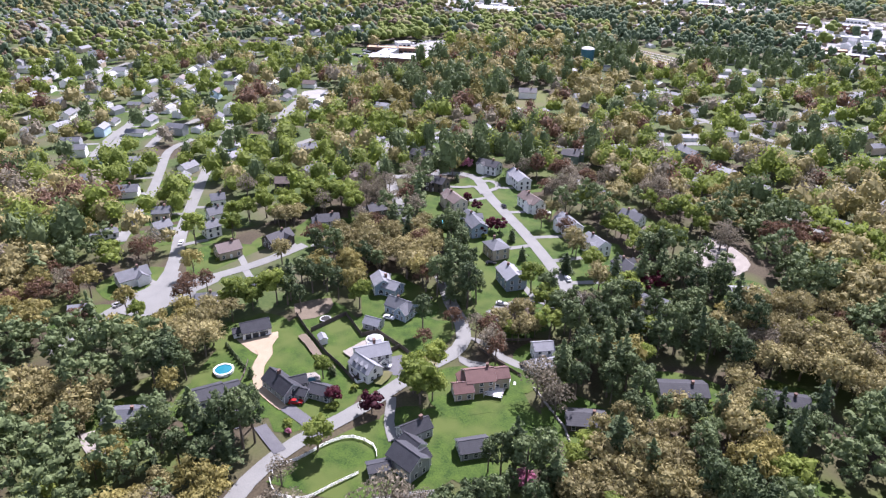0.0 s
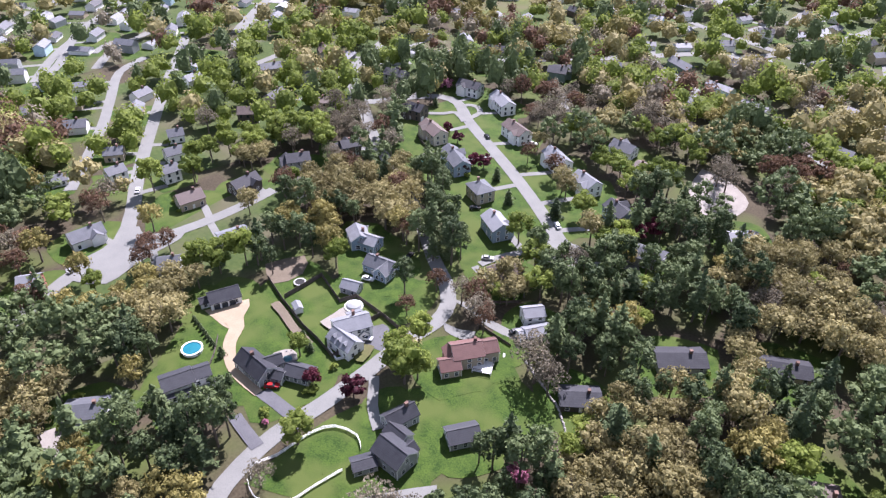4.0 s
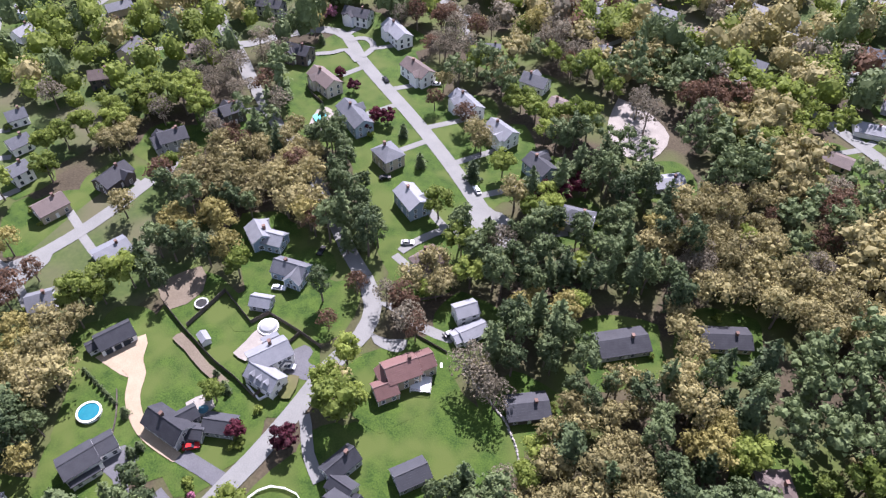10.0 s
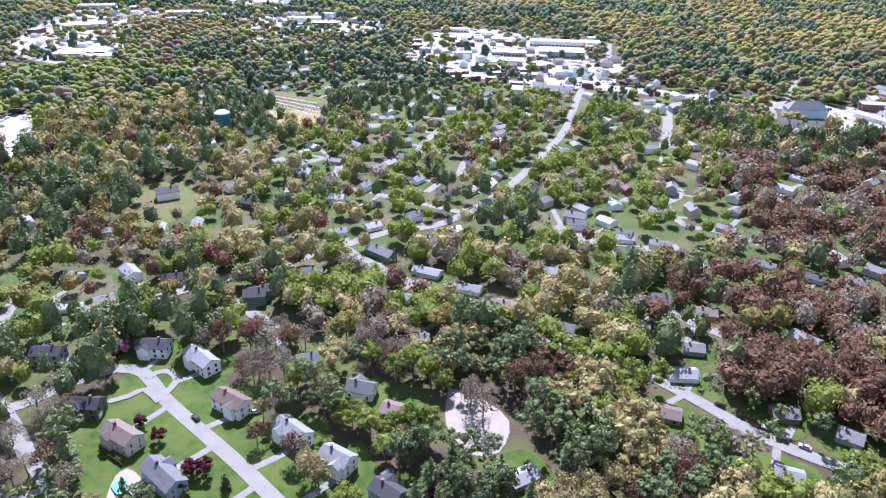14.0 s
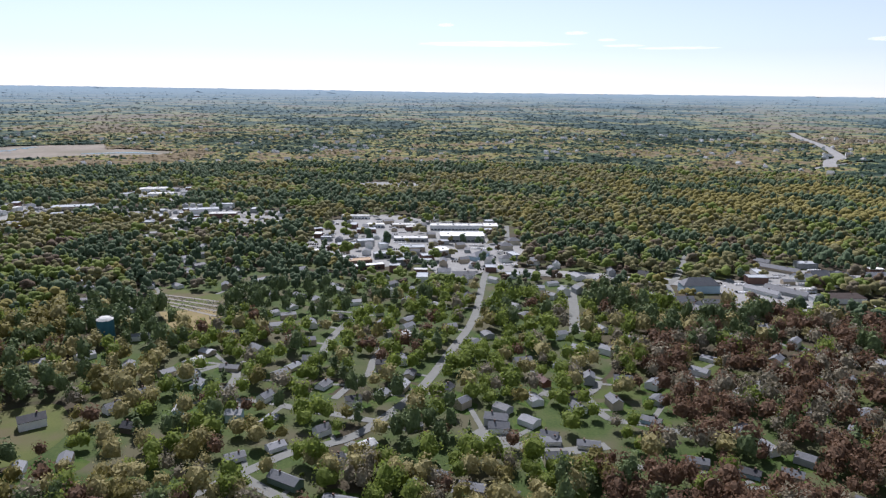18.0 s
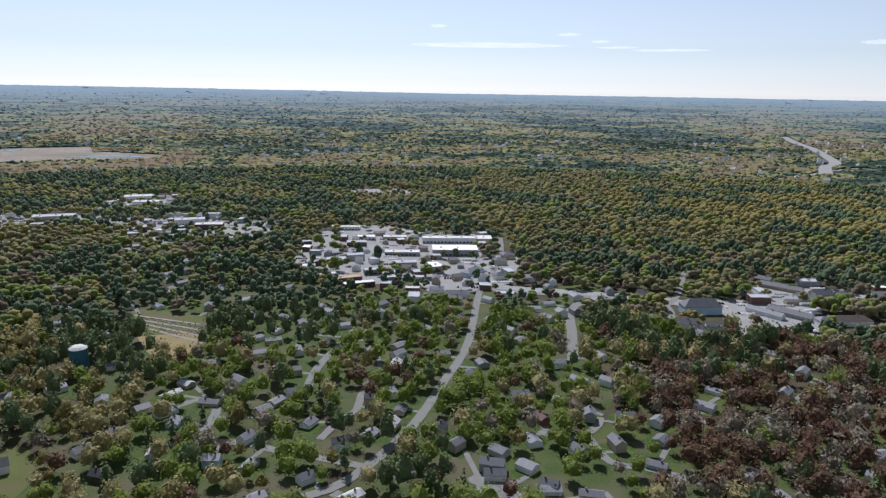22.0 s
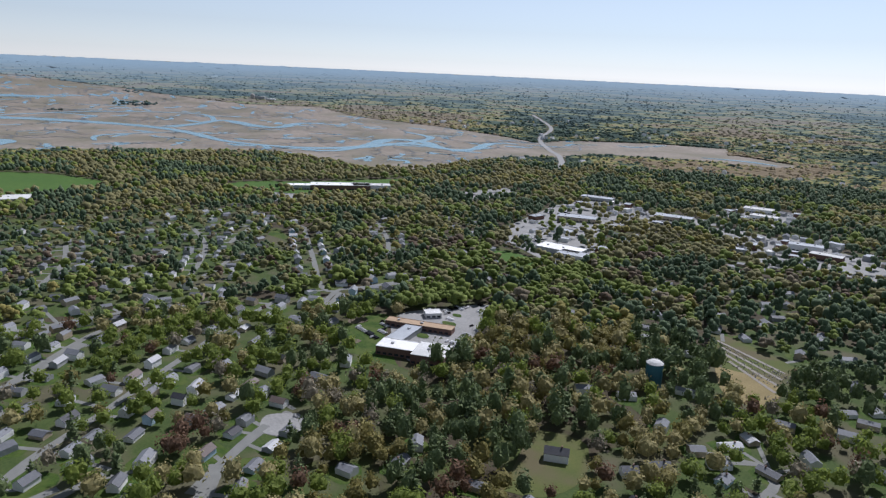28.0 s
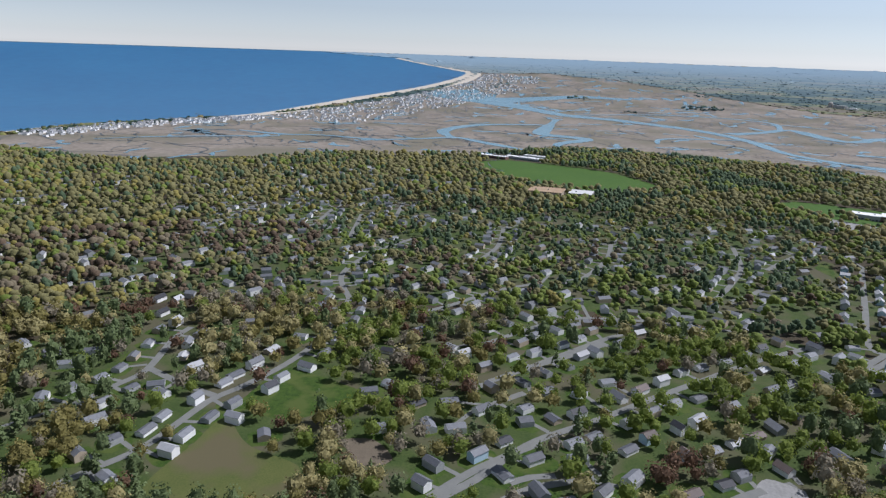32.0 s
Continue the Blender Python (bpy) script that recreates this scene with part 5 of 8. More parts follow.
street_houses([(-417, 89), (-398, 73), (-378, 95), (-363, 108), (-368, 150), (-371, 193), (-385, 216), (-356, 228), (-343, 210), (-429, 147), (-416, 167), (-430, 182), (-458, 140), (-485, 173), (-498, 191), (-514, 210), (-545, 248), (-558, 271), (-530, 280), (-546, 297), (-576, 293), (-589, 311), (-480, 251)], ("mid", "pale", "light", "dark", "brown"), ("white", "white", "grey", "tan", "lightblue"))
street_houses([(-454, 271), (-442, 254), (-432, 238), (-420, 219), (-455, 220), (-444, 205), (-410, 201), (-404, 257), (-604, 211), (-554, 155), (-489, 122), (-455, 75), (-542, 59), (-521, 76), (-651, 251), (-510, 290), (-449, 123), (-560, 167), (-524, 308), (-470, 291), (-733, 369), (-897, 438), (-682, 299), (-778, 348)], ("mid", "pale", "light", "dark", "brown"), ("white", "white", "grey", "tan"))
street_houses([(-839, 499), (-815, 488), (-790, 474), (-765, 462), (-740, 452), (-712, 439), (-678, 422), (-805, 522), (-780, 508), (-755, 495), (-730, 483), (-697, 468), (-668, 454), (-643, 443), (-609, 434), (-579, 429), (-601, 468), (-589, 498), (-568, 464), (-546, 388), (-562, 405), (-594, 358), (-573, 368), (-625, 486)], ("mid", "pale", "light"), ("white", "grey", "lightblue"), (1.5, 2))


LAWNS = bmesh.new()


def yard(x, y, reach):
    """A ragged lawn round a house."""
    if x > -190 and y < 215:
        ring = [(x + reach * rng0.uniform(0.75, 1.2) * math.cos(k * 6.283 / 11), y + reach * rng0.uniform(0.75, 1.2) * math.sin(k * 6.283 / 11)) for k in range(11)]
        patch("ground_yard", ring, "grass", 0.0, "ragged green lawn round a house", "lawn", clear=False)
        return
    LIFT[0] += 0.0006
    n = 14
    ring = [LAWNS.verts.new((x + reach * rng0.uniform(0.75, 1.2) * math.cos(k * 6.283 / n), y + reach * rng0.uniform(0.75, 1.2) * math.sin(k * 6.283 / n), 0.10 + LIFT[0] * 0.1)) for k in range(n)]
    LAWNS.faces.new(ring)


LIFT[0] = 0.0
rng0 = random.Random(5)
DRIVES = bmesh.new()


def drive(x, y, width=3.4):
    """A driveway from a house to the nearest street."""
    best = min(((math.hypot(cx_ - x, cy_ - y), cx_, cy_) for c, _ in ROADS for cx_, cy_ in c), default=None)
    if best and 8 < best[0] < 45:
        LIFT[1] += 0.0003
        d, tx, ty = best
        ux, uy = (tx - x) / d, (ty - y) / d
        ox, oy = -uy * 4.5, ux * 4.5
        q = [(x + ox + ux * 3 - uy * width / 2, y + oy + uy * 3 + ux * width / 2), (x + ox + ux * 3 + uy * width / 2, y + oy + uy * 3 - ux * width / 2), (tx + ox + uy * width / 2, ty + oy - ux * width / 2), (tx + ox - uy * width / 2, ty + oy + ux * width / 2)]
        DRIVES.faces.new([DRIVES.verts.new((*p, 0.16 + LIFT[1] * 0.2)) for p in q])


for hx, hy, reach in HOMES:
    if hx > -400:
        yard(hx, hy, reach + (8 if hy < 215 else 5))
        if hy > 62 or hx < -125:
            drive(hx, hy, 3.0)


def block(x, y, turn, length, depth, h, roof, wall="wall_grey", label="", category="building", windows=True):
    """A flat-roofed commercial building with a parapet."""
    ob = empty("building", pose(x, y, 0, 0, 0, turn), label or "low flat-roofed commercial building with a pale roof", category)
    l, d = length / 2, depth / 2
    bm = box(bmesh.new(), -l, -d, 0, l, d, h)
    part("wall", bm, wall, ob)
    bm = box(bmesh.new(), -l - 0.15, -d - 0.15, h, l + 0.15, d + 0.15, h + 0.18)
    for a in ((-l - 0.15, -d - 0.15, l + 0.15, -d + 0.2), (-l - 0.15, d - 0.2, l + 0.15, d + 0.15), (-l - 0.15, -d + 0.2, -l + 0.2, d - 0.2), (l - 0.2, -d + 0.2, l + 0.15, d - 0.2)):
        box(bm, a[0], a[1], h + 0.18, a[2], a[3], h + 0.5)
    top = part("roof", bm, roof, ob)
    for k in range(int(length // 22)):
        u = -l + 11 + 22 * k
        part("roof_unit", box(bmesh.new(), u - 1.2, -1, h + 0.18, u + 1.2, 1, h + 1.5), "steel", top)
    if windows:
        for k in range(int(length // 5)):
            u = -l + 2.5 + 5 * k
            part("window", box(bmesh.new(), u - 1.6, -d - 0.05, 0.8, u + 1.6, -d + 0.1, min(h - 0.6, 2.6)), "window_glass", ob)
    HOMES.append((x, y, max(l, d)))
    return ob



# ---- school, tower, town ----
block(-429, 379, 34, 38, 19, 7, "flat_roof", "brick", "long brick school wing with a bright white flat roof", "school")
block(-405, 391, 34, 27, 29, 8, "flat_roof", "brick", "brick school hall with a bright white flat roof", "school")
block(-456, 402, -65, 38, 15, 4.5, "grey_roof", "wall_grey", "school link with a grey panelled flat roof", "school")
block(-464, 425, 32, 62, 11, 5.0, "tan_roof", "brick", "long low school wing with a tan gravel roof", "school")
block(-483, 455, 62, 15, 13, 4.5, "flat_roof", "wall_white", "small school annex with a white roof", "school")
patch("ground_infield", [(-485, 352), (-478, 363), (-468, 366), (-466, 352), (-474, 348)], "dirt", 0.12, "tan dirt baseball infield", "ball field", clear=False)
patch("ground_infield_grass", [(-480, 355), (-476, 361), (-470, 361), (-470, 354), (-474, 351)], "grass", 0.28, "grass inside a baseball infield", "ball field", clear=False)
patch("ground_playground", [(-520, 388), (-516, 398), (-506, 398), (-504, 386), (-512, 380)], "dirt", 0.12, "bare tan playground", "playground", clear=False)
for x, y, r in ((-471, 475, 6), (-458, 454, 9), (-449, 416, 8)):
    patch("ground_island", [(x - r, y), (x, y + r * 0.7), (x + r, y), (x, y - r * 0.7)], "grass", 0.3, "small green island in a car park", "lawn", clear=False)
for k, (x, y, turn, l, d, h, roof) in enumerate([(-159, 1042, 2, 42, 12, 5, "flat_roof"), (-120, 975, 4, 25, 13, 5, "flat_roof"), (-80, 977, 2, 32, 14, 5, "flat_roof"), (-63, 886, 3, 44, 15, 5, "flat_roof"), (-3, 967, 3, 76, 17, 7, "flat_roof"),
                                                 (44, 970, 3, 22, 24, 7, "flat_roof"), (4, 898, 3, 58, 30, 8, "flat_roof"), (-56, 828, 8, 28, 16, 6, "grey_roof"), (-128, 934, 10, 26, 14, 6, "grey_roof"), (-140, 842, 12, 23, 14, 5, "grey_roof"),
                                                 (-177, 808, 10, 26, 12, 4, "flat_roof"), (-116, 758, 24, 34, 13, 5, "tan_roof"), (-99, 737, 24, 34, 9, 5, "flat_roof"), (-138, 771, 20, 18, 10, 5, "flat_roof"), (-41, 768, 4, 22, 9, 4, "grey_roof"),
                                                 (-90, 790, 15, 20, 11, 6, "grey_roof")]):
    block(x, y, turn, l, d, h, roof, random.choice(["wall_grey", "brick", "wall_tan", "wall_white"]))
for x, y, turn, l, d, st, roof, wall in ((24, 794, 55, 30, 12, 2, "pale", "lightblue"), (35, 771, 80, 11, 9, 2, "mid", "white"), (59, 846, 8, 16, 12, 2, "mid", "beige"), (71, 876, 8, 16, 12, 2, "mid", "beige"), (55, 779, 20, 14, 10, 2, "mid", "white"), (86, 770, 4, 14, 10, 2, "pale", "white"),
                                         (6, 707, 0, 24, 9, 1.5, "mid", "white"), (-15, 720, 10, 14, 9, 1.5, "pale", "white"), (3, 685, 0, 16, 9, 2, "mid", "white"), (214, 604, 40, 25, 11, 1.5, "mid", "grey"), (211, 626, 5, 22, 11, 1.5, "mid", "white"), (222, 589, -55, 25, 11, 1.5, "mid", "grey"), (243, 620, -8, 26, 8, 1.5, "mid", "white"),
                                         (352, 788, -40, 20, 9, 1.5, "mid", "grey"), (358, 754, -42, 44, 9, 1.5, "mid", "tan"), (325, 662, -48, 42, 10, 1.5, "mid", "grey"), (302, 664, -52, 36, 8, 1.5, "pale", "white"), (389, 730, 10, 20, 14, 1.5, "mid", "tan"), (366, 718, 5, 20, 11, 1.5, "pale", "white"), (368, 640, 4, 40, 13, 2, "brown", "white"), (345, 638, 4, 15, 11, 2, "mid", "white"), (410, 726, 4, 18, 10, 1.5, "mid", "grey"), (451, 728, 4, 26, 12, 1.5, "pale", "white")):
    house(x, y, turn, l, d, st, roof, wall, style="hip" if st == 2 else "gable", detail=1)
hotel = house(241, 668, 5, 37, 15, 2, "mid", "lightblue", style="hip", detail=0)
hotel.scale = (1, 1, 1.5)
for k, (x, y, turn, l, d, h, roof) in enumerate([(-575, 745, 15, 60, 30, 8, "flat_roof"), (-545, 735, 15, 40, 24, 8, "grey_roof"), (-700, 930, 30, 60, 26, 7, "grey_roof"), (-620, 1080, 20, 60, 24, 7, "grey_roof"),
                                                 (-580, 1290, 20, 50, 26, 7, "flat_roof"), (-540, 1230, 10, 44, 22, 7, "flat_roof"), (-400, 1060, 20, 44, 20, 9, "grey_roof"), (-360, 1030, 10, 40, 18, 8, "flat_roof"),
                                                 (-1120, 750, 60, 110, 34, 9, "flat_roof"), (-1090, 800, 60, 70, 26, 9, "flat_roof"), (-1150, 690, 60, 60, 24, 8, "flat_roof"), (-1235, 240, 75, 40, 40, 8, "flat_roof"), (-1240, 180, 75, 60, 46, 9, "tan_roof"),
                                                 (-1660, 90, 60, 70, 16, 6, "flat_roof"), (-1650, 160, 60, 90, 18, 6, "flat_roof"), (-1680, 190, 60, 60, 16, 6, "flat_roof"), (-800, 1110, 20, 60, 22, 7, "grey_roof")]):
    block(x, y, turn, l, d, h, roof, random.choice(["wall_grey", "brick", "wall_tan", "wall_white"]))


FAR_HOMES = {"white": [], "grey": [], "tan": []}


def scatter_blocks(poly, count):
    p = np.array(poly, float)
    lo, hi = p.min(0), p.max(0)
    made = 0
    for _ in range(count * 8):
        x, y = random.uniform(lo[0], hi[0]), random.uniform(lo[1], hi[1])
        l, d = random.uniform(11, 24), random.uniform(8, 14)
        if made < count and inside(np.array([x]), np.array([y]), p)[0] and all(math.hypot(x - a, y - b) > r + l * 0.62 for a, b, r in HOMES):
            made += 1
            if random.random() < 0.55:
                HOMES.append((x, y, l * 0.4))
                FAR_HOMES[random.choice(("white", "white", "grey", "tan"))].append((x, y, random.choice((0, 1.57, 0.35, 1.9)), l * 0.33, d * 0.42, random.uniform(3.5, 6)))
            else:
                block(x, y, random.choice((0, 90, 20, 110)), l, d, random.uniform(4, 8), random.choice(("grey_roof", "grey_roof", "grey_roof", "flat_roof")), random.choice(("wall_grey", "brick", "wall_white")), windows=False)


scatter_blocks([(-192, 808), (-195, 979), (-38, 1032), (50, 1000), (35, 873), (60, 760), (-12, 700), (-121, 745)], 40)
scatter_blocks([(300, 700), (351, 790), (560, 750), (560, 712), (411, 700), (330, 680)], 14)
scatter_blocks([(-614, 1179), (-614, 1350), (-514, 1320), (-483, 1186)], 10)
scatter_blocks([(-728, 803), (-820, 1141), (-553, 1117), (-532, 757)], 34)
scatter_blocks([(-571, 1072), (-404, 1096), (-272, 1088), (-243, 971), (-385, 930)], 16)
scatter_blocks([(-40, 690), (60, 640), (210, 640), (230, 740), (60, 800)], 16)
scatter_blocks([(-450, 960), (-452, 1134), (-382, 1120), (-333, 1031)], 18)

tower = empty("water_tower", pose(-272, 497, 0), "teal painted steel water tower with a pale domed top", "water tower")
bm = cone(bmesh.new(), 0, 0, 0, 19, 6.3, 6.3, 40)
part("tank", bm, "tower_paint", tower)
bm = cone(bmesh.new(), 0, 0, 19, 20.6, 6.4, 4.0, 40, False)
cone(bm, 0, 0, 20.6, 21.2, 4.0, 0.9, 40)
part("dome", bm, "flat_roof", tower, "pale domed roof of the tank")
bm = bmesh.new()
for z in (19.0, 19.9):
    cone(bm, 0, 0, z, z + 0.12, 6.5, 6.5, 40, False)
for k in range(20):
    a = k * math.pi / 10
    box(bm, 6.45 * math.cos(a) - 0.05, 6.45 * math.sin(a) - 0.05, 19, 6.45 * math.cos(a) + 0.05, 6.45 * math.sin(a) + 0.05, 20)
part("railing", bm, "steel", tower)
HOMES.append((-272, 497, 9))

# paths and stones of the cemetery
for k in range(4):
    ribbon("ground_path", [(-292 + 10 * k, 628 - 12 * k), (-222 + 4 * k, 606 - 14 * k)], 3.0, "pale_gravel", 0.13, "pale gravel cemetery path", "path")
bm = bmesh.new()
for k in range(260):
    u, v = random.random(), random.random()
    x, y = -290 + 75 * u + 20 * v, 626 - 22 * u - 38 * v
    box(bm, x, y, 0, x + 0.7, y + 0.25, random.uniform(0.6, 1.1))
me = bpy.data.meshes.new("gravestones")
bm.to_mesh(me)
bm.free()
me.materials.append(MATS["stone"])
tagged(new("gravestones", me), "rows of small grey gravestones on grass", "gravestones", kind="stuff")

# houses along the far streets
count = 0
for pts in FAR_ROADS + [[(-60, 348), (-19, 315), (38, 290), (98, 257)], [(-45, 376), (-23, 424), (-5, 490), (15, 575), (25, 660)], [(97, 538), (106, 597), (118, 660)], [(12, 366), (52, 343), (86, 351)], [(60, 215), (100, 186), (137, 170)]]:
    c = smooth_line(pts, 2.0)
    gone = 0.0
    for a, b in zip(c[:-1], c[1:]):
        gone += np.hypot(*(b - a))
        if gone > 23:
            gone = 0.0
            for side in (-1, 1):
                d = (b - a) / np.hypot(*(b - a))
                x, y = a + side * np.array((-d[1], d[0])) * random.uniform(15, 20)
                if random.random() < 0.88 and all(math.hypot(x - p, y - q) > r + 9 for p, q, r in HOMES) and all(np.min(np.hypot(rc[:, 0] - x, rc[:, 1] - y)) > 10 for rc, _ in ROADS):
                    if count >= 190:
                        continue
                    count += 1
                    yard(x, y, 11)
                    drive(x, y)
                    HOMES.append((x, y, 5.5))
                    FAR_HOMES[random.choice(("white", "white", "grey", "tan"))].append((x, y, math.atan2(d[1], d[0]) + random.choice((0, 0, 1.57)), random.uniform(4.6, 6.2), random.uniform(3.3, 4.0), random.uniform(2.8, 4.8)))

def tiny_houses(name, spots, label, wall="wall_white", roof="roof_pale"):
    """Very far houses, each a small gabled body, walls and roofs joined."""
    v, fw, fr_ = [], [], []
    for x, y, a, l, d, h in spots:
        z, c, s, k = float(surf(x, y)), math.cos(a), math.sin(a), len(v)
        for px, py, pz in ((-l, -d, 0), (l, -d, 0), (l, d, 0), (-l, d, 0), (-l, -d, h), (l, -d, h), (l, d, h), (-l, d, h), (-l, 0, h * 1.45), (l, 0, h * 1.45)):
            v.append((x + px * c - py * s, y + px * s + py * c, z + pz))
        fw += [(k, k + 1, k + 5, k + 4), (k + 2, k + 3, k + 7, k + 6), (k + 1, k + 2, k + 6, k + 9, k + 5), (k + 3, k, k + 4, k + 8, k + 7)]
        fr_ += [(k + 4, k + 5, k + 9, k + 8), (k + 8, k + 9, k + 6, k + 7)]
    ob = mesh_object(name, v, fw, wall)
    tagged(ob, label, "houses", kind="stuff")
    mesh_object("roofs", v, fr_, roof, ob)


# closely built blocks farther off, between the trees
spots = FAR_HOMES
for (x0, y0, x1, y1, n) in ((-1050, -420, -640, 520, 330), (-640, -300, -380, 380, 80), (-300, 420, -60, 720, 60), (-60, 360, 130, 720, 60), (100, 240, 330, 560, 50), (-900, 520, -520, 760, 50), (-330, 250, -180, 330, 8), (-460, 20, -300, 260, 30), (-1250, -900, -700, -420, 120), (-1450, -420, -1050, 60, 130), (-420, 560, -250, 900, 30)):
    for _ in range(n):
        x, y = random.uniform(x0, x1), random.uniform(y0, y1)
        if all(math.hypot(x - p, y - q) > r + 10 for p, q, r in HOMES) and all(np.min(np.hypot(rc[:, 0] - x, rc[:, 1] - y)) > 11 for rc, _ in ROADS) and not any(inside(np.array([x]), np.array([y]), p)[0] for p in OPEN):
            HOMES.append((x, y, 6.0))
            yard(x, y, 10.5)
            drive(x, y)
            spots[random.choice(("white", "white", "white", "grey", "tan"))].append((x, y, math.radians(random.choice((20, 50, 110, 140))), random.uniform(5, 7), random.uniform(3.6, 4.5), random.uniform(2.8, 5)))
for key, some in spots.items():
    tiny_houses("houses_between_trees", some, "small " + {"white": "white", "grey": "grey", "tan": "tan"}[key] + " houses scattered between the trees", "wall_" + key, {"white": "roof_pale", "grey": "roof_mid", "tan": "roof_mid"}[key])
for nm, bm, mat, label, category in (("ground_yards", LAWNS, "grass", "ragged green lawns round the houses", "lawn"), ("ground_driveways", DRIVES, "asphalt", "pale asphalt driveways to the houses", "driveway")):
    me = bpy.data.meshes.new(nm)
    bm.normal_update()
    for f in bm.faces:
        if f.normal.z < 0:
            f.normal_flip()
    bm.to_mesh(me)
    bm.free()
    me.materials.append(MATS[mat])
    tagged(new(nm, me), label, category, kind="stuff")

spots = []
for k in range(1300):
    t = random.random() ** 0.8
    i = min(int(t * 9), 8)
    a, b = np.array(COAST[1 + i]), np.array(COAST[2 + i])
    p = a + (b - a) * random.random()
    n = np.array((-(b - a)[1], (b - a)[0])) / np.hypot(*(b - a))
    n = n if inside(np.array([p[0] + n[0] * 60]), np.array([p[1] + n[1] * 60]), SEA)[0] == False else -n
    deep = (40 if i < 3 else 75) + random.random() ** 1.3 * (110 if i < 3 else 330)
    q = p + n * deep
    spots.append((q[0], q[1], random.uniform(0, 3.1), random.uniform(4, 7), random.uniform(3.5, 5), random.uniform(3.5, 6.5)))
tiny_houses("beach_houses", spots, "tightly packed white beach houses along the shore")


# a domed plant far across the marsh
plant_site = empty("power_plant", pose(-3322, 1610, float(surf(-3322, 1610)), 0, 0, 30) @ Matrix.Scale(0.5, 4), "distant concrete domed plant with long low halls", "power plant")
bm = cone(bmesh.new(), 0, 0, 0, 30, 22, 22, 24)
bmesh.ops.create_uvsphere(bm, u_segments=24, v_segments=12, radius=22, matrix=Matrix.Translation((0, 0, 30)))
part("dome", bm, "stone", plant_site)
part("hall", box(bmesh.new(), 40, -20, 0, 150, 20, 28), "wall_grey", plant_site)
part("annex", box(bmesh.new(), 165, -15, 0, 260, 15, 14), "flat_roof", plant_site)

# rows of parked cars far off in the town's lots
for mat, n in (("car_white", 260), ("car_black", 260), ("car_silver", 200)):
    bm, made = bmesh.new(), 0
    while made < n:
        x, y = random.choice([(random.uniform(-195, 120), random.uniform(730, 1030)), (random.uniform(205, 600), random.uniform(605, 775)), (random.uniform(-815, -530), random.uniform(700, 1130)), (random.uniform(-500, -395), random.uniform(375, 520))])
        if any(inside(np.array([x]), np.array([y]), p)[0] for p in OPEN) and all(math.hypot(x - p, y - q) > r + 2 for p, q, r in HOMES):
            for k in range(random.randint(1, 6)):
                box(bm, x + 2.9 * k, y, 0.5, x + 2.9 * k + 1.8, y + 4.5, 1.1)
                box(bm, x + 2.9 * k + 0.15, y + 1.0, 1.1, x + 2.9 * k + 1.65, y + 3.6, 1.7)
            made += 3
    me = bpy.data.meshes.new("parked_cars")
    bm.to_mesh(me)
    bm.free()
    me.materials.append(MATS[mat])
    tagged(new("parked_cars", me), "far rows of " + mat[4:] + " cars in a car park", "cars", kind="stuff")

# pale specks of villages in the far woods
spots = []
for _ in range(900):
    a, d = math.radians(random.uniform(-40, 128)), random.uniform(1850, 3300)
    x, y = -d * math.sin(a), d * math.cos(a)
    if noise.noise((x / 260, y / 260, 8.0)) > 0.02 and not inside(np.array([x]), np.array([y]), MARSH)[0] and not inside(np.array([x]), np.array([y]), SEA)[0]:
        spots.append((x, y, random.uniform(0, 3.1), random.uniform(5, 9), random.uniform(4, 6), random.uniform(7.5, 9.5)))
tiny_houses("village_houses", spots, "pale far houses half hidden in the woods", "wall_white", "roof_pale")

# thin streaks of cloud low over the hills
cloud_mat = MATS["cloud"] = bpy.data.materials.new("cloud")
cloud_mat.use_nodes = True
cn, cl = cloud_mat.node_tree.nodes, cloud_mat.node_tree.links.new
cn.remove(cn["Principled BSDF"])
# the streaks emit white, in place of sunlight on cloud
cloud_glow, clear_, blend = cn.new("ShaderNodeEmission"), cn.new("ShaderNodeBsdfTransparent"), cn.new("ShaderNodeMixShader")
cloud_glow.inputs["Color"].default_value = (1.0, 1.0, 1.0, 1)
cloud_glow.inputs["Strength"].default_value = 1.15
cloud_noise, cloud_co, cloud_edge = cn.new("ShaderNodeTexNoise"), cn.new("ShaderNodeTexCoord"), cn.new("ShaderNodeMapRange")
cloud_noise.inputs["Scale"].default_value, cloud_noise.inputs["Detail"].default_value = 4.0, 4
cl(cloud_co.outputs["Object"], cloud_noise.inputs["Vector"])
cloud_edge.inputs["From Min"].default_value, cloud_edge.inputs["From Max"].default_value, cloud_edge.inputs["To Max"].default_value = 0.36, 0.78, 0.5
cl(cloud_noise.outputs["Fac"], cloud_edge.inputs["Value"])
cl(cloud_edge.outputs["Result"], blend.inputs["Fac"])
cl(clear_.outputs["BSDF"], blend.inputs[1])
cl(cloud_glow.outputs["Emission"], blend.inputs[2])
cl(blend.outputs["Shader"], cn["Material Output"].inputs["Surface"])
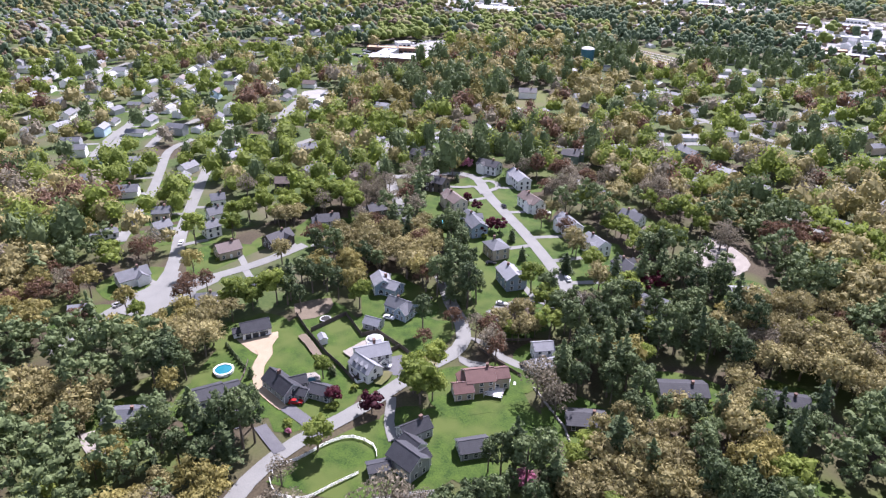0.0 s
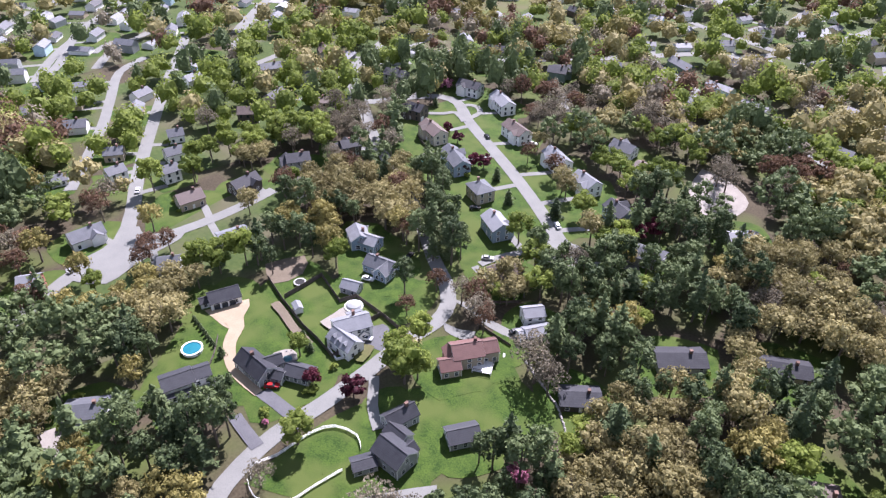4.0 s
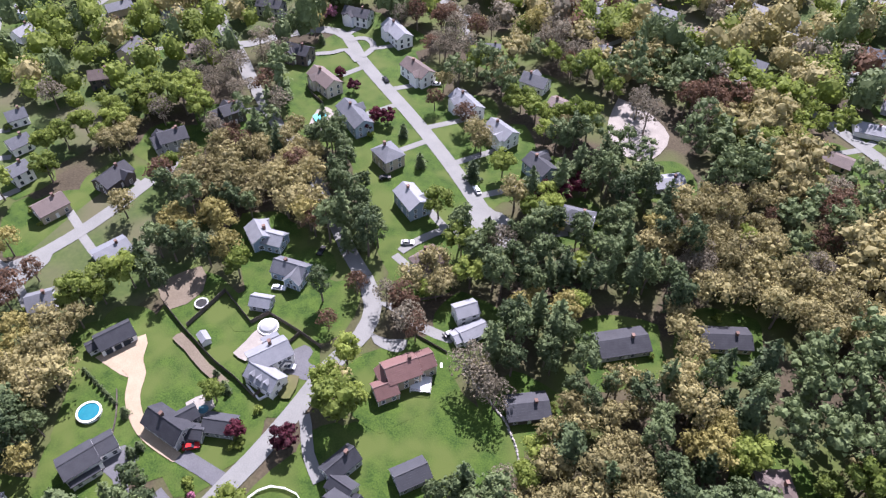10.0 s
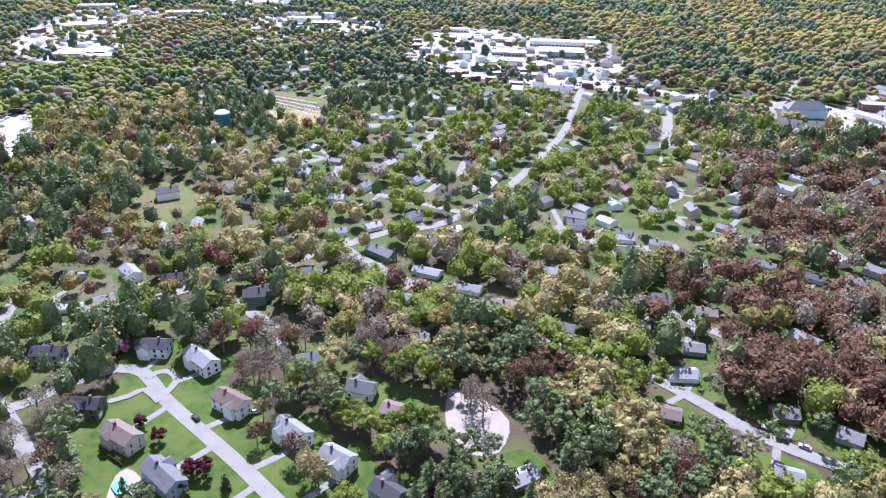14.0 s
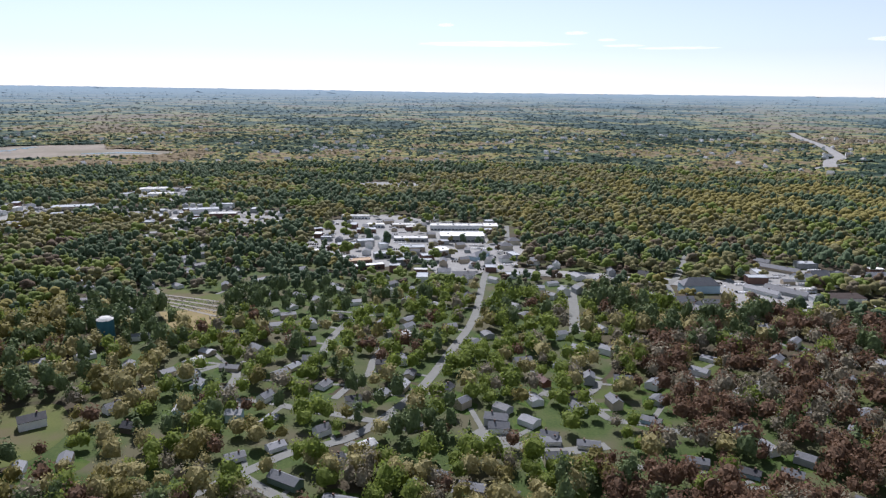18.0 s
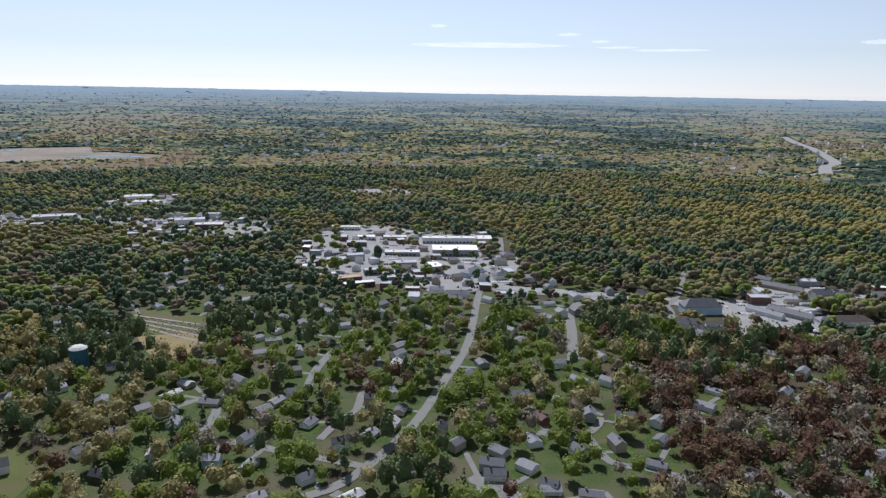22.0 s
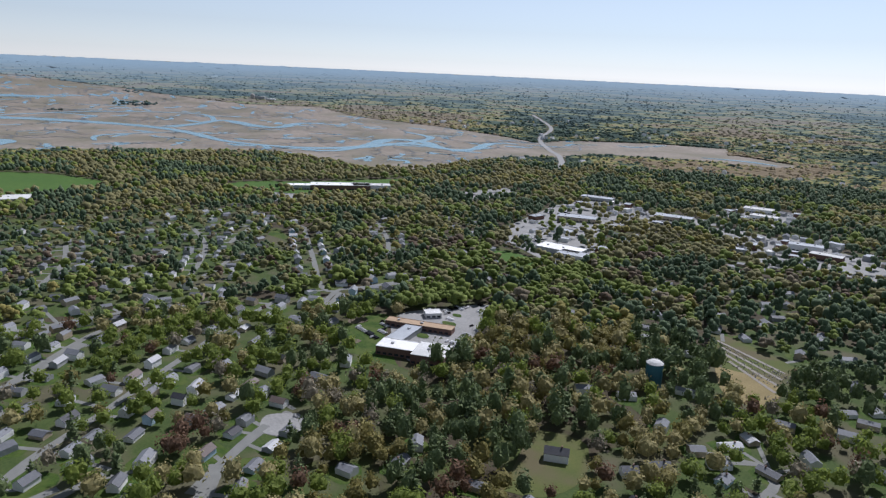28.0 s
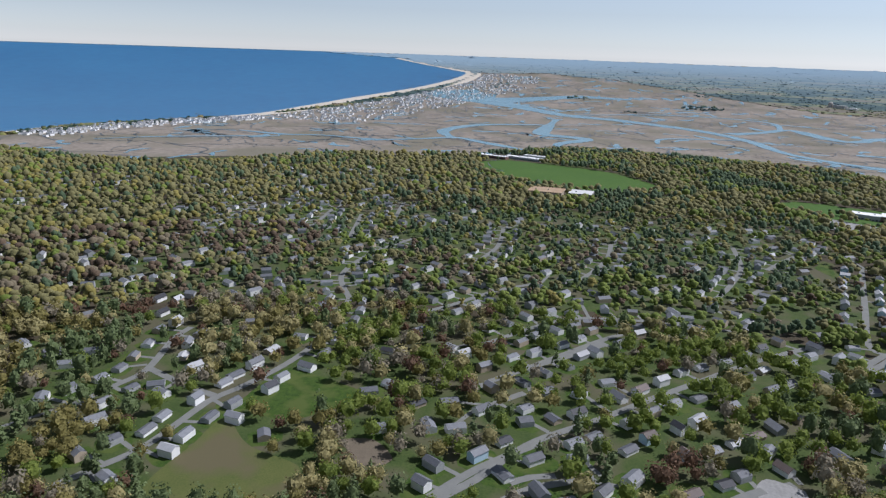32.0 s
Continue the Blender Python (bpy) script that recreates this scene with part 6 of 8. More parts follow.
for x, y, z, l, h in ((220, 4586, 480, 480, 16), (-103, 4582, 592, 50, 9), (709, 4532, 546, 70, 9), (899, 4501, 505, 55, 7), (1311, 4402, 454, 230, 7), (2328, 3957, 490, 120, 12), (1000, 4480, 470, 120, 6)):
    bm = bmesh.new()
    bmesh.ops.create_icosphere(bm, subdivisions=3, radius=1.0)
    for v in bm.verts:
        v.co *= 1 + 0.25 * noise.noise(v.co * 2.0)
    me = bpy.data.meshes.new("cloud")
    bm.to_mesh(me)
    bm.free()
    me.materials.append(cloud_mat)
    ob = tagged(new("backdrop_cloud", me), "thin white streak of low cloud", "cloud", kind="structure")
    ob.matrix_world = pose(x, y, z, 0, 0, math.degrees(math.atan2(-x, y))) @ Matrix.Diagonal((l, 60, h, 1))

# ---- things in the yards ----
def along(points, step):
    """Places every step metres along straight runs, with the run's angle."""
    out = []
    for (x0, y0), (x1, y1) in zip(points, points[1:]):
        d = math.hypot(x1 - x0, y1 - y0)
        n = max(1, round(d / step))
        a = math.degrees(math.atan2(y1 - y0, x1 - x0))
        out += [(x0 + (x1 - x0) * k / n, y0 + (y1 - y0) * k / n, a, d / n) for k in range(n)]
    return out


def board_fence(points, high=1.9):
    """A tall board fence: a post and a panel for each bay."""
    x, y, a, w = along(points, 2.4)[0]
    ob = empty("fence", pose(x, y, 0), "tall weathered dark wooden board fence", "fence")
    for px_, py_, a, w in along(points, 2.4):
        part("post", box(bmesh.new(), -0.07, -0.07, 0, 0.07, 0.07, high + 0.1), "fence_wood", ob).matrix_local = pose(px_ - x, py_ - y, 0, 0, 0, a)
        bm = box(bmesh.new(), 0.07, -0.03, 0.08, w - 0.07, 0.03, high)
        part("panel", bm, "fence_wood", ob).matrix_local = pose(px_ - x, py_ - y, 0, 0, 0, a)
    return ob


def rail_fence(points, mat="trim_white", label="white post-and-rail paddock fence"):
    line_ = [tuple(p) for p in smooth_line(points, 2.4)]
    x, y = line_[0]
    ob = empty("rail_fence", pose(x, y, 0), label, "fence")
    for px_, py_, a, w in along(line_, 2.6):
        part("post", box(bmesh.new(), -0.08, -0.08, 0, 0.08, 0.08, 1.35), mat, ob).matrix_local = pose(px_ - x, py_ - y, 0, 0, 0, a)
        for z in (0.35, 0.75, 1.15):
            part("rail", box(bmesh.new(), 0, -0.05, z, w, 0.05, z + 0.16), mat, ob).matrix_local = pose(px_ - x, py_ - y, 0, 0, 0, a)
    return ob


board_fence([(-116, 14), (-103.7, 9.5), (-87.4, 4.7), (-78.3, 3.1), (-69.5, 0.7), (-69.2, 3.6)])
board_fence([(-103.5, 10.7), (-102.5, 27.3), (-87.1, 21.1), (-84.5, 26.7), (-71.5, 25.3), (-62.7, 23.8)])
board_fence([(-72.4, 19.9), (-71.5, 25.0)])
patch("ground_patio", [(-84.5, 9.5), (-79.5, 9.0), (-78.5, 13), (-79, 19), (-83.6, 20.3), (-84, 15)], "pale_gravel", 0.07, "strip of pale boulders and paving beside a house", "patio", clear=False)
patch("ground_bed", [(-103, 8.0), (-96, 6.0), (-88, 3.2), (-79, 1.4), (-81, -0.8), (-89, 0.5), (-98, 3.5), (-104, 5)], "dirt", 0.07, "brown mulched bed along a fence", "flower bed", clear=False)
patch("ground_bed", [(-66.0, 10.6), (-62.4, 12.4), (-60.4, 5.0), (-64.6, 4.8)], "meadow", 0.12, "rough grass island inside a driveway", "lawn", clear=False)
board_fence([(-50, 52), (-44, 56), (-39, 61)], 1.2)
board_fence([(-51, 44.5), (-39, 41.5), (-29, 40.5)], 1.2)
board_fence([(-135, 127.5), (-143, 131), (-150, 136)], 1.6)
rail_fence([(-53.5, -44), (-56.5, -41), (-54, -35), (-52.5, -24), (-49, -18), (-42, -16.5), (-38, -19)])
rail_fence([(-53.5, -45), (-48, -47), (-41, -43), (-39, -35), (-37, -27)])
rail_fence([(-105, -16), (-99, -22), (-94, -29)], "fence_wood", "dark split-rail fence beside a lawn")

# dry stone wall at the edge of the big lawn
wall_ = empty("stone_wall", pose(-22, 38, 0), "rough dry-laid grey stone wall", "stone wall")
rocks = []
for k in range(5):
    v = ICO * np.array([[random.uniform(0.75, 1.2)] for _ in range(12)]) * (0.48, 0.30, 0.24)
    me = bpy.data.meshes.new("stone")
    me.from_pydata([tuple(p) for p in v], [], [tuple(int(i) for i in f) for f in ICO_FACES])
    me.materials.append(MATS["stone"])
    rocks.append(me)
for px_, py_, a, w in along([(-22, 38), (-13, 33), (-4, 28), (2, 22), (5, 17)], 0.75):
    for z in (0.18, 0.52):
        child("stone", random.choice(rocks), wall_, pose(px_ + 22 + random.uniform(-0.15, 0.15), py_ - 38 + random.uniform(-0.2, 0.2), z, random.uniform(-10, 10), random.uniform(-10, 10), a + random.uniform(-20, 20)))

# white retaining wall, hedge, umbrella and game boards
low_wall = empty("retaining_wall", pose(-74, 3, 0), "low white retaining wall in front of a farmhouse", "wall")
for px_, py_, a, w in along([(-74, 3), (-67.8, 0.8), (-65.2, 5.6)], 2.0):
    part("panel", box(bmesh.new(), 0, -0.18, 0, w, 0.18, 1.0), "trim_white", low_wall).matrix_local = pose(px_ + 74, py_ - 3, 0, 0, 0, a)
umbrella = empty("garden_umbrella", pose(-78.4, -9.6, 0.2), "green canvas garden umbrella on a patio", "umbrella")
part("pole", cone(bmesh.new(), 0, 0, 0, 2.5, 0.04, 0.04, 8), "steel", umbrella)
part("canopy", cone(bmesh.new(), 0, 0, 2.0, 2.6, 1.5, 0.05, 8, False), "tower_paint", umbrella, "green eight-sided canopy")
for x, y in ((-30.7, 35.9), (-28.5, 35.9)):
    board = empty("game_board", pose(x, y, 0.05, 8, 0, 30), "pale wooden toss game board on a lawn", "game board", "game boards on the lawn")
    part("top", box(bmesh.new(), -0.35, -0.8, 0.14, 0.35, 0.8, 0.2), "canvas", board)
    for sy in (-0.75, 0.55):
        part("leg", box(bmesh.new(), -0.3, sy, 0, 0.3, sy + 0.1, 0.14), "fence_wood", board)

# the round pool, the garden pool
pool = empty("round_pool", pose(-106, -25, 0), "round above-ground pool with a white rim and teal water", "pool")
bm = bmesh.new()
cone(bm, 0, 0, 0, 1.25, 3.2, 3.2, 40, False)
cone(bm, 0, 0, 0, 1.25, 2.95, 2.95, 40, False)
part("wall", bm, "trim_white", pool)
bm = bmesh.new()
ring_a = [bm.verts.new((r * math.cos(k * math.pi / 20), r * math.sin(k * math.pi / 20), 1.27)) for r in (2.85, 3.4) for k in range(40)]
for k in range(40):
    bm.faces.new((ring_a[k], ring_a[(k + 1) % 40], ring_a[40 + (k + 1) % 40], ring_a[40 + k]))
part("rim", bm, "trim_white", pool)
bm = bmesh.new()
bmesh.ops.create_circle(bm, cap_ends=True, segments=40, radius=2.95, matrix=Matrix.Translation((0, 0, 1.08)))
part("water", bm, "pool_water", pool)
bm = bmesh.new()
for sx in (-0.3, 0.3):
    box(bm, 3.25, sx - 0.04, 0, 3.35, sx + 0.04, 1.9)
for k in range(4):
    box(bm, 3.25, -0.26, 0.3 * k + 0.2, 3.4, 0.26, 0.3 * k + 0.26)
part("ladder", bm, "steel", pool)
patch("water_pool", [(-133.5, 118), (-131.5, 122), (-128.5, 120.5), (-126.5, 117), (-128.5, 114.5), (-131, 116)], "lagoon_water", 0.30, "bright turquoise kidney-shaped pool", "pool", clear=False)
jacuzzi = empty("covered_pool", pose(-81.3, 22.2, 0), "round pool under a pale domed cover behind a house", "pool")
bm = cone(bmesh.new(), 0, 0, 0, 1.2, 3.2, 3.2, 32)
part("wall", bm, "trim_white", jacuzzi)
bm = cone(bmesh.new(), 0, 0, 1.26, 1.9, 2.9, 2.3, 16, False)
cone(bm, 0, 0, 1.9, 2.3, 2.3, 1.0, 16, False)
cone(bm, 0, 0, 2.3, 2.4, 1.0, 0.1, 16)
part("cover", bm, "wall_grey", jacuzzi, "pale grey faceted dome")
bm = bmesh.new()
bmesh.ops.create_circle(bm, cap_ends=True, segments=32, radius=2.6, matrix=Matrix.Translation((0, 0, 1.24)))
part("water", bm, "pool_water", jacuzzi)

# a pale deck on posts behind the red-roofed house
deck = empty("deck", pose(-30.3, 27, 0, 0, 0, 24), "pale raised timber deck with railings", "deck")
for k in range(14):
    part("plank", box(bmesh.new(), -3, -2.6 + 0.37 * k, 1.0, 3, -2.6 + 0.37 * k + 0.35, 1.06), "canvas", deck)
for sx, sy in ((-2.9, -2.5), (2.9, -2.5), (2.9, 2.5), (-2.9, 2.5)):
    part("post", box(bmesh.new(), sx - 0.08, sy - 0.08, 0, sx + 0.08, sy + 0.08, 2.0), "trim_white", deck)
for a_ in ((-2.9, -2.55, 2.9, -2.45), (2.85, -2.5, 2.95, 2.5)):
    bm = box(bmesh.new(), a_[0], a_[1], 1.9, a_[2], a_[3], 2.0)
    box(bm, a_[0], a_[1], 1.4, a_[2], a_[3], 1.46)
    part("railing", bm, "fence_wood", deck)

# sheds, trampoline, patio furniture
def shed(x, y, turn, l=4.0, d=3.0, wall="wall_white", roof="roof_pale"):
    ob = empty("shed", pose(x, y, 0.05, 0, 0, turn), "small garden shed with a pale gabled roof", "shed")
    part("wall", gable_walls(l / 2, d / 2, 2.2, 0.8), wall, ob)
    part("roof", gable_roof(l / 2, d / 2, 2.2, 0.8, 0.2), roof, ob)
    child("door", shared("door", door_mesh), ob, pose(0, -d / 2, 0.05, 0, 0, 180))


shed(-95.0, 9.2, 155, 3.6, 2.8)
shed(-150, 60, 20)
shed(-40, 140, 60, 3.5, 3, "wall_tan", "roof_mid")
tramp = empty("trampoline", pose(-105.6, 19.6, 0), "round black trampoline with a pale rim on the lawn", "trampoline")
bm = cone(bmesh.new(), 0, 0, 0.8, 0.86, 2.0, 2.0, 28)
part("mat", bm, "rubber", tramp)
bm = bmesh.new()
ring_b = [bm.verts.new((r * math.cos(k * math.pi / 14), r * math.sin(k * math.pi / 14), 0.9)) for r in (1.75, 2.2) for k in range(28)]
for k in range(28):
    bm.faces.new((ring_b[k], ring_b[(k + 1) % 28], ring_b[28 + (k + 1) % 28], ring_b[28 + k]))
part("rim", bm, "steel", tramp)
for k in range(6):
    a = k * math.pi / 3
    part("leg", box(bmesh.new(), 2 * math.cos(a) - 0.05, 2 * math.sin(a) - 0.05, 0, 2 * math.cos(a) + 0.05, 2 * math.sin(a) + 0.05, 0.88), "steel", tramp)
patch("ground_terrace", [(-85, -10), (-82, -5), (-77, -7), (-79, -13)], "pale_gravel", 0.10, "round stone terrace behind a house", "patio", clear=False)


def lawn_chair(x, y, turn):
    ob = empty("lawn_chair", pose(x, y, 0.25, 0, 0, turn), "pale slatted garden chair on a terrace", "chair", "chairs on the terrace")
    part("seat", box(bmesh.new(), -0.3, -0.3, 0.38, 0.3, 0.3, 0.44), "canvas", ob)
    part("backrest", box(bmesh.new(), -0.3, 0.26, 0.44, 0.3, 0.33, 1.0), "canvas", ob)
    for sx in (-0.26, 0.26):
        for sy in (-0.26, 0.26):
            part("leg", box(bmesh.new(), sx - 0.03, sy - 0.03, 0, sx + 0.03, sy + 0.03, 0.38), "canvas", ob)


for k in range(6):
    lawn_chair(-81.2 + 1.7 * math.cos(k * 1.05), -8.6 + 1.7 * math.sin(k * 1.05), k * 60 - 90)
pit = empty("fire_pit", pose(-81.2, -8.6, 0.25), "ring of grey stones round a fire pit", "fire pit")
for k in range(9):
    child("stone", rocks[k % 5], pit, pose(0.7 * math.cos(k * 0.7), 0.7 * math.sin(k * 0.7), 0.15, 0, 0, k * 40) @ Matrix.Scale(0.55, 4))

HOMES += [(-130, 118, 11), (-13, 174, 14)]

# cars
CAR_MAKES = {}


def car(x, y, turn, paint):
    """A saloon or a van with glass, four wheels and lights."""
    words = {"white": "white", "black": "black", "silver": "silver", "red": "dark red"}
    if paint in CAR_MAKES:
        return copy_thing(CAR_MAKES[paint], pose(x, y, 0.30, 0, 0, turn))
    ob = empty("car", pose(x, y, 0.30, 0, 0, turn), words[paint] + " parked car on asphalt", "car", "parked cars")
    bm = bmesh.new()
    outline = ((-2.25, 0.35), (2.25, 0.35), (2.3, 0.62), (2.15, 0.86), (0.95, 0.96), (-1.95, 0.98), (-2.28, 0.8))
    for side in (-0.88, 0.88):
        bm.faces.new([bm.verts.new((u, side, z)) for u, z in (outline if side > 0 else outline)])
    bm.verts.ensure_lookup_table()
    n = len(outline)
    for k in range(n):
        bm.faces.new((bm.verts[k], bm.verts[(k + 1) % n], bm.verts[n + (k + 1) % n], bm.verts[n + k]))
    bmesh.ops.recalc_face_normals(bm, faces=bm.faces)
    part("body", bm, "car_" + paint, ob)
    bm = bmesh.new()
    v = [bm.verts.new(p) for p in ((-1.8, -0.8, 0.96), (0.9, -0.8, 0.96), (0.9, 0.8, 0.96), (-1.8, 0.8, 0.96), (-1.35, -0.62, 1.44), (0.2, -0.62, 1.44), (0.2, 0.62, 1.44), (-1.35, 0.62, 1.44))]
    for f in ((0, 1, 5, 4), (1, 2, 6, 5), (2, 3, 7, 6), (3, 0, 4, 7)):
        bm.faces.new([v[i] for i in f])
    part("glass", bm, "window_glass", ob)
    part("top", box(bmesh.new(), -1.37, -0.64, 1.44, 0.22, 0.64, 1.48), "car_" + paint, ob)
    for sx in (-1.4, 1.4):
        for sy in (-0.85, 0.85):
            bm = bmesh.new()
            bmesh.ops.create_cone(bm, cap_ends=True, segments=14, radius1=0.33, radius2=0.33, depth=0.22, matrix=pose(sx, sy, 0.33, 90))
            wheel = part("wheel", bm, "rubber", ob)
            bm = bmesh.new()
            bmesh.ops.create_cone(bm, cap_ends=True, segments=10, radius1=0.2, radius2=0.2, depth=0.25, matrix=pose(sx, sy, 0.33, 90))
            part("rim", bm, "steel", wheel)
    for sy in (-0.62, 0.62):
        part("headlight", box(bmesh.new(), 2.2, sy - 0.16, 0.62, 2.31, sy + 0.16, 0.76), "canvas", ob)
    CAR_MAKES[paint] = ob
    return ob


car(-53.5, 109.8, 140, "white")
car(-121.5, 156.0, 145, "black")
car(-88.2, 36.4, 20, "white")
car(-67.4, 13.6, 20, "white")
car(-85.8, 56.5, 100, "black")
car(-62.3, 74.0, 30, "silver")
car(-31.5, 47.0, 60, "black")
car(-87.0, 99.4, 40, "black")
car(-100.0, 164.0, 30, "white")
car(100.3, 192.3, 150, "white")
car(104.3, 186.6, 150, "black")
car(111.8, 183.9, 155, "silver")
car(84.2, 203.4, 145, "black")
car(-160.5, 96.0, 70, "white")
car(-170.9, 71.5, 20, "white")
car(-213.6, 139.7, 50, "silver")
car(-74.4, -19.3, 40, "red")
car(-206.2, 18.1, 140, "white")
car(-173.8, -27.8, 100, "silver")

# ---- trees ----
rng = np.random.default_rng(7)


def leaves(centres, normals, size, jitter):
    """Leaf clumps: one ragged triangle each, facing roughly outward."""
    n = normals + rng.normal(0, jitter, normals.shape)
    n /= np.linalg.norm(n, axis=1)[:, None] + 1e-9
    a = np.cross(n, rng.normal(0, 1, n.shape))
    a /= np.linalg.norm(a, axis=1)[:, None] + 1e-9
    b = np.cross(n, a)
    s = (size * rng.uniform(0.6, 1.4, len(n)))[:, None]
    return np.stack([centres - a * s - b * s * 0.5, centres + a * s - b * s * rng.uniform(0.1, 0.8, (len(n), 1)), centres + a * s * rng.uniform(-0.5, 0.5, (len(n), 1)) + b * s], 1)


def on_ball(n):
    v = rng.normal(0, 1, (n, 3))
    return v / np.linalg.norm(v, axis=1)[:, None]


def clump(c, r, flat=0.8):
    """A dense knot of foliage: a rough twenty-faced lump, turned at random."""
    m = np.array(Euler(rng.uniform(0, 6.28, 3)).to_matrix())
    v = (ICO * rng.uniform(0.72, 1.22, (12, 1))) @ m.T * r * (1, 1, flat) + c
    return v[ICO_FACES]


def leafy_crown(lumps, per, size, wide=4.6, tall=4.0, base=6.5, jitter=0.45, hollow=0.5, core=0.8):
    """A broad crown of many clumps set round a middle, with an uneven outline."""
    out = []
    for k in range(lumps):
        d = on_ball(1)[0]
        a = k * 2.4 + rng.uniform(-0.5, 0.5)
        d[2] = (k + 0.5) / lumps * 1.25 - 0.3
        flat = math.sqrt(max(0.05, 1 - min(1, abs(d[2])) ** 2))
        far = rng.uniform(hollow, 0.8) if lumps > 2 else 0.35
        c = np.array((math.cos(a) * flat * wide * far, math.sin(a) * flat * wide * far, base + tall * 0.25 + d[2] * tall * far * 1.2))
        r = rng.uniform(0.30, 0.46) * wide * (1.0 if lumps > 8 else 1.3 if lumps > 2 else 1.75)
        out.append(clump(c, r * core))
        if per:
            v = on_ball(per)
            v[:, 2] = np.abs(v[:, 2]) * 1.1 - 0.25
            out.append(leaves(c + v * (r * rng.uniform(0.75, 1.1, (per, 1))) * (1, 1, 0.85), v, size, jitter))
    return np.concatenate(out)


def dome(level):
    """A crown as a dome of triangles, its underside left open."""
    bm = bmesh.new()
    bmesh.ops.create_icosphere(bm, subdivisions=level, radius=1.0)
    bmesh.ops.delete(bm, geom=[f for f in bm.faces if f.calc_center_median().z < -0.45], context="FACES")
    v = np.array([p.co for p in bm.verts])
    f = np.array([[p.index for p in q.verts] for q in bm.faces])
    bm.free()
    return v, f


DOME, EGG = dome(1), dome(2)


def round_crown(n, size, wide=4.8, tall=5.4, base=6.8, jitter=0.55, ragged=0.08, core=0.84):
    """A full, rounded crown: a lumpy egg open below, with leaf clumps standing off it."""
    w, turn = rng.normal(0, 3.4, (4, 3)), rng.uniform(0, 6.28, 4)

    def egg(d, rough):
        lump = 1 + 0.13 * np.sin(d @ w.T + turn).sum(1) + rng.normal(0, rough, len(d))
        return d * np.clip(lump, 0.6, 1.35)[:, None] * (wide, wide, tall) + (0, 0, base + tall * 0.15)

    k = np.arange(n) + 0.5
    z, a = 1 - 1.4 * k / n, k * 2.39996 + rng.uniform(0, 6.28)
    flat = np.sqrt(np.clip(1 - z * z, 0, 1))
    d = np.c_[np.cos(a) * flat, np.sin(a) * flat, z]
    inner = (egg(EGG[0], 0.07)[EGG[1]] - (0, 0, base)) * core + (0, 0, base)
    return np.concatenate([inner, leaves(egg(d, ragged), d * (1, 1, wide / tall), size, jitter)])


def pine_crown(tiers, per, size, wide=3.6, low=6.0, high=19.0):
    """Whorls of flat boughs that shorten to the top, ragged and tilted."""
    out = []
    for k in range(tiers):
        u = (k + rng.uniform(-0.2, 0.2)) / tiers
        z, reach = low + (high - low) * u, wide * (1.05 - u) ** 0.65 * rng.uniform(0.8, 1.15)
        a0 = rng.uniform(0, 6.28)
        out.append(clump(np.array((math.cos(a0) * reach * 0.22, math.sin(a0) * reach * 0.22, z)), reach * 0.62, 0.5 * (high - low) / (tiers * reach * 0.62) + 0.15))
        n = max(3, int(6 * (1 - 0.5 * u)))
        for j in range(n if per else 0):
            a, far = a0 + j * 6.28 / n + rng.uniform(-0.3, 0.3), reach * rng.uniform(0.7, 1.2)
            s = np.sqrt(rng.uniform(0.2, 1, per))[:, None] * far
            c = np.c_[np.cos(a) * s, np.sin(a) * s, z + s * rng.uniform(-0.15, 0.12) + rng.normal(0, 0.25, (per, 1))] + np.c_[rng.normal(0, 0.35, (per, 2)), np.zeros(per)]
            out.append(leaves(c, np.tile((np.cos(a) * 0.45, np.sin(a) * 0.45, 0.85), (per, 1)), size, 0.35))
    out.append(clump(np.array((0, 0, high)), wide * 0.16, 2.2))
    return np.concatenate(out)


def trunk_mesh(name, high, thick, limbs, reach, lean=0.3):
    """A tapered trunk with a bend, and limbs that rise out of it."""
    bm = bmesh.new()

    def tube(points, radii, seg=6):
        rings_ = []
        for p, r in zip(points, radii):
            rings_.append([bm.verts.new((p[0] + r * math.cos(k * 6.283 / seg), p[1] + r * math.sin(k * 6.283 / seg), p[2])) for k in range(seg)])
        for a, b in zip(rings_, rings_[1:]):
            for k in range(seg):
                bm.faces.new((a[k], a[(k + 1) % seg], b[(k + 1) % seg], b[k]))

    bend = [(rng.normal(0, lean * t), rng.normal(0, lean * t), high * t) for t in (0, 0.35, 0.7, 1)]
    bend[0] = (0, 0, -0.3)
    tube(bend, (thick * 1.35, thick, thick * 0.7, thick * 0.2))
    for k in range(limbs):
        t, a = rng.uniform(0.35, 0.9), rng.uniform(0, 6.28)
        o = np.array((bend[2][0] * t, bend[2][1] * t, high * t))
        e = o + (math.cos(a) * reach * (1.15 - t), math.sin(a) * reach * (1.15 - t), reach * rng.uniform(0.35, 0.9))
        tube((o, (o + e) / 2 + (0, 0, -0.2), e), (thick * 0.42, thick * 0.28, thick * 0.08), 4)
    me = bpy.data.meshes.new(name)
    bm.to_mesh(me)
    bm.free()
    me.materials.append(MATS["bark"])
    return me


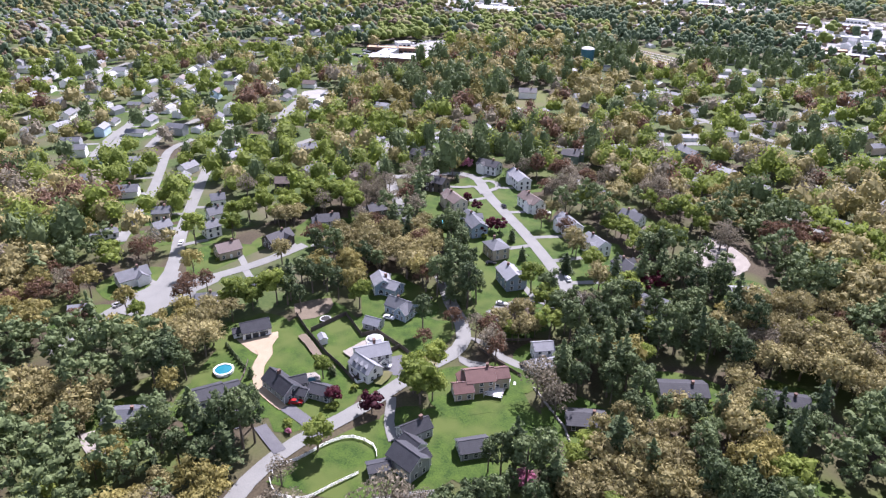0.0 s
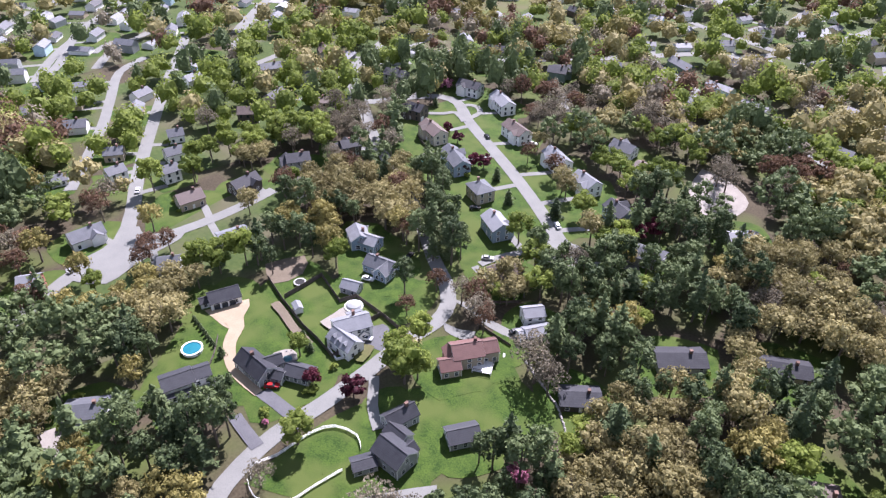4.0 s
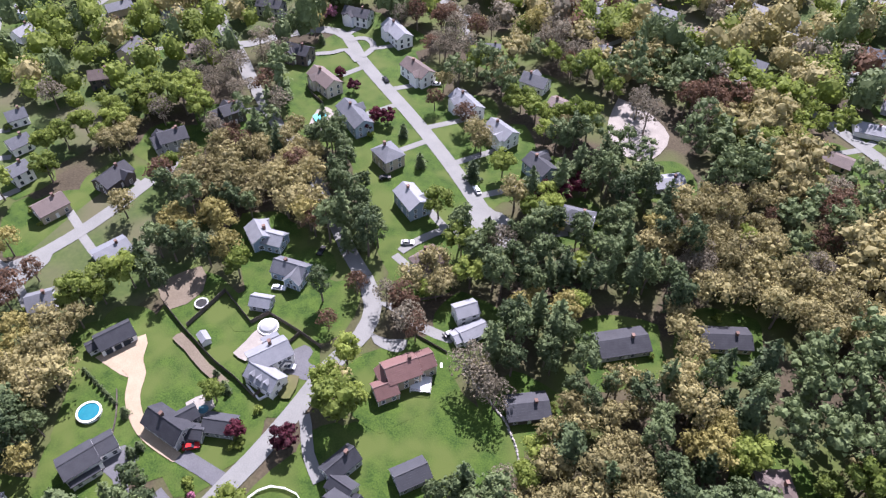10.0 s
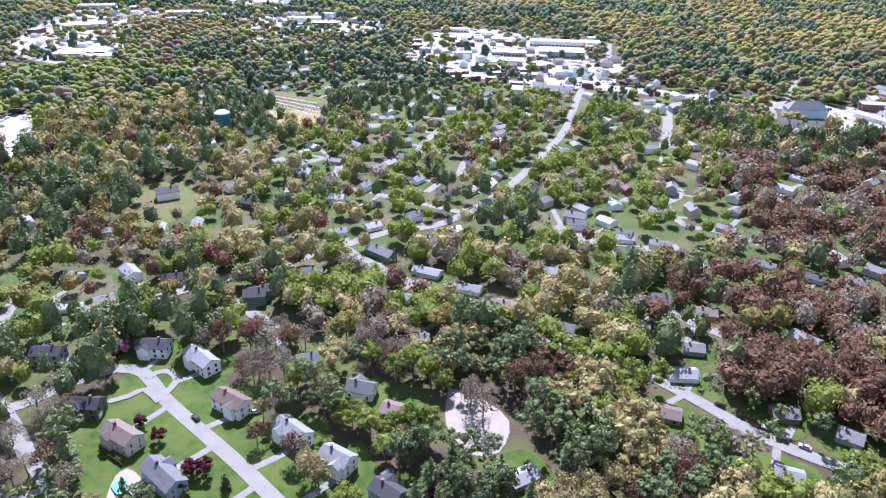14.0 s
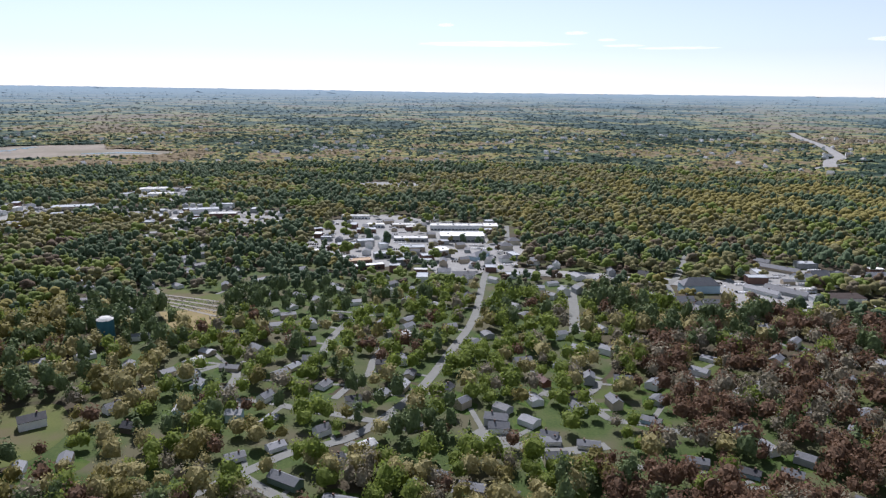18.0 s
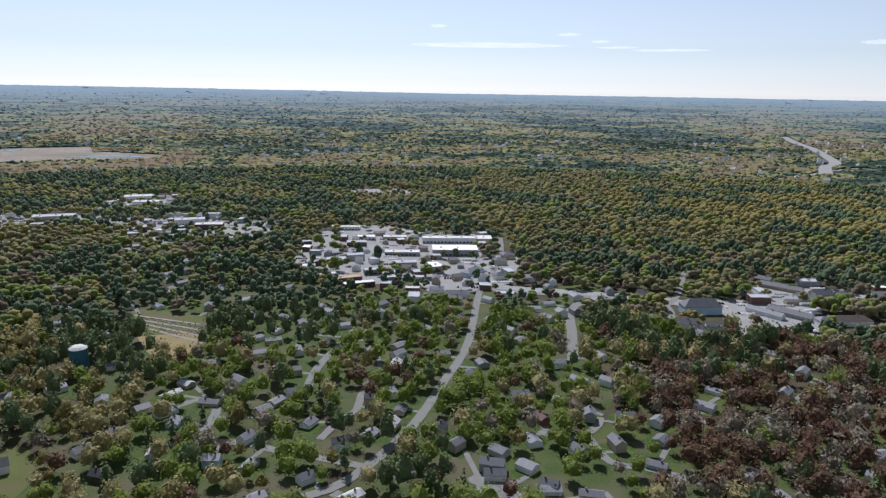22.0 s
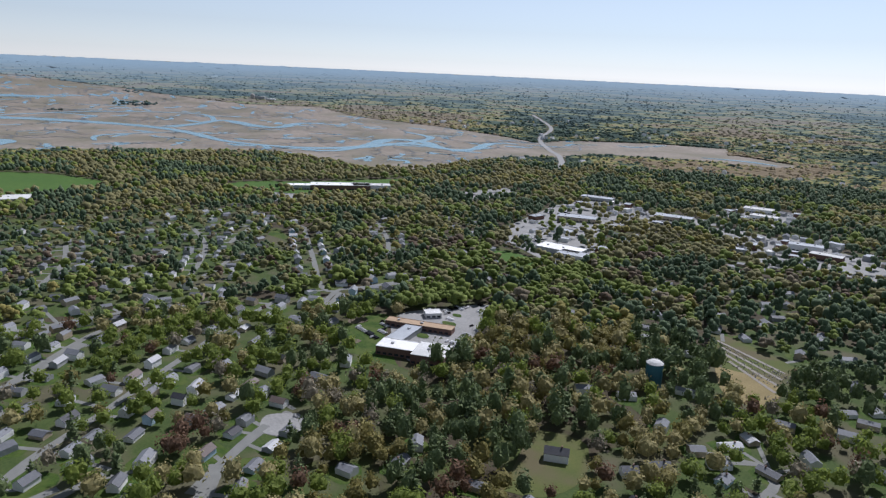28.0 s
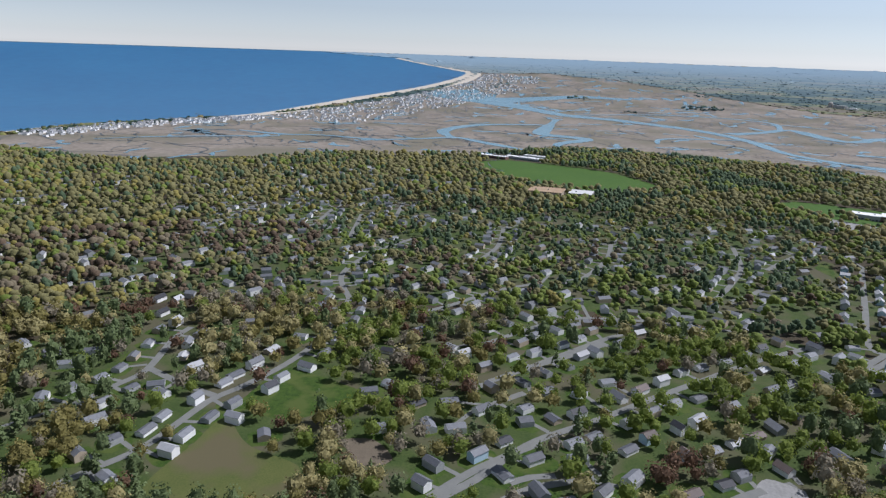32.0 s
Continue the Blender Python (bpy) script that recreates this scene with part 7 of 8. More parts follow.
KINDS = {
    "pine": ("pine_needles", lambda: pine_crown(9, 12, 0.46, wide=rng.uniform(3.9, 4.6), low=5.0, high=rng.uniform(15.5, 18.0)) if rng.random() < 0.72 else leafy_crown(17, 46, 0.36, wide=4.0, tall=7.4, base=8.0, jitter=0.45, core=0.6), (15.5, 0.26, 10, 2.4), "tall dark green white pine", "pine tree", "pine_tree"),
    "maple": ("spring_leaves", lambda: leafy_crown(16, 46, 0.36, wide=5.2, tall=4.8, jitter=0.45, hollow=0.35, core=0.75), (9.5, 0.25, 9, 4.0), "rounded broadleaf tree in fresh green leaf", "tree", "maple_tree"),
    "oak": ("tan_buds", lambda: leafy_crown(17, 50, 0.34, wide=5.8, tall=5.0, jitter=0.5, hollow=0.3, core=0.5), (11, 0.26, 14, 5.0), "oak with tan-green spring buds and bare limbs", "tree", "oak_tree"),
    "gold": ("golden_buds", lambda: leafy_crown(14, 50, 0.38, wide=5.2, tall=4.8, jitter=0.45, core=0.55), (10, 0.24, 10, 4.6), "broadleaf tree with golden-olive spring flowers", "tree", "flowering_tree"),
    "bare": ("bare_twigs", lambda: leafy_crown(14, 58, 0.27, wide=5.2, tall=5.2, jitter=0.9, core=0.26), (11.5, 0.24, 22, 5.4), "nearly bare grey-brown tree with fine twigs", "tree", "bare_tree"),
    "red": ("red_buds", lambda: leafy_crown(14, 54, 0.34, wide=5.0, tall=4.8, jitter=0.5, core=0.42), (11, 0.24, 14, 4.6), "maple with reddish-brown spring buds", "tree", "red_maple_tree"),
    "plum": ("crimson_leaves", lambda: leafy_crown(12, 34, 0.36, wide=3.0, tall=3.0, base=2.6, jitter=0.35), (4.5, 0.16, 7, 2.4), "small tree with dark crimson leaves", "tree", "plum_tree"),
    "cherry": ("pink_blossom", lambda: leafy_crown(12, 34, 0.34, wide=3.4, tall=2.4, base=2.0, jitter=0.35), (4.0, 0.16, 7, 2.4), "spreading ornamental tree in bright pink blossom", "tree", "cherry_tree"),
    "spruce": ("pine_needles", lambda: pine_crown(9, 12, 0.40, wide=2.3, low=0.6, high=6.5), (5.5, 0.14, 4, 0.8), "small conical dark evergreen on a lawn", "evergreen", "evergreen"),
    "shrub": ("spring_leaves", lambda: leafy_crown(5, 20, 0.28, wide=1.3, tall=1.0, base=0.6), (1.0, 0.06, 4, 0.7), "low clipped green shrub", "shrub", "shrub"),
}
TREES = {}
for key, (mat, crown, trunk, label, category, called) in KINDS.items():
    for v in range(4):
        ob = empty(called, Matrix(), label, category, called.replace("_", " ") + "s near the houses")
        for nm, me in (("trunk", trunk_mesh("trunk", *trunk)), ("crown", leaf_object("crown", crown(), mat))):
            new(nm, me).parent = ob
        TREES[key, v] = ob
PLACED = {}
SPENT = set()


def plant(key, x, y, size=1.0, stretch=1.0):
    v = int(rng.integers(4))
    m = pose(x, y, float(surf(x, y)), 0, 0, rng.uniform(0, 360))
    ob = TREES[key, v]
    if (key, v) in SPENT:
        ob = copy_thing(ob, m)
    else:
        ob.matrix_world = m
        SPENT.add((key, v))
    ob.scale = (size, size, size * stretch)
    PLACED[key] = PLACED.get(key, 0) + 1
    return ob


# trees that stand out one by one
plant("maple", -45, 7, 1.35)
for x, y, s in ((-53, -6.5, 1.3),):
    plant("plum", x, y, s)
for x, y in ((-183, 184), (-178, 188), (-175, 192)):
    plant("cherry", x, y, 1.1)
for x, y in ((-33, 110), (-29, 116), (-25, 121), (-20, 127)):
    plant("plum", x, y, 1.5)
for x, y, s in ((-79, 112, 1.0), (-94, 125, 0.95), (-58, 115, 1.4), (-39, 89, 1.6), (-164, 168, 0.8), (-74, 65, 1.1)):
    plant("spruce", x, y, s)
for x, y, s in ((-104, 129, 1.2), (-109, 128, 1.1), (-129, 142, 1.0), (-109, 121, 1.1), (-140, 148, 0.9)):
    plant("plum", x, y, s)
for k in range(9):
    plant("spruce", -118 + 2.0 * k, -15.9 - 0.45 * k, 0.34)
for x, y, s in ((-97, -20.6, 0.6), (-86.5, -28.6, 0.7), (-86, -26.2, 0.6), (-83.5, 1.2, 0.5), (-79, -0.6, 0.55), (-77, -1.4, 0.5)):
    plant("spruce", x, y, s)
for x, y in ((-66.5, -28.4), (-68.2, -27.2), (-64.6, -14), (-63.4, -12.4), (-66, -2)):
    plant("shrub", x, y, 1.1)
plant("cherry", -65.0, -29.6, 0.34)
plant("plum", -66.2, -10.6, 0.95)
for x, y, k, s in ((-59, 90, "maple", 1.1), (-75, 142, "red", 1.0), (-92, 147, "red", 0.8), (-49, 122, "maple", 1.0), (-73, 39, "pine", 1.0), (-65, 47, "red", 0.8), (-65, 31, "red", 0.7), (-53, 23, "maple", 0.95), (-51, 12, "maple", 1.1), (-66, 134, "oak", 1.0), (-62, 130, "oak", 0.9),
                   (-48, 66, "oak", 1.0), (-44, 56, "maple", 0.7), (-54, 47, "bare", 0.9), (-19, 35, "bare", 1.2), (-15, 32, "bare", 1.1), (-9, 30, "bare", 1.0), (-78, -5, "maple", 0.8), (-10, 174, "bare", 1.3), (-16, 182, "bare", 1.2)):
    plant(k, x, y, s)
for _ in range(70):
    hx, hy, reach = HOMES[int(rng.integers(0, 60))]
    a = rng.uniform(0, 6.28)
    x, y = hx + math.cos(a) * (reach + 1.6), hy + math.sin(a) * (reach + 1.6)
    if all(np.min(np.hypot(rc[:, 0] - x, rc[:, 1] - y) - rw) > 1.5 for rc, rw in ROADS):
        plant("shrub", x, y, rng.uniform(0.8, 1.4))

# where woods may stand: a raster of the plan
X0, Y0, CELL = -1920.0, -1620.0, 3.0
gx, gy = np.meshgrid(np.arange(X0, 1330, CELL), np.arange(Y0, 1930, CELL), indexing="ij")
free = np.ones(gx.shape, bool)
for p in OPEN:
    free &= ~inside(gx, gy, p)
for c, w in ROADS:
    for (x, y), hw in zip(c, w):
        i, j, k = int((x - X0) / CELL), int((y - Y0) / CELL), int(hw / CELL) + 3
        if 0 <= i < gx.shape[0] and 0 <= j < gx.shape[1]:
            s = (slice(max(0, i - k), i + k + 1), slice(max(0, j - k), j + k + 1))
            free[s] &= np.hypot(gx[s] - x, gy[s] - y) > hw + (2.5 if math.hypot(x, y) < 240 else 3.5)
r_home = random.Random(3)
for x, y, r in HOMES:
    if math.hypot(x, y) > 230:
        d = math.hypot(x - 10, y - 30)
        x, y = x - (x - 10) / d * 5.0, y - (y - 30) / d * 5.0
        r += 0.5
    i, j, k = int((x - X0) / CELL), int((y - Y0) / CELL), int((r + 9) / CELL) + 1
    s = (slice(max(0, i - k), i + k + 1), slice(max(0, j - k), j + k + 1))
    free[s] &= np.hypot(gx[s] - x, gy[s] - y) > r + (3.5 if r_home.random() < 0.4 else 7.5)


def broad_noise(x, y, scale, seed):
    return np.array([noise.noise((a / scale, b / scale, seed)) for a, b in zip(x, y)])


def zone(x, y, boxes):
    out = np.zeros(len(x), bool)
    for x0, y0, x1, y1 in boxes:
        out |= (x > x0) & (x < x1) & (y > y0) & (y < y1)
    return out


def spread(x0, x1, y0, y1, step):
    x, y = np.meshgrid(np.arange(x0, x1, step), np.arange(y0, y1, step), indexing="ij")
    return (x + rng.uniform(-0.42, 0.42, x.shape) * step).ravel(), (y + rng.uniform(-0.42, 0.42, y.shape) * step).ravel()


(ux, uy), (ax, ay), (bx, by) = spread(-400, 400, -400, 400, 6.6), spread(-1250, 980, -1000, 1300, 10.4), spread(-1900, 1300, -1600, 1900, 11.8)
far_b = (np.hypot(bx, by) >= 1000) & (np.hypot(bx, by) < 1850)
near_u = np.hypot(ux, uy) < 330
near_a = (np.hypot(ax, ay) < 1000) & (np.hypot(ax, ay) >= 330)
px, py = np.r_[ux[near_u], ax[near_a], bx[far_b]], np.r_[uy[near_u], ay[near_a], by[far_b]]
turn_ = np.degrees(np.arctan2(-px, py + 60))
r_ = np.hypot(px, py)
in_view = ((turn_ > -46) & (turn_ < 132)) | (r_ < 170)
in_view &= ~inside(px, py, MARSH) & ~inside(px, py, SEA) & ~inside(px, py, MARSH_WEST)
paved = np.zeros(len(px), bool)
for ob in scene.objects:
    if ob.name.startswith("pavement_town"):
        paved |= inside(px, py, np.array([v.co[:2] for v in ob.data.vertices]))
near_home = np.zeros(len(px), bool)
for x, y, r in HOMES:
    near_home |= np.hypot(px - x, py - y) < r + 3.5
on_road = np.zeros(len(px), bool)
for c, w in ROADS:
    for (x, y), hw in zip(c, w):
        on_road |= np.hypot(px - x, py - y) < hw + 3.5
lone = ~near_home & ~on_road & (np.hypot(px, py) > 230) & (rng.random(len(px)) < 0.46)
for p in OPEN:
    lone &= ~inside(px, py, p)
seen = in_view & (lone | free[((px - X0) / CELL).astype(int), ((py - Y0) / CELL).astype(int)] | (paved & ~near_home & (rng.random(len(px)) < np.where(px < -300, 0.34, 0.22))))
px, py, r_ = px[seen], py[seen], r_[seen]
# streets with gardens are thinner than the woods
garden = zone(px, py, [(-1100, -320, -640, 520), (-640, -300, -330, 380), (-330, 100, -190, 260), (-300, 420, 130, 720), (-60, 240, 130, 560), (-260, 195, -60, 420)])
street = zone(px, py, [(-350, 10, -195, 170), (-215, -40, -140, 60)])
keep = rng.random(len(px)) < np.where(street, 0.5, np.where(garden, np.where(r_ < 400, 0.70, 0.80), 0.98))
px, py, r_ = px[keep], py[keep], r_[keep]
tended = (garden | street)[keep]
n1, n2, n3 = broad_noise(px, py, 55, 1.3), broad_noise(px, py, 34, 9.1), rng.random(len(px))
n4 = broad_noise(px, py, 26, 4.7) + 0.12 * rng.normal(0, 1, len(px))
pine_zone = zone(px, py, [(-20, 60, 30, 140), (-45, 100, 0, 160), (-150, -75, -95, -40), (-110, 30, -60, 110), (-30, 20, 60, 90), (-400, 290, -290, 430), (-240, 560, -90, 760), (-330, 480, -200, 560), (-400, 560, -250, 700)])
red_zone = zone(px, py, [(130, 180, 460, 560), (-1250, -1000, -560, -130), (60, 230, 140, 330)])
gold_zone = zone(px, py, [(-420, 430, -320, 560), (-200, -80, -140, 20), (-640, -530, -420, -200), (-560, -330, -330, -40), (-350, 210, -210, 330), (300, 1050, 900, 1500)])
green_zone = zone(px, py, [(-20, 380, 120, 720), (-760, -60, -420, 380), (-260, 420, -20, 720), (-640, 380, -420, 700), (-340, 20, -190, 260)])
far_n = broad_noise(px, py, 150, 3.3) + 0.45 * broad_noise(px, py, 600, 5.5)
pine_v = n1 + 0.3 * (n3 - 0.5) + 0.38 * pine_zone - 0.2 * red_zone - 0.16 * green_zone - 0.12 * gold_zone + np.where(r_ > 1000, 0.02 - 1.0 * far_n, 0)
warm_v = n2 + 0.35 * (rng.random(len(px)) - 0.5) + 0.08 + 0.4 * (red_zone | gold_zone) - 0.34 * green_zone + np.where(r_ > 1000, 0.95 * far_n + 0.02, 0)
sort = np.where(pine_v > 0.17, 0, np.where(warm_v > 0, 2, 1))
tone = np.clip(0.5 + n4 * 1.1, 0, 1)
names_ = np.where(sort == 0, "pine", np.where(sort == 1, "maple", np.where(red_zone & (tone < 0.56), "red", np.where(gold_zone & (tone < 0.72), "gold", np.where(tone < 0.56, "oak", np.where(tone < 0.66, "gold", np.where(tone < 0.86, "bare", "red")))))))
# single trees of other kinds among the rest
other = rng.random(len(px)) < np.where(r_ < 230, 0.10, np.where(garden[keep], 0.24, np.where(r_ > 900, 0.05, 0.12)))
names_ = np.where(other, rng.choice(["maple", "oak", "gold", "bare", "red", "pine"], len(px), p=[0.34, 0.2, 0.13, 0.1, 0.11, 0.12]), names_)
for poly, kinds, share in (
        ([(-893, -39), (-519, -5), (-382, 32), (-480, 97), (-751, 70)], ["oak", "gold", "bare", "red"], 0.6),
        ([(-700, -560), (-1200, -500), (-1150, -250), (-586, -230), (-480, -300)], ["oak", "gold", "red", "bare"], 0.6),
        ([(-850, -650), (-1550, -650), (-1650, 150), (-1250, 150), (-950, -100)], ["oak", "bare", "red", "oak"], 0.7),
        ([(-458, 519), (-254, 567), (-168, 343), (-282, 319)], ["oak", "oak", "gold", "pine"], 0.5),
        ([(-772, -490), (-840, -105), (-461, -86), (-440, -257)], ["oak", "gold", "bare", "oak"], 0.5),
        ([(-423, 541), (-361, 604), (-300, 492), (-356, 486)], ["gold"], 0.85),
        ([(-601, -371), (-615, -271), (-499, -218), (-490, -292)], ["gold", "oak"], 0.85),
        ([(-483, -261), (-592, -227), (-505, -180), (-433, -181), (-374, -211), (-440, -257)], ["pine"], 0.75),
        ([(-254, 801), (-163, 825), (-117, 599), (-161, 575)], ["pine"], 0.75),
        ([(-405, 790), (-236, 834), (-213, 676), (-329, 666)], ["pine", "pine", "maple"], 0.75),
        ([(-355, 605), (-295, 620), (-231, 497), (-278, 498)], ["pine"], 0.75),
        ([(150, 190), (460, 180), (460, 560), (150, 540), (110, 330)], ["red", "red", "red", "bare"], 0.6),
        ([(57, 570), (155, 573), (150, 471), (80, 420), (43, 411)], ["oak", "maple", "bare"], 0.7),
        ([(160, 573), (280, 582), (246, 505), (191, 496), (145, 517)], ["pine", "pine", "oak"], 0.85),
        ([(-284, 571), (-249, 559), (-216, 479), (-241, 479)], ["pine"], 0.85),
        ([(-254, 708), (-138, 713), (-108, 550), (-201, 553)], ["pine"], 0.8)):
    inside_ = inside(px, py, np.array(poly, float)) & (rng.random(len(px)) < share)
    names_ = np.where(inside_, rng.choice(kinds, len(px)), names_)
far_off = r_ > 950                       # the far woods are greener and more golden
names_ = np.where(far_off & (names_ == "red"), "gold", np.where(far_off & (names_ == "bare"), "oak", names_))
greener = (r_ > 620) & (px < -150) & (py < 900) & (names_ == "gold") & (rng.random(len(px)) < 0.55)
names_ = np.where(greener, rng.choice(["maple", "oak", "pine"], len(px), p=[0.45, 0.3, 0.25]), names_)
GROVES = []


def grove(kind, x, y, reach):
    """A stand of one kind of tree."""
    GROVES.append((kind, x, y, reach))


grove("pine", -23, 85, 14)
grove("pine", -9, 79, 16)
grove("pine", 0, 96, 14)
grove("pine", 14, 85, 10)
grove("pine", -87, 80, 10)
grove("pine", -77, 65, 9)
grove("pine", -147, 97, 12)
grove("pine", -79, 46, 5)
grove("pine", -9, 218, 14)
grove("pine", 18, 168, 14)
grove("pine", 30, 155, 12)
grove("pine", 59, 140, 12)
grove("pine", 73, 163, 8)
grove("pine", 64, 73, 14)
grove("pine", 78, 74, 16)
grove("pine", 96, 83, 16)
grove("pine", 101, 62, 16)
grove("pine", -4, 51, 12)
grove("pine", 10, 48, 10)
grove("pine", 37, 62, 10)
grove("pine", 34, 45, 12)
grove("pine", -143, 47, 12)
grove("pine", -17, 140, 14)
grove("pine", -30, 148, 10)
grove("pine", -1, 126, 10)
grove("oak", -122, 78, 16)
grove("oak", -105, 75, 10)
grove("oak", -144, 60, 10)
grove("oak", 26, 134, 14)
grove("oak", 45, 121, 16)
grove("oak", 58, 108, 16)
grove("oak", 18, 106, 10)
grove("oak", 41, 98, 14)
grove("oak", 73, 122, 14)
grove("oak", 93, 108, 16)
grove("oak", 110, 133, 16)
grove("oak", 35, 83, 8)
grove("oak", -19, 35, 10)
grove("oak", 24, 41, 12)
grove("oak", 38, 237, 10)
grove("oak", -23, 214, 12)
grove("bare", -108, 224, 14)
grove("bare", -55, 215, 12)
grove("bare", -104, 186, 10)
grove("bare", 23, 71, 10)
grove("bare", 46, 94, 10)
grove("bare", 62, 119, 8)
grove("bare", -181, 118, 12)
grove("bare", -193, 114, 10)
grove("bare", -175, 148, 8)
grove("bare", -16, 25, 8)
grove("bare", 29, 105, 10)
grove("bare", 2, 69, 6)
grove("gold", -7, 65, 10)
grove("gold", -136, 38, 8)
grove("gold", -114, 44, 8)
grove("gold", -97, 68, 6)
grove("gold", 45, 41, 8)
grove("red", 105, 261, 18)
grove("red", 121, 229, 18)
grove("red", 93, 221, 14)
grove("red", 123, 288, 16)
grove("red", 104, 305, 16)
grove("red", 76, 284, 12)
grove("maple", -81, 256, 10)
grove("maple", 54, 46, 8)
grove("maple", -250, 199, 14)
grove("maple", -223, 195, 10)
grove("maple", -164, 76, 8)
grove("pine", -145, -52, 14)
grove("pine", -125, -44, 14)
grove("pine", -79, -48, 16)
grove("pine", -78, -63, 16)
grove("pine", -63, -50, 12)
grove("pine", -99, -81, 16)
grove("pine", -80, -81, 14)
grove("pine", 2, -8, 14)
grove("pine", -10, -9, 10)
grove("pine", -10, 41, 10)
grove("pine", -5, 58, 12)
grove("pine", 11, 46, 10)
grove("pine", 28, 53, 10)
grove("pine", 11, -7, 14)
grove("pine", 1, -18, 14)
grove("pine", 19, 25, 8)
grove("pine", 50, 31, 12)
grove("oak", -119, -71, 14)
grove("oak", -134, -71, 10)
grove("oak", -122, -25, 12)
grove("oak", -101, -23, 8)
grove("bare", -42, -55, 14)
grove("bare", -32, -46, 10)
grove("gold", -56, -60, 12)
grove("oak", 21, 4, 14)
grove("oak", 27, 21, 14)
grove("oak", 11, 34, 10)
grove("oak", 37, 11, 14)
grove("oak", 34, 62, 12)
grove("oak", 35, 49, 12)
grove("oak", 34, 115, 14)
grove("oak", 51, 105, 14)
grove("bare", -24, -34, 8)
grove("bare", -14, -29, 10)
grove("gold", -150, -34, 12)
grove("gold", -88, -76, 10)
grove("gold", -140, -21, 8)
grove("gold", -168, -52, 8)
grove("gold", -72, -77, 8)
grove("gold", 50, 42, 10)
best = np.full(len(px), 1.15)
for kind, x, y, reach in GROVES:
    d = np.hypot(px - x, py - y) / reach
    take = (d < best) & (rng.random(len(px)) < 0.85)
    names_ = np.where(take, kind, names_)
    best = np.where(d < best, d, best)
order = np.argsort(np.hypot(px + 50, py - 40))
room = {"pine": 210, "maple": 180, "oak": 215, "gold": 105, "bare": 120, "red": 70}
left = []
for i in order:
    k = names_[i]
    if room[k] > 0 and math.hypot(px[i] + 50, py[i] - 40) < 210:
        room[k] -= 1
        plant(str(k), px[i], py[i], rng.uniform(0.72, 1.22), rng.uniform(0.85, 1.15))
    else:
        left.append(i)
left = np.array(left)
# the rest of the woods, each tree a crown of clumps, joined by kind


def template(k, lumps, per, size):
    if k == "pine" and rng.random() < 0.3:
        return pine_crown(lumps - 1, max(3, per // 3), size * 1.05, wide=3.9, low=4.0, high=16.0)
    if per < 18:                                # farther off: full rounded crowns
        wide, tall, ragged = {"pine": (3.9, 7.6, 0.16), "maple": (4.8, 5.6, 0.1), "oak": (4.9, 5.8, 0.14), "gold": (4.6, 5.4, 0.12), "bare": (4.5, 5.8, 0.18), "red": (4.6, 5.4, 0.16)}[k]
        return round_crown(int(lumps * per * 1.15), size * 0.92, wide, tall, 7.6 if k == "pine" else 6.2, ragged=ragged, core=0.7 if k in ("bare", "red") else 0.82)
    if k == "pine":
        return leafy_crown(lumps + 1, per, size * 0.8, wide=4.2, tall=7.0, base=8.2, jitter=0.4, core=0.62)
    wide, tall, core = {"maple": (5.2, 4.8, 0.9), "oak": (5.8, 5.2, 0.82), "gold": (5.2, 4.8, 0.88), "bare": (5.0, 5.2, 0.66), "red": (5.0, 4.8, 0.8)}[k]
    return leafy_crown(lumps, per, size, wide=wide, tall=tall, jitter=0.4, core=core * 0.75)


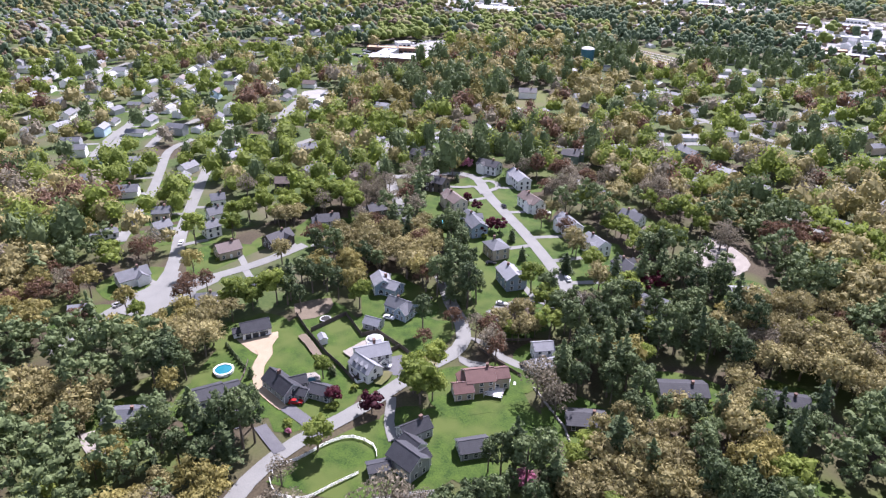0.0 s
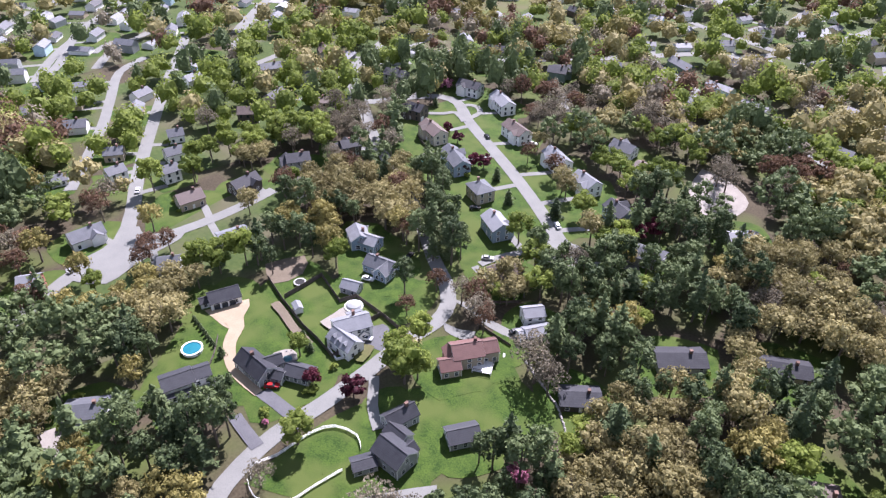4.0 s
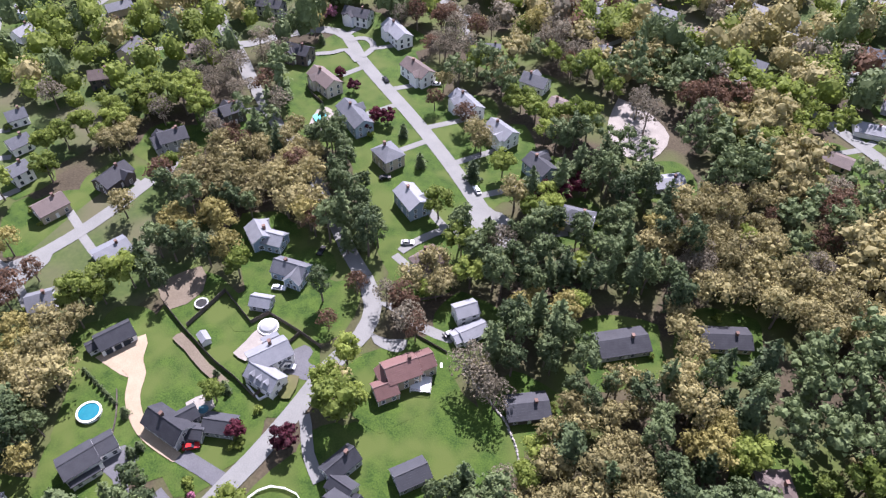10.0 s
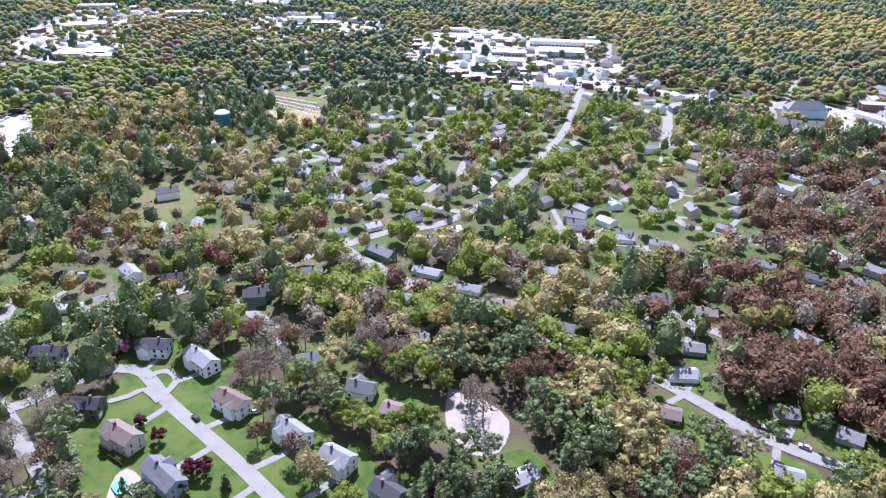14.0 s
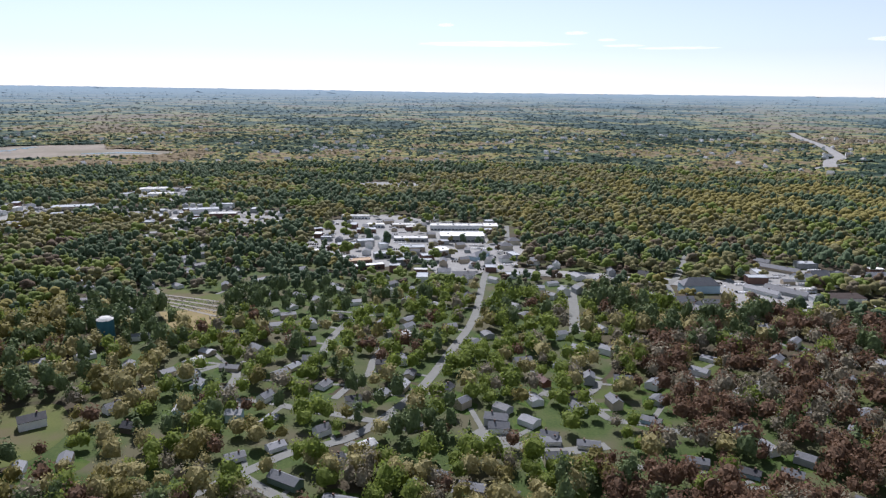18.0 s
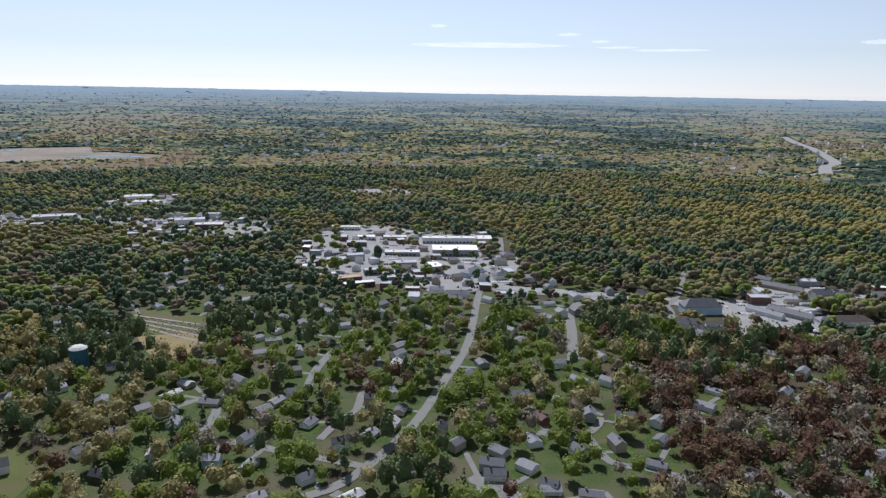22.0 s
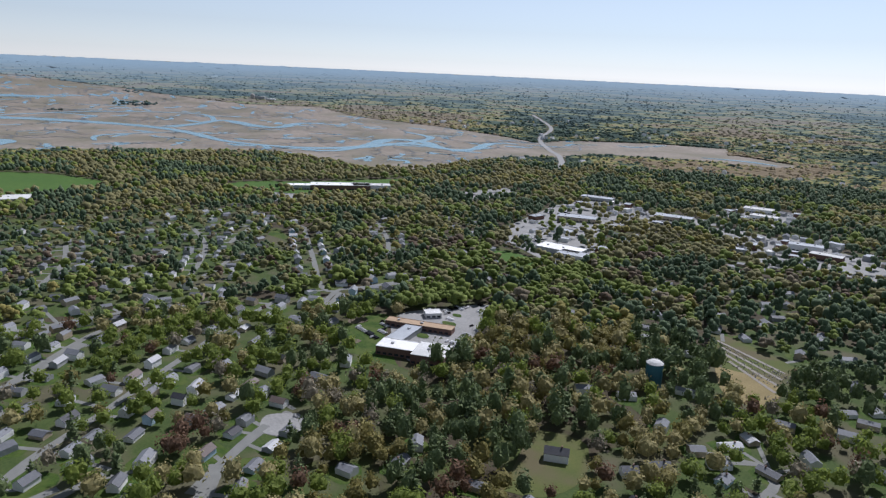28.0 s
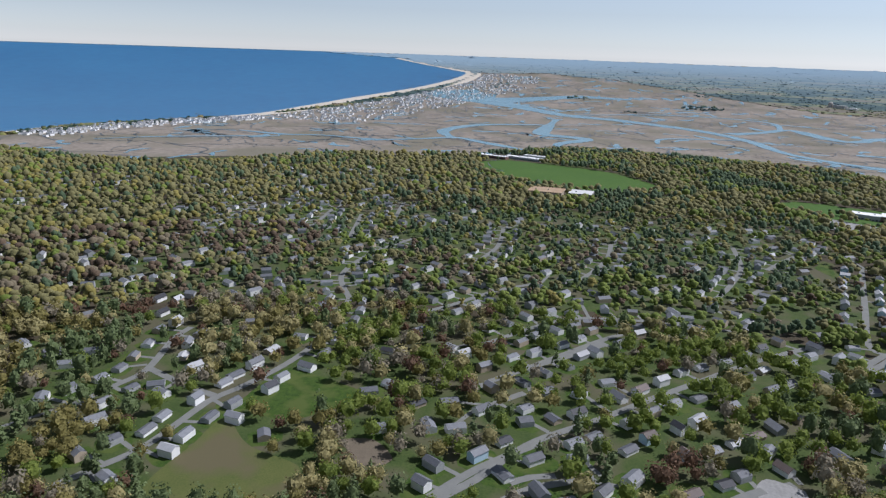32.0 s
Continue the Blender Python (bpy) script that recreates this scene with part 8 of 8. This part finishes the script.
WOODS = {"pine": "dark green pine woods", "maple": "fresh green broadleaf woods", "oak": "tan-green budding oak woods", "gold": "golden-olive flowering trees in the woods", "bare": "grey-brown nearly bare trees in the woods", "red": "reddish-brown budding maples in the woods"}
for k in room:
    out = []
    for near, far, lumps, per, size in ((0, 230, 7, 20, 0.6), (230, 340, 6, 16, 0.75), (340, 480, 6, 13, 0.85), (480, 660, 5, 10, 1.05)):
        mine = left[(names_[left] == k) & (r_[left] >= near) & (r_[left] < far)]
        for v in range(6):
            some = mine[v::6]
            a, s, h = rng.uniform(0, 6.28, len(some)), rng.uniform(0.72, 1.36, len(some)), rng.uniform(0.85, 1.15, len(some))
            q = template(k, lumps, per, size)[None] * (s * np.where(tended[some], 0.9, 1.0) * (1.08 if near >= 230 else 1.0))[:, None, None, None] * np.stack([np.ones_like(h), np.ones_like(h), h], -1)[:, None, None, :]
            c, sn = np.cos(a)[:, None, None], np.sin(a)[:, None, None]
            w = np.stack([q[..., 0] * c - q[..., 1] * sn + px[some][:, None, None], q[..., 0] * sn + q[..., 1] * c + py[some][:, None, None], q[..., 2]], -1)
            out.append(w.reshape(-1, 3, 3))
    tagged(new("woods_" + k, leaf_object("woods", np.concatenate(out), KINDS[k][0])), WOODS[k], "woods", kind="stuff")
    # farther crowns: several lumps to a tree, tied together low down
    for near, far, lumps in ((660, 860, 4), (860, 1150, 2), (1150, 1900, 1)):
        verts, faces, start = [], [], 0
        mine = left[(names_[left] == k) & (r_[left] >= near) & (r_[left] < far)]
        bv, bf = DOME
        n = len(mine)
        size = (3.8 + 4.8 * rng.random(n) ** 1.5) * np.where(tended[mine], 0.82, 1.0) * (0.82 if k == "pine" else 1.0) * (0.86 if near >= 1150 else 0.94)
        tall = size * rng.uniform(0.8, 1.1, n) * (1.6 if k == "pine" else 1.0)
        foot = size * 0.55 + rng.uniform(2.6, 5.0, n) * (1.3 if k == "pine" else 1.0)
        swing = rng.uniform(0, 6.28, n)
        for d in range(lumps):
            u = (d + 0.5) / lumps if lumps > 1 else 1.0
            up = 1.05 * u - 0.25 + rng.uniform(-0.12, 0.12, n)
            out_ = np.sqrt(np.clip(1 - np.abs(up) ** 1.6, 0, 1)) * (0.56 if lumps > 1 else 0.0) * rng.uniform(0.7, 1.15, n)
            a = swing + d * 2.4 + rng.uniform(-0.5, 0.5, n)
            mine_r = size * (rng.uniform(0.46, 0.66, n) * (1.12 if lumps > 3 else 1.3) if lumps > 1 else 1.0)
            ca, sa = np.cos(a * 3.7)[:, None], np.sin(a * 3.7)[:, None]
            q = bv[None] * rng.uniform(0.72, 1.25, (n, len(bv), 1))
            x = (q[..., 0] * ca - q[..., 1] * sa) * mine_r[:, None] + (px[mine] + np.cos(a) * out_ * size)[:, None]
            y = (q[..., 0] * sa + q[..., 1] * ca) * mine_r[:, None] + (py[mine] + np.sin(a) * out_ * size)[:, None]
            z = q[..., 2] * (mine_r * tall / size)[:, None] * (0.85 if lumps > 1 else 1.0) + (foot + (up if lumps > 1 else 0.0) * tall)[:, None]
            verts.append(np.stack([x, y, z], -1).reshape(-1, 3))
            first = start + np.arange(n) * len(bv)
            faces.append((bf[None] + (np.arange(n) * len(bv))[:, None, None]).reshape(-1, 3) + start)
            if d:
                faces.append(np.stack([first, first - n * len(bv), first + 1], -1))
            start += n * len(bv)
        if n:
            tagged(crowns_object("woods_crowns_" + k, np.concatenate(verts), np.concatenate(faces), k + "_crowns"), "distant " + WOODS[k], "woods", kind="stuff")

# the far canopy: uneven tree tops out to the hills
wood = ~in_sea & ~in_marsh
for p in OPEN:
    wood &= ~inside(cx, cy, p)
for c, w in ROADS:
    if np.hypot(*c[0]) > 900:
        for (x, y), hw in zip(c, w):
            wood &= np.hypot(cx - x, cy - y) > hw + 8
wood &= np.hypot(cx, cy) > 1800
height = np.where(fr2.ravel() < 2700, rng.uniform(0.6, 5, fx.size), rng.uniform(0.2, 1.6, fx.size))
cr = np.hypot(cx, cy)
cr_mix = cr + rng.normal(0, 330, len(cr))
wobble_x, wobble_y = rng.normal(0, 0.0016, fx.size) * fr2.ravel(), rng.normal(0, 0.0016, fx.size) * fr2.ravel()
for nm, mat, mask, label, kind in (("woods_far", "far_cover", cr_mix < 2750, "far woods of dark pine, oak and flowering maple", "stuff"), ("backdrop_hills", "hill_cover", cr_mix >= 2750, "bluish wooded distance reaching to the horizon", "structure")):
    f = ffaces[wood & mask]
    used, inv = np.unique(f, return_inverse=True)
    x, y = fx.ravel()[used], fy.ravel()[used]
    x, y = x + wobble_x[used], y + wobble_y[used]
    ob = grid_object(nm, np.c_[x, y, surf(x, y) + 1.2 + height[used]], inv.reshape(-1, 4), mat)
    tagged(ob, label, "woods", kind=kind)

# tree tops that stand out of the far canopy
n = 42000
q_r, q_t = 1800 * np.exp(rng.uniform(0, 1, n) * math.log(4750 / 1800)), np.radians(rng.uniform(-46, 134, n))
qx, qy = -q_r * np.sin(q_t), q_r * np.cos(q_t)
islet = np.array([noise.noise((a / 260, b / 260, 2.2)) for a, b in zip(qx, qy)])
ok = (~inside(qx, qy, MARSH) | ((islet > 0.42) & (q_r > 3000))) & ~inside(qx, qy, SEA) & ~inside(qx, qy, MARSH_WEST)
for p in OPEN:
    ok &= ~inside(qx, qy, p)
for c, w in ROADS:
    if np.hypot(*c[0]) > 900:
        for (x, y), hw in zip(c, w):
            ok &= np.hypot(qx - x, qy - y) > hw + 14
qx, qy, q_r = qx[ok], qy[ok], q_r[ok]
q_mix = q_r + rng.normal(0, 330, len(q_r))
bv = ICO
top = ICO_FACES[ICO[ICO_FACES].mean(1)[:, 2] > -0.2]
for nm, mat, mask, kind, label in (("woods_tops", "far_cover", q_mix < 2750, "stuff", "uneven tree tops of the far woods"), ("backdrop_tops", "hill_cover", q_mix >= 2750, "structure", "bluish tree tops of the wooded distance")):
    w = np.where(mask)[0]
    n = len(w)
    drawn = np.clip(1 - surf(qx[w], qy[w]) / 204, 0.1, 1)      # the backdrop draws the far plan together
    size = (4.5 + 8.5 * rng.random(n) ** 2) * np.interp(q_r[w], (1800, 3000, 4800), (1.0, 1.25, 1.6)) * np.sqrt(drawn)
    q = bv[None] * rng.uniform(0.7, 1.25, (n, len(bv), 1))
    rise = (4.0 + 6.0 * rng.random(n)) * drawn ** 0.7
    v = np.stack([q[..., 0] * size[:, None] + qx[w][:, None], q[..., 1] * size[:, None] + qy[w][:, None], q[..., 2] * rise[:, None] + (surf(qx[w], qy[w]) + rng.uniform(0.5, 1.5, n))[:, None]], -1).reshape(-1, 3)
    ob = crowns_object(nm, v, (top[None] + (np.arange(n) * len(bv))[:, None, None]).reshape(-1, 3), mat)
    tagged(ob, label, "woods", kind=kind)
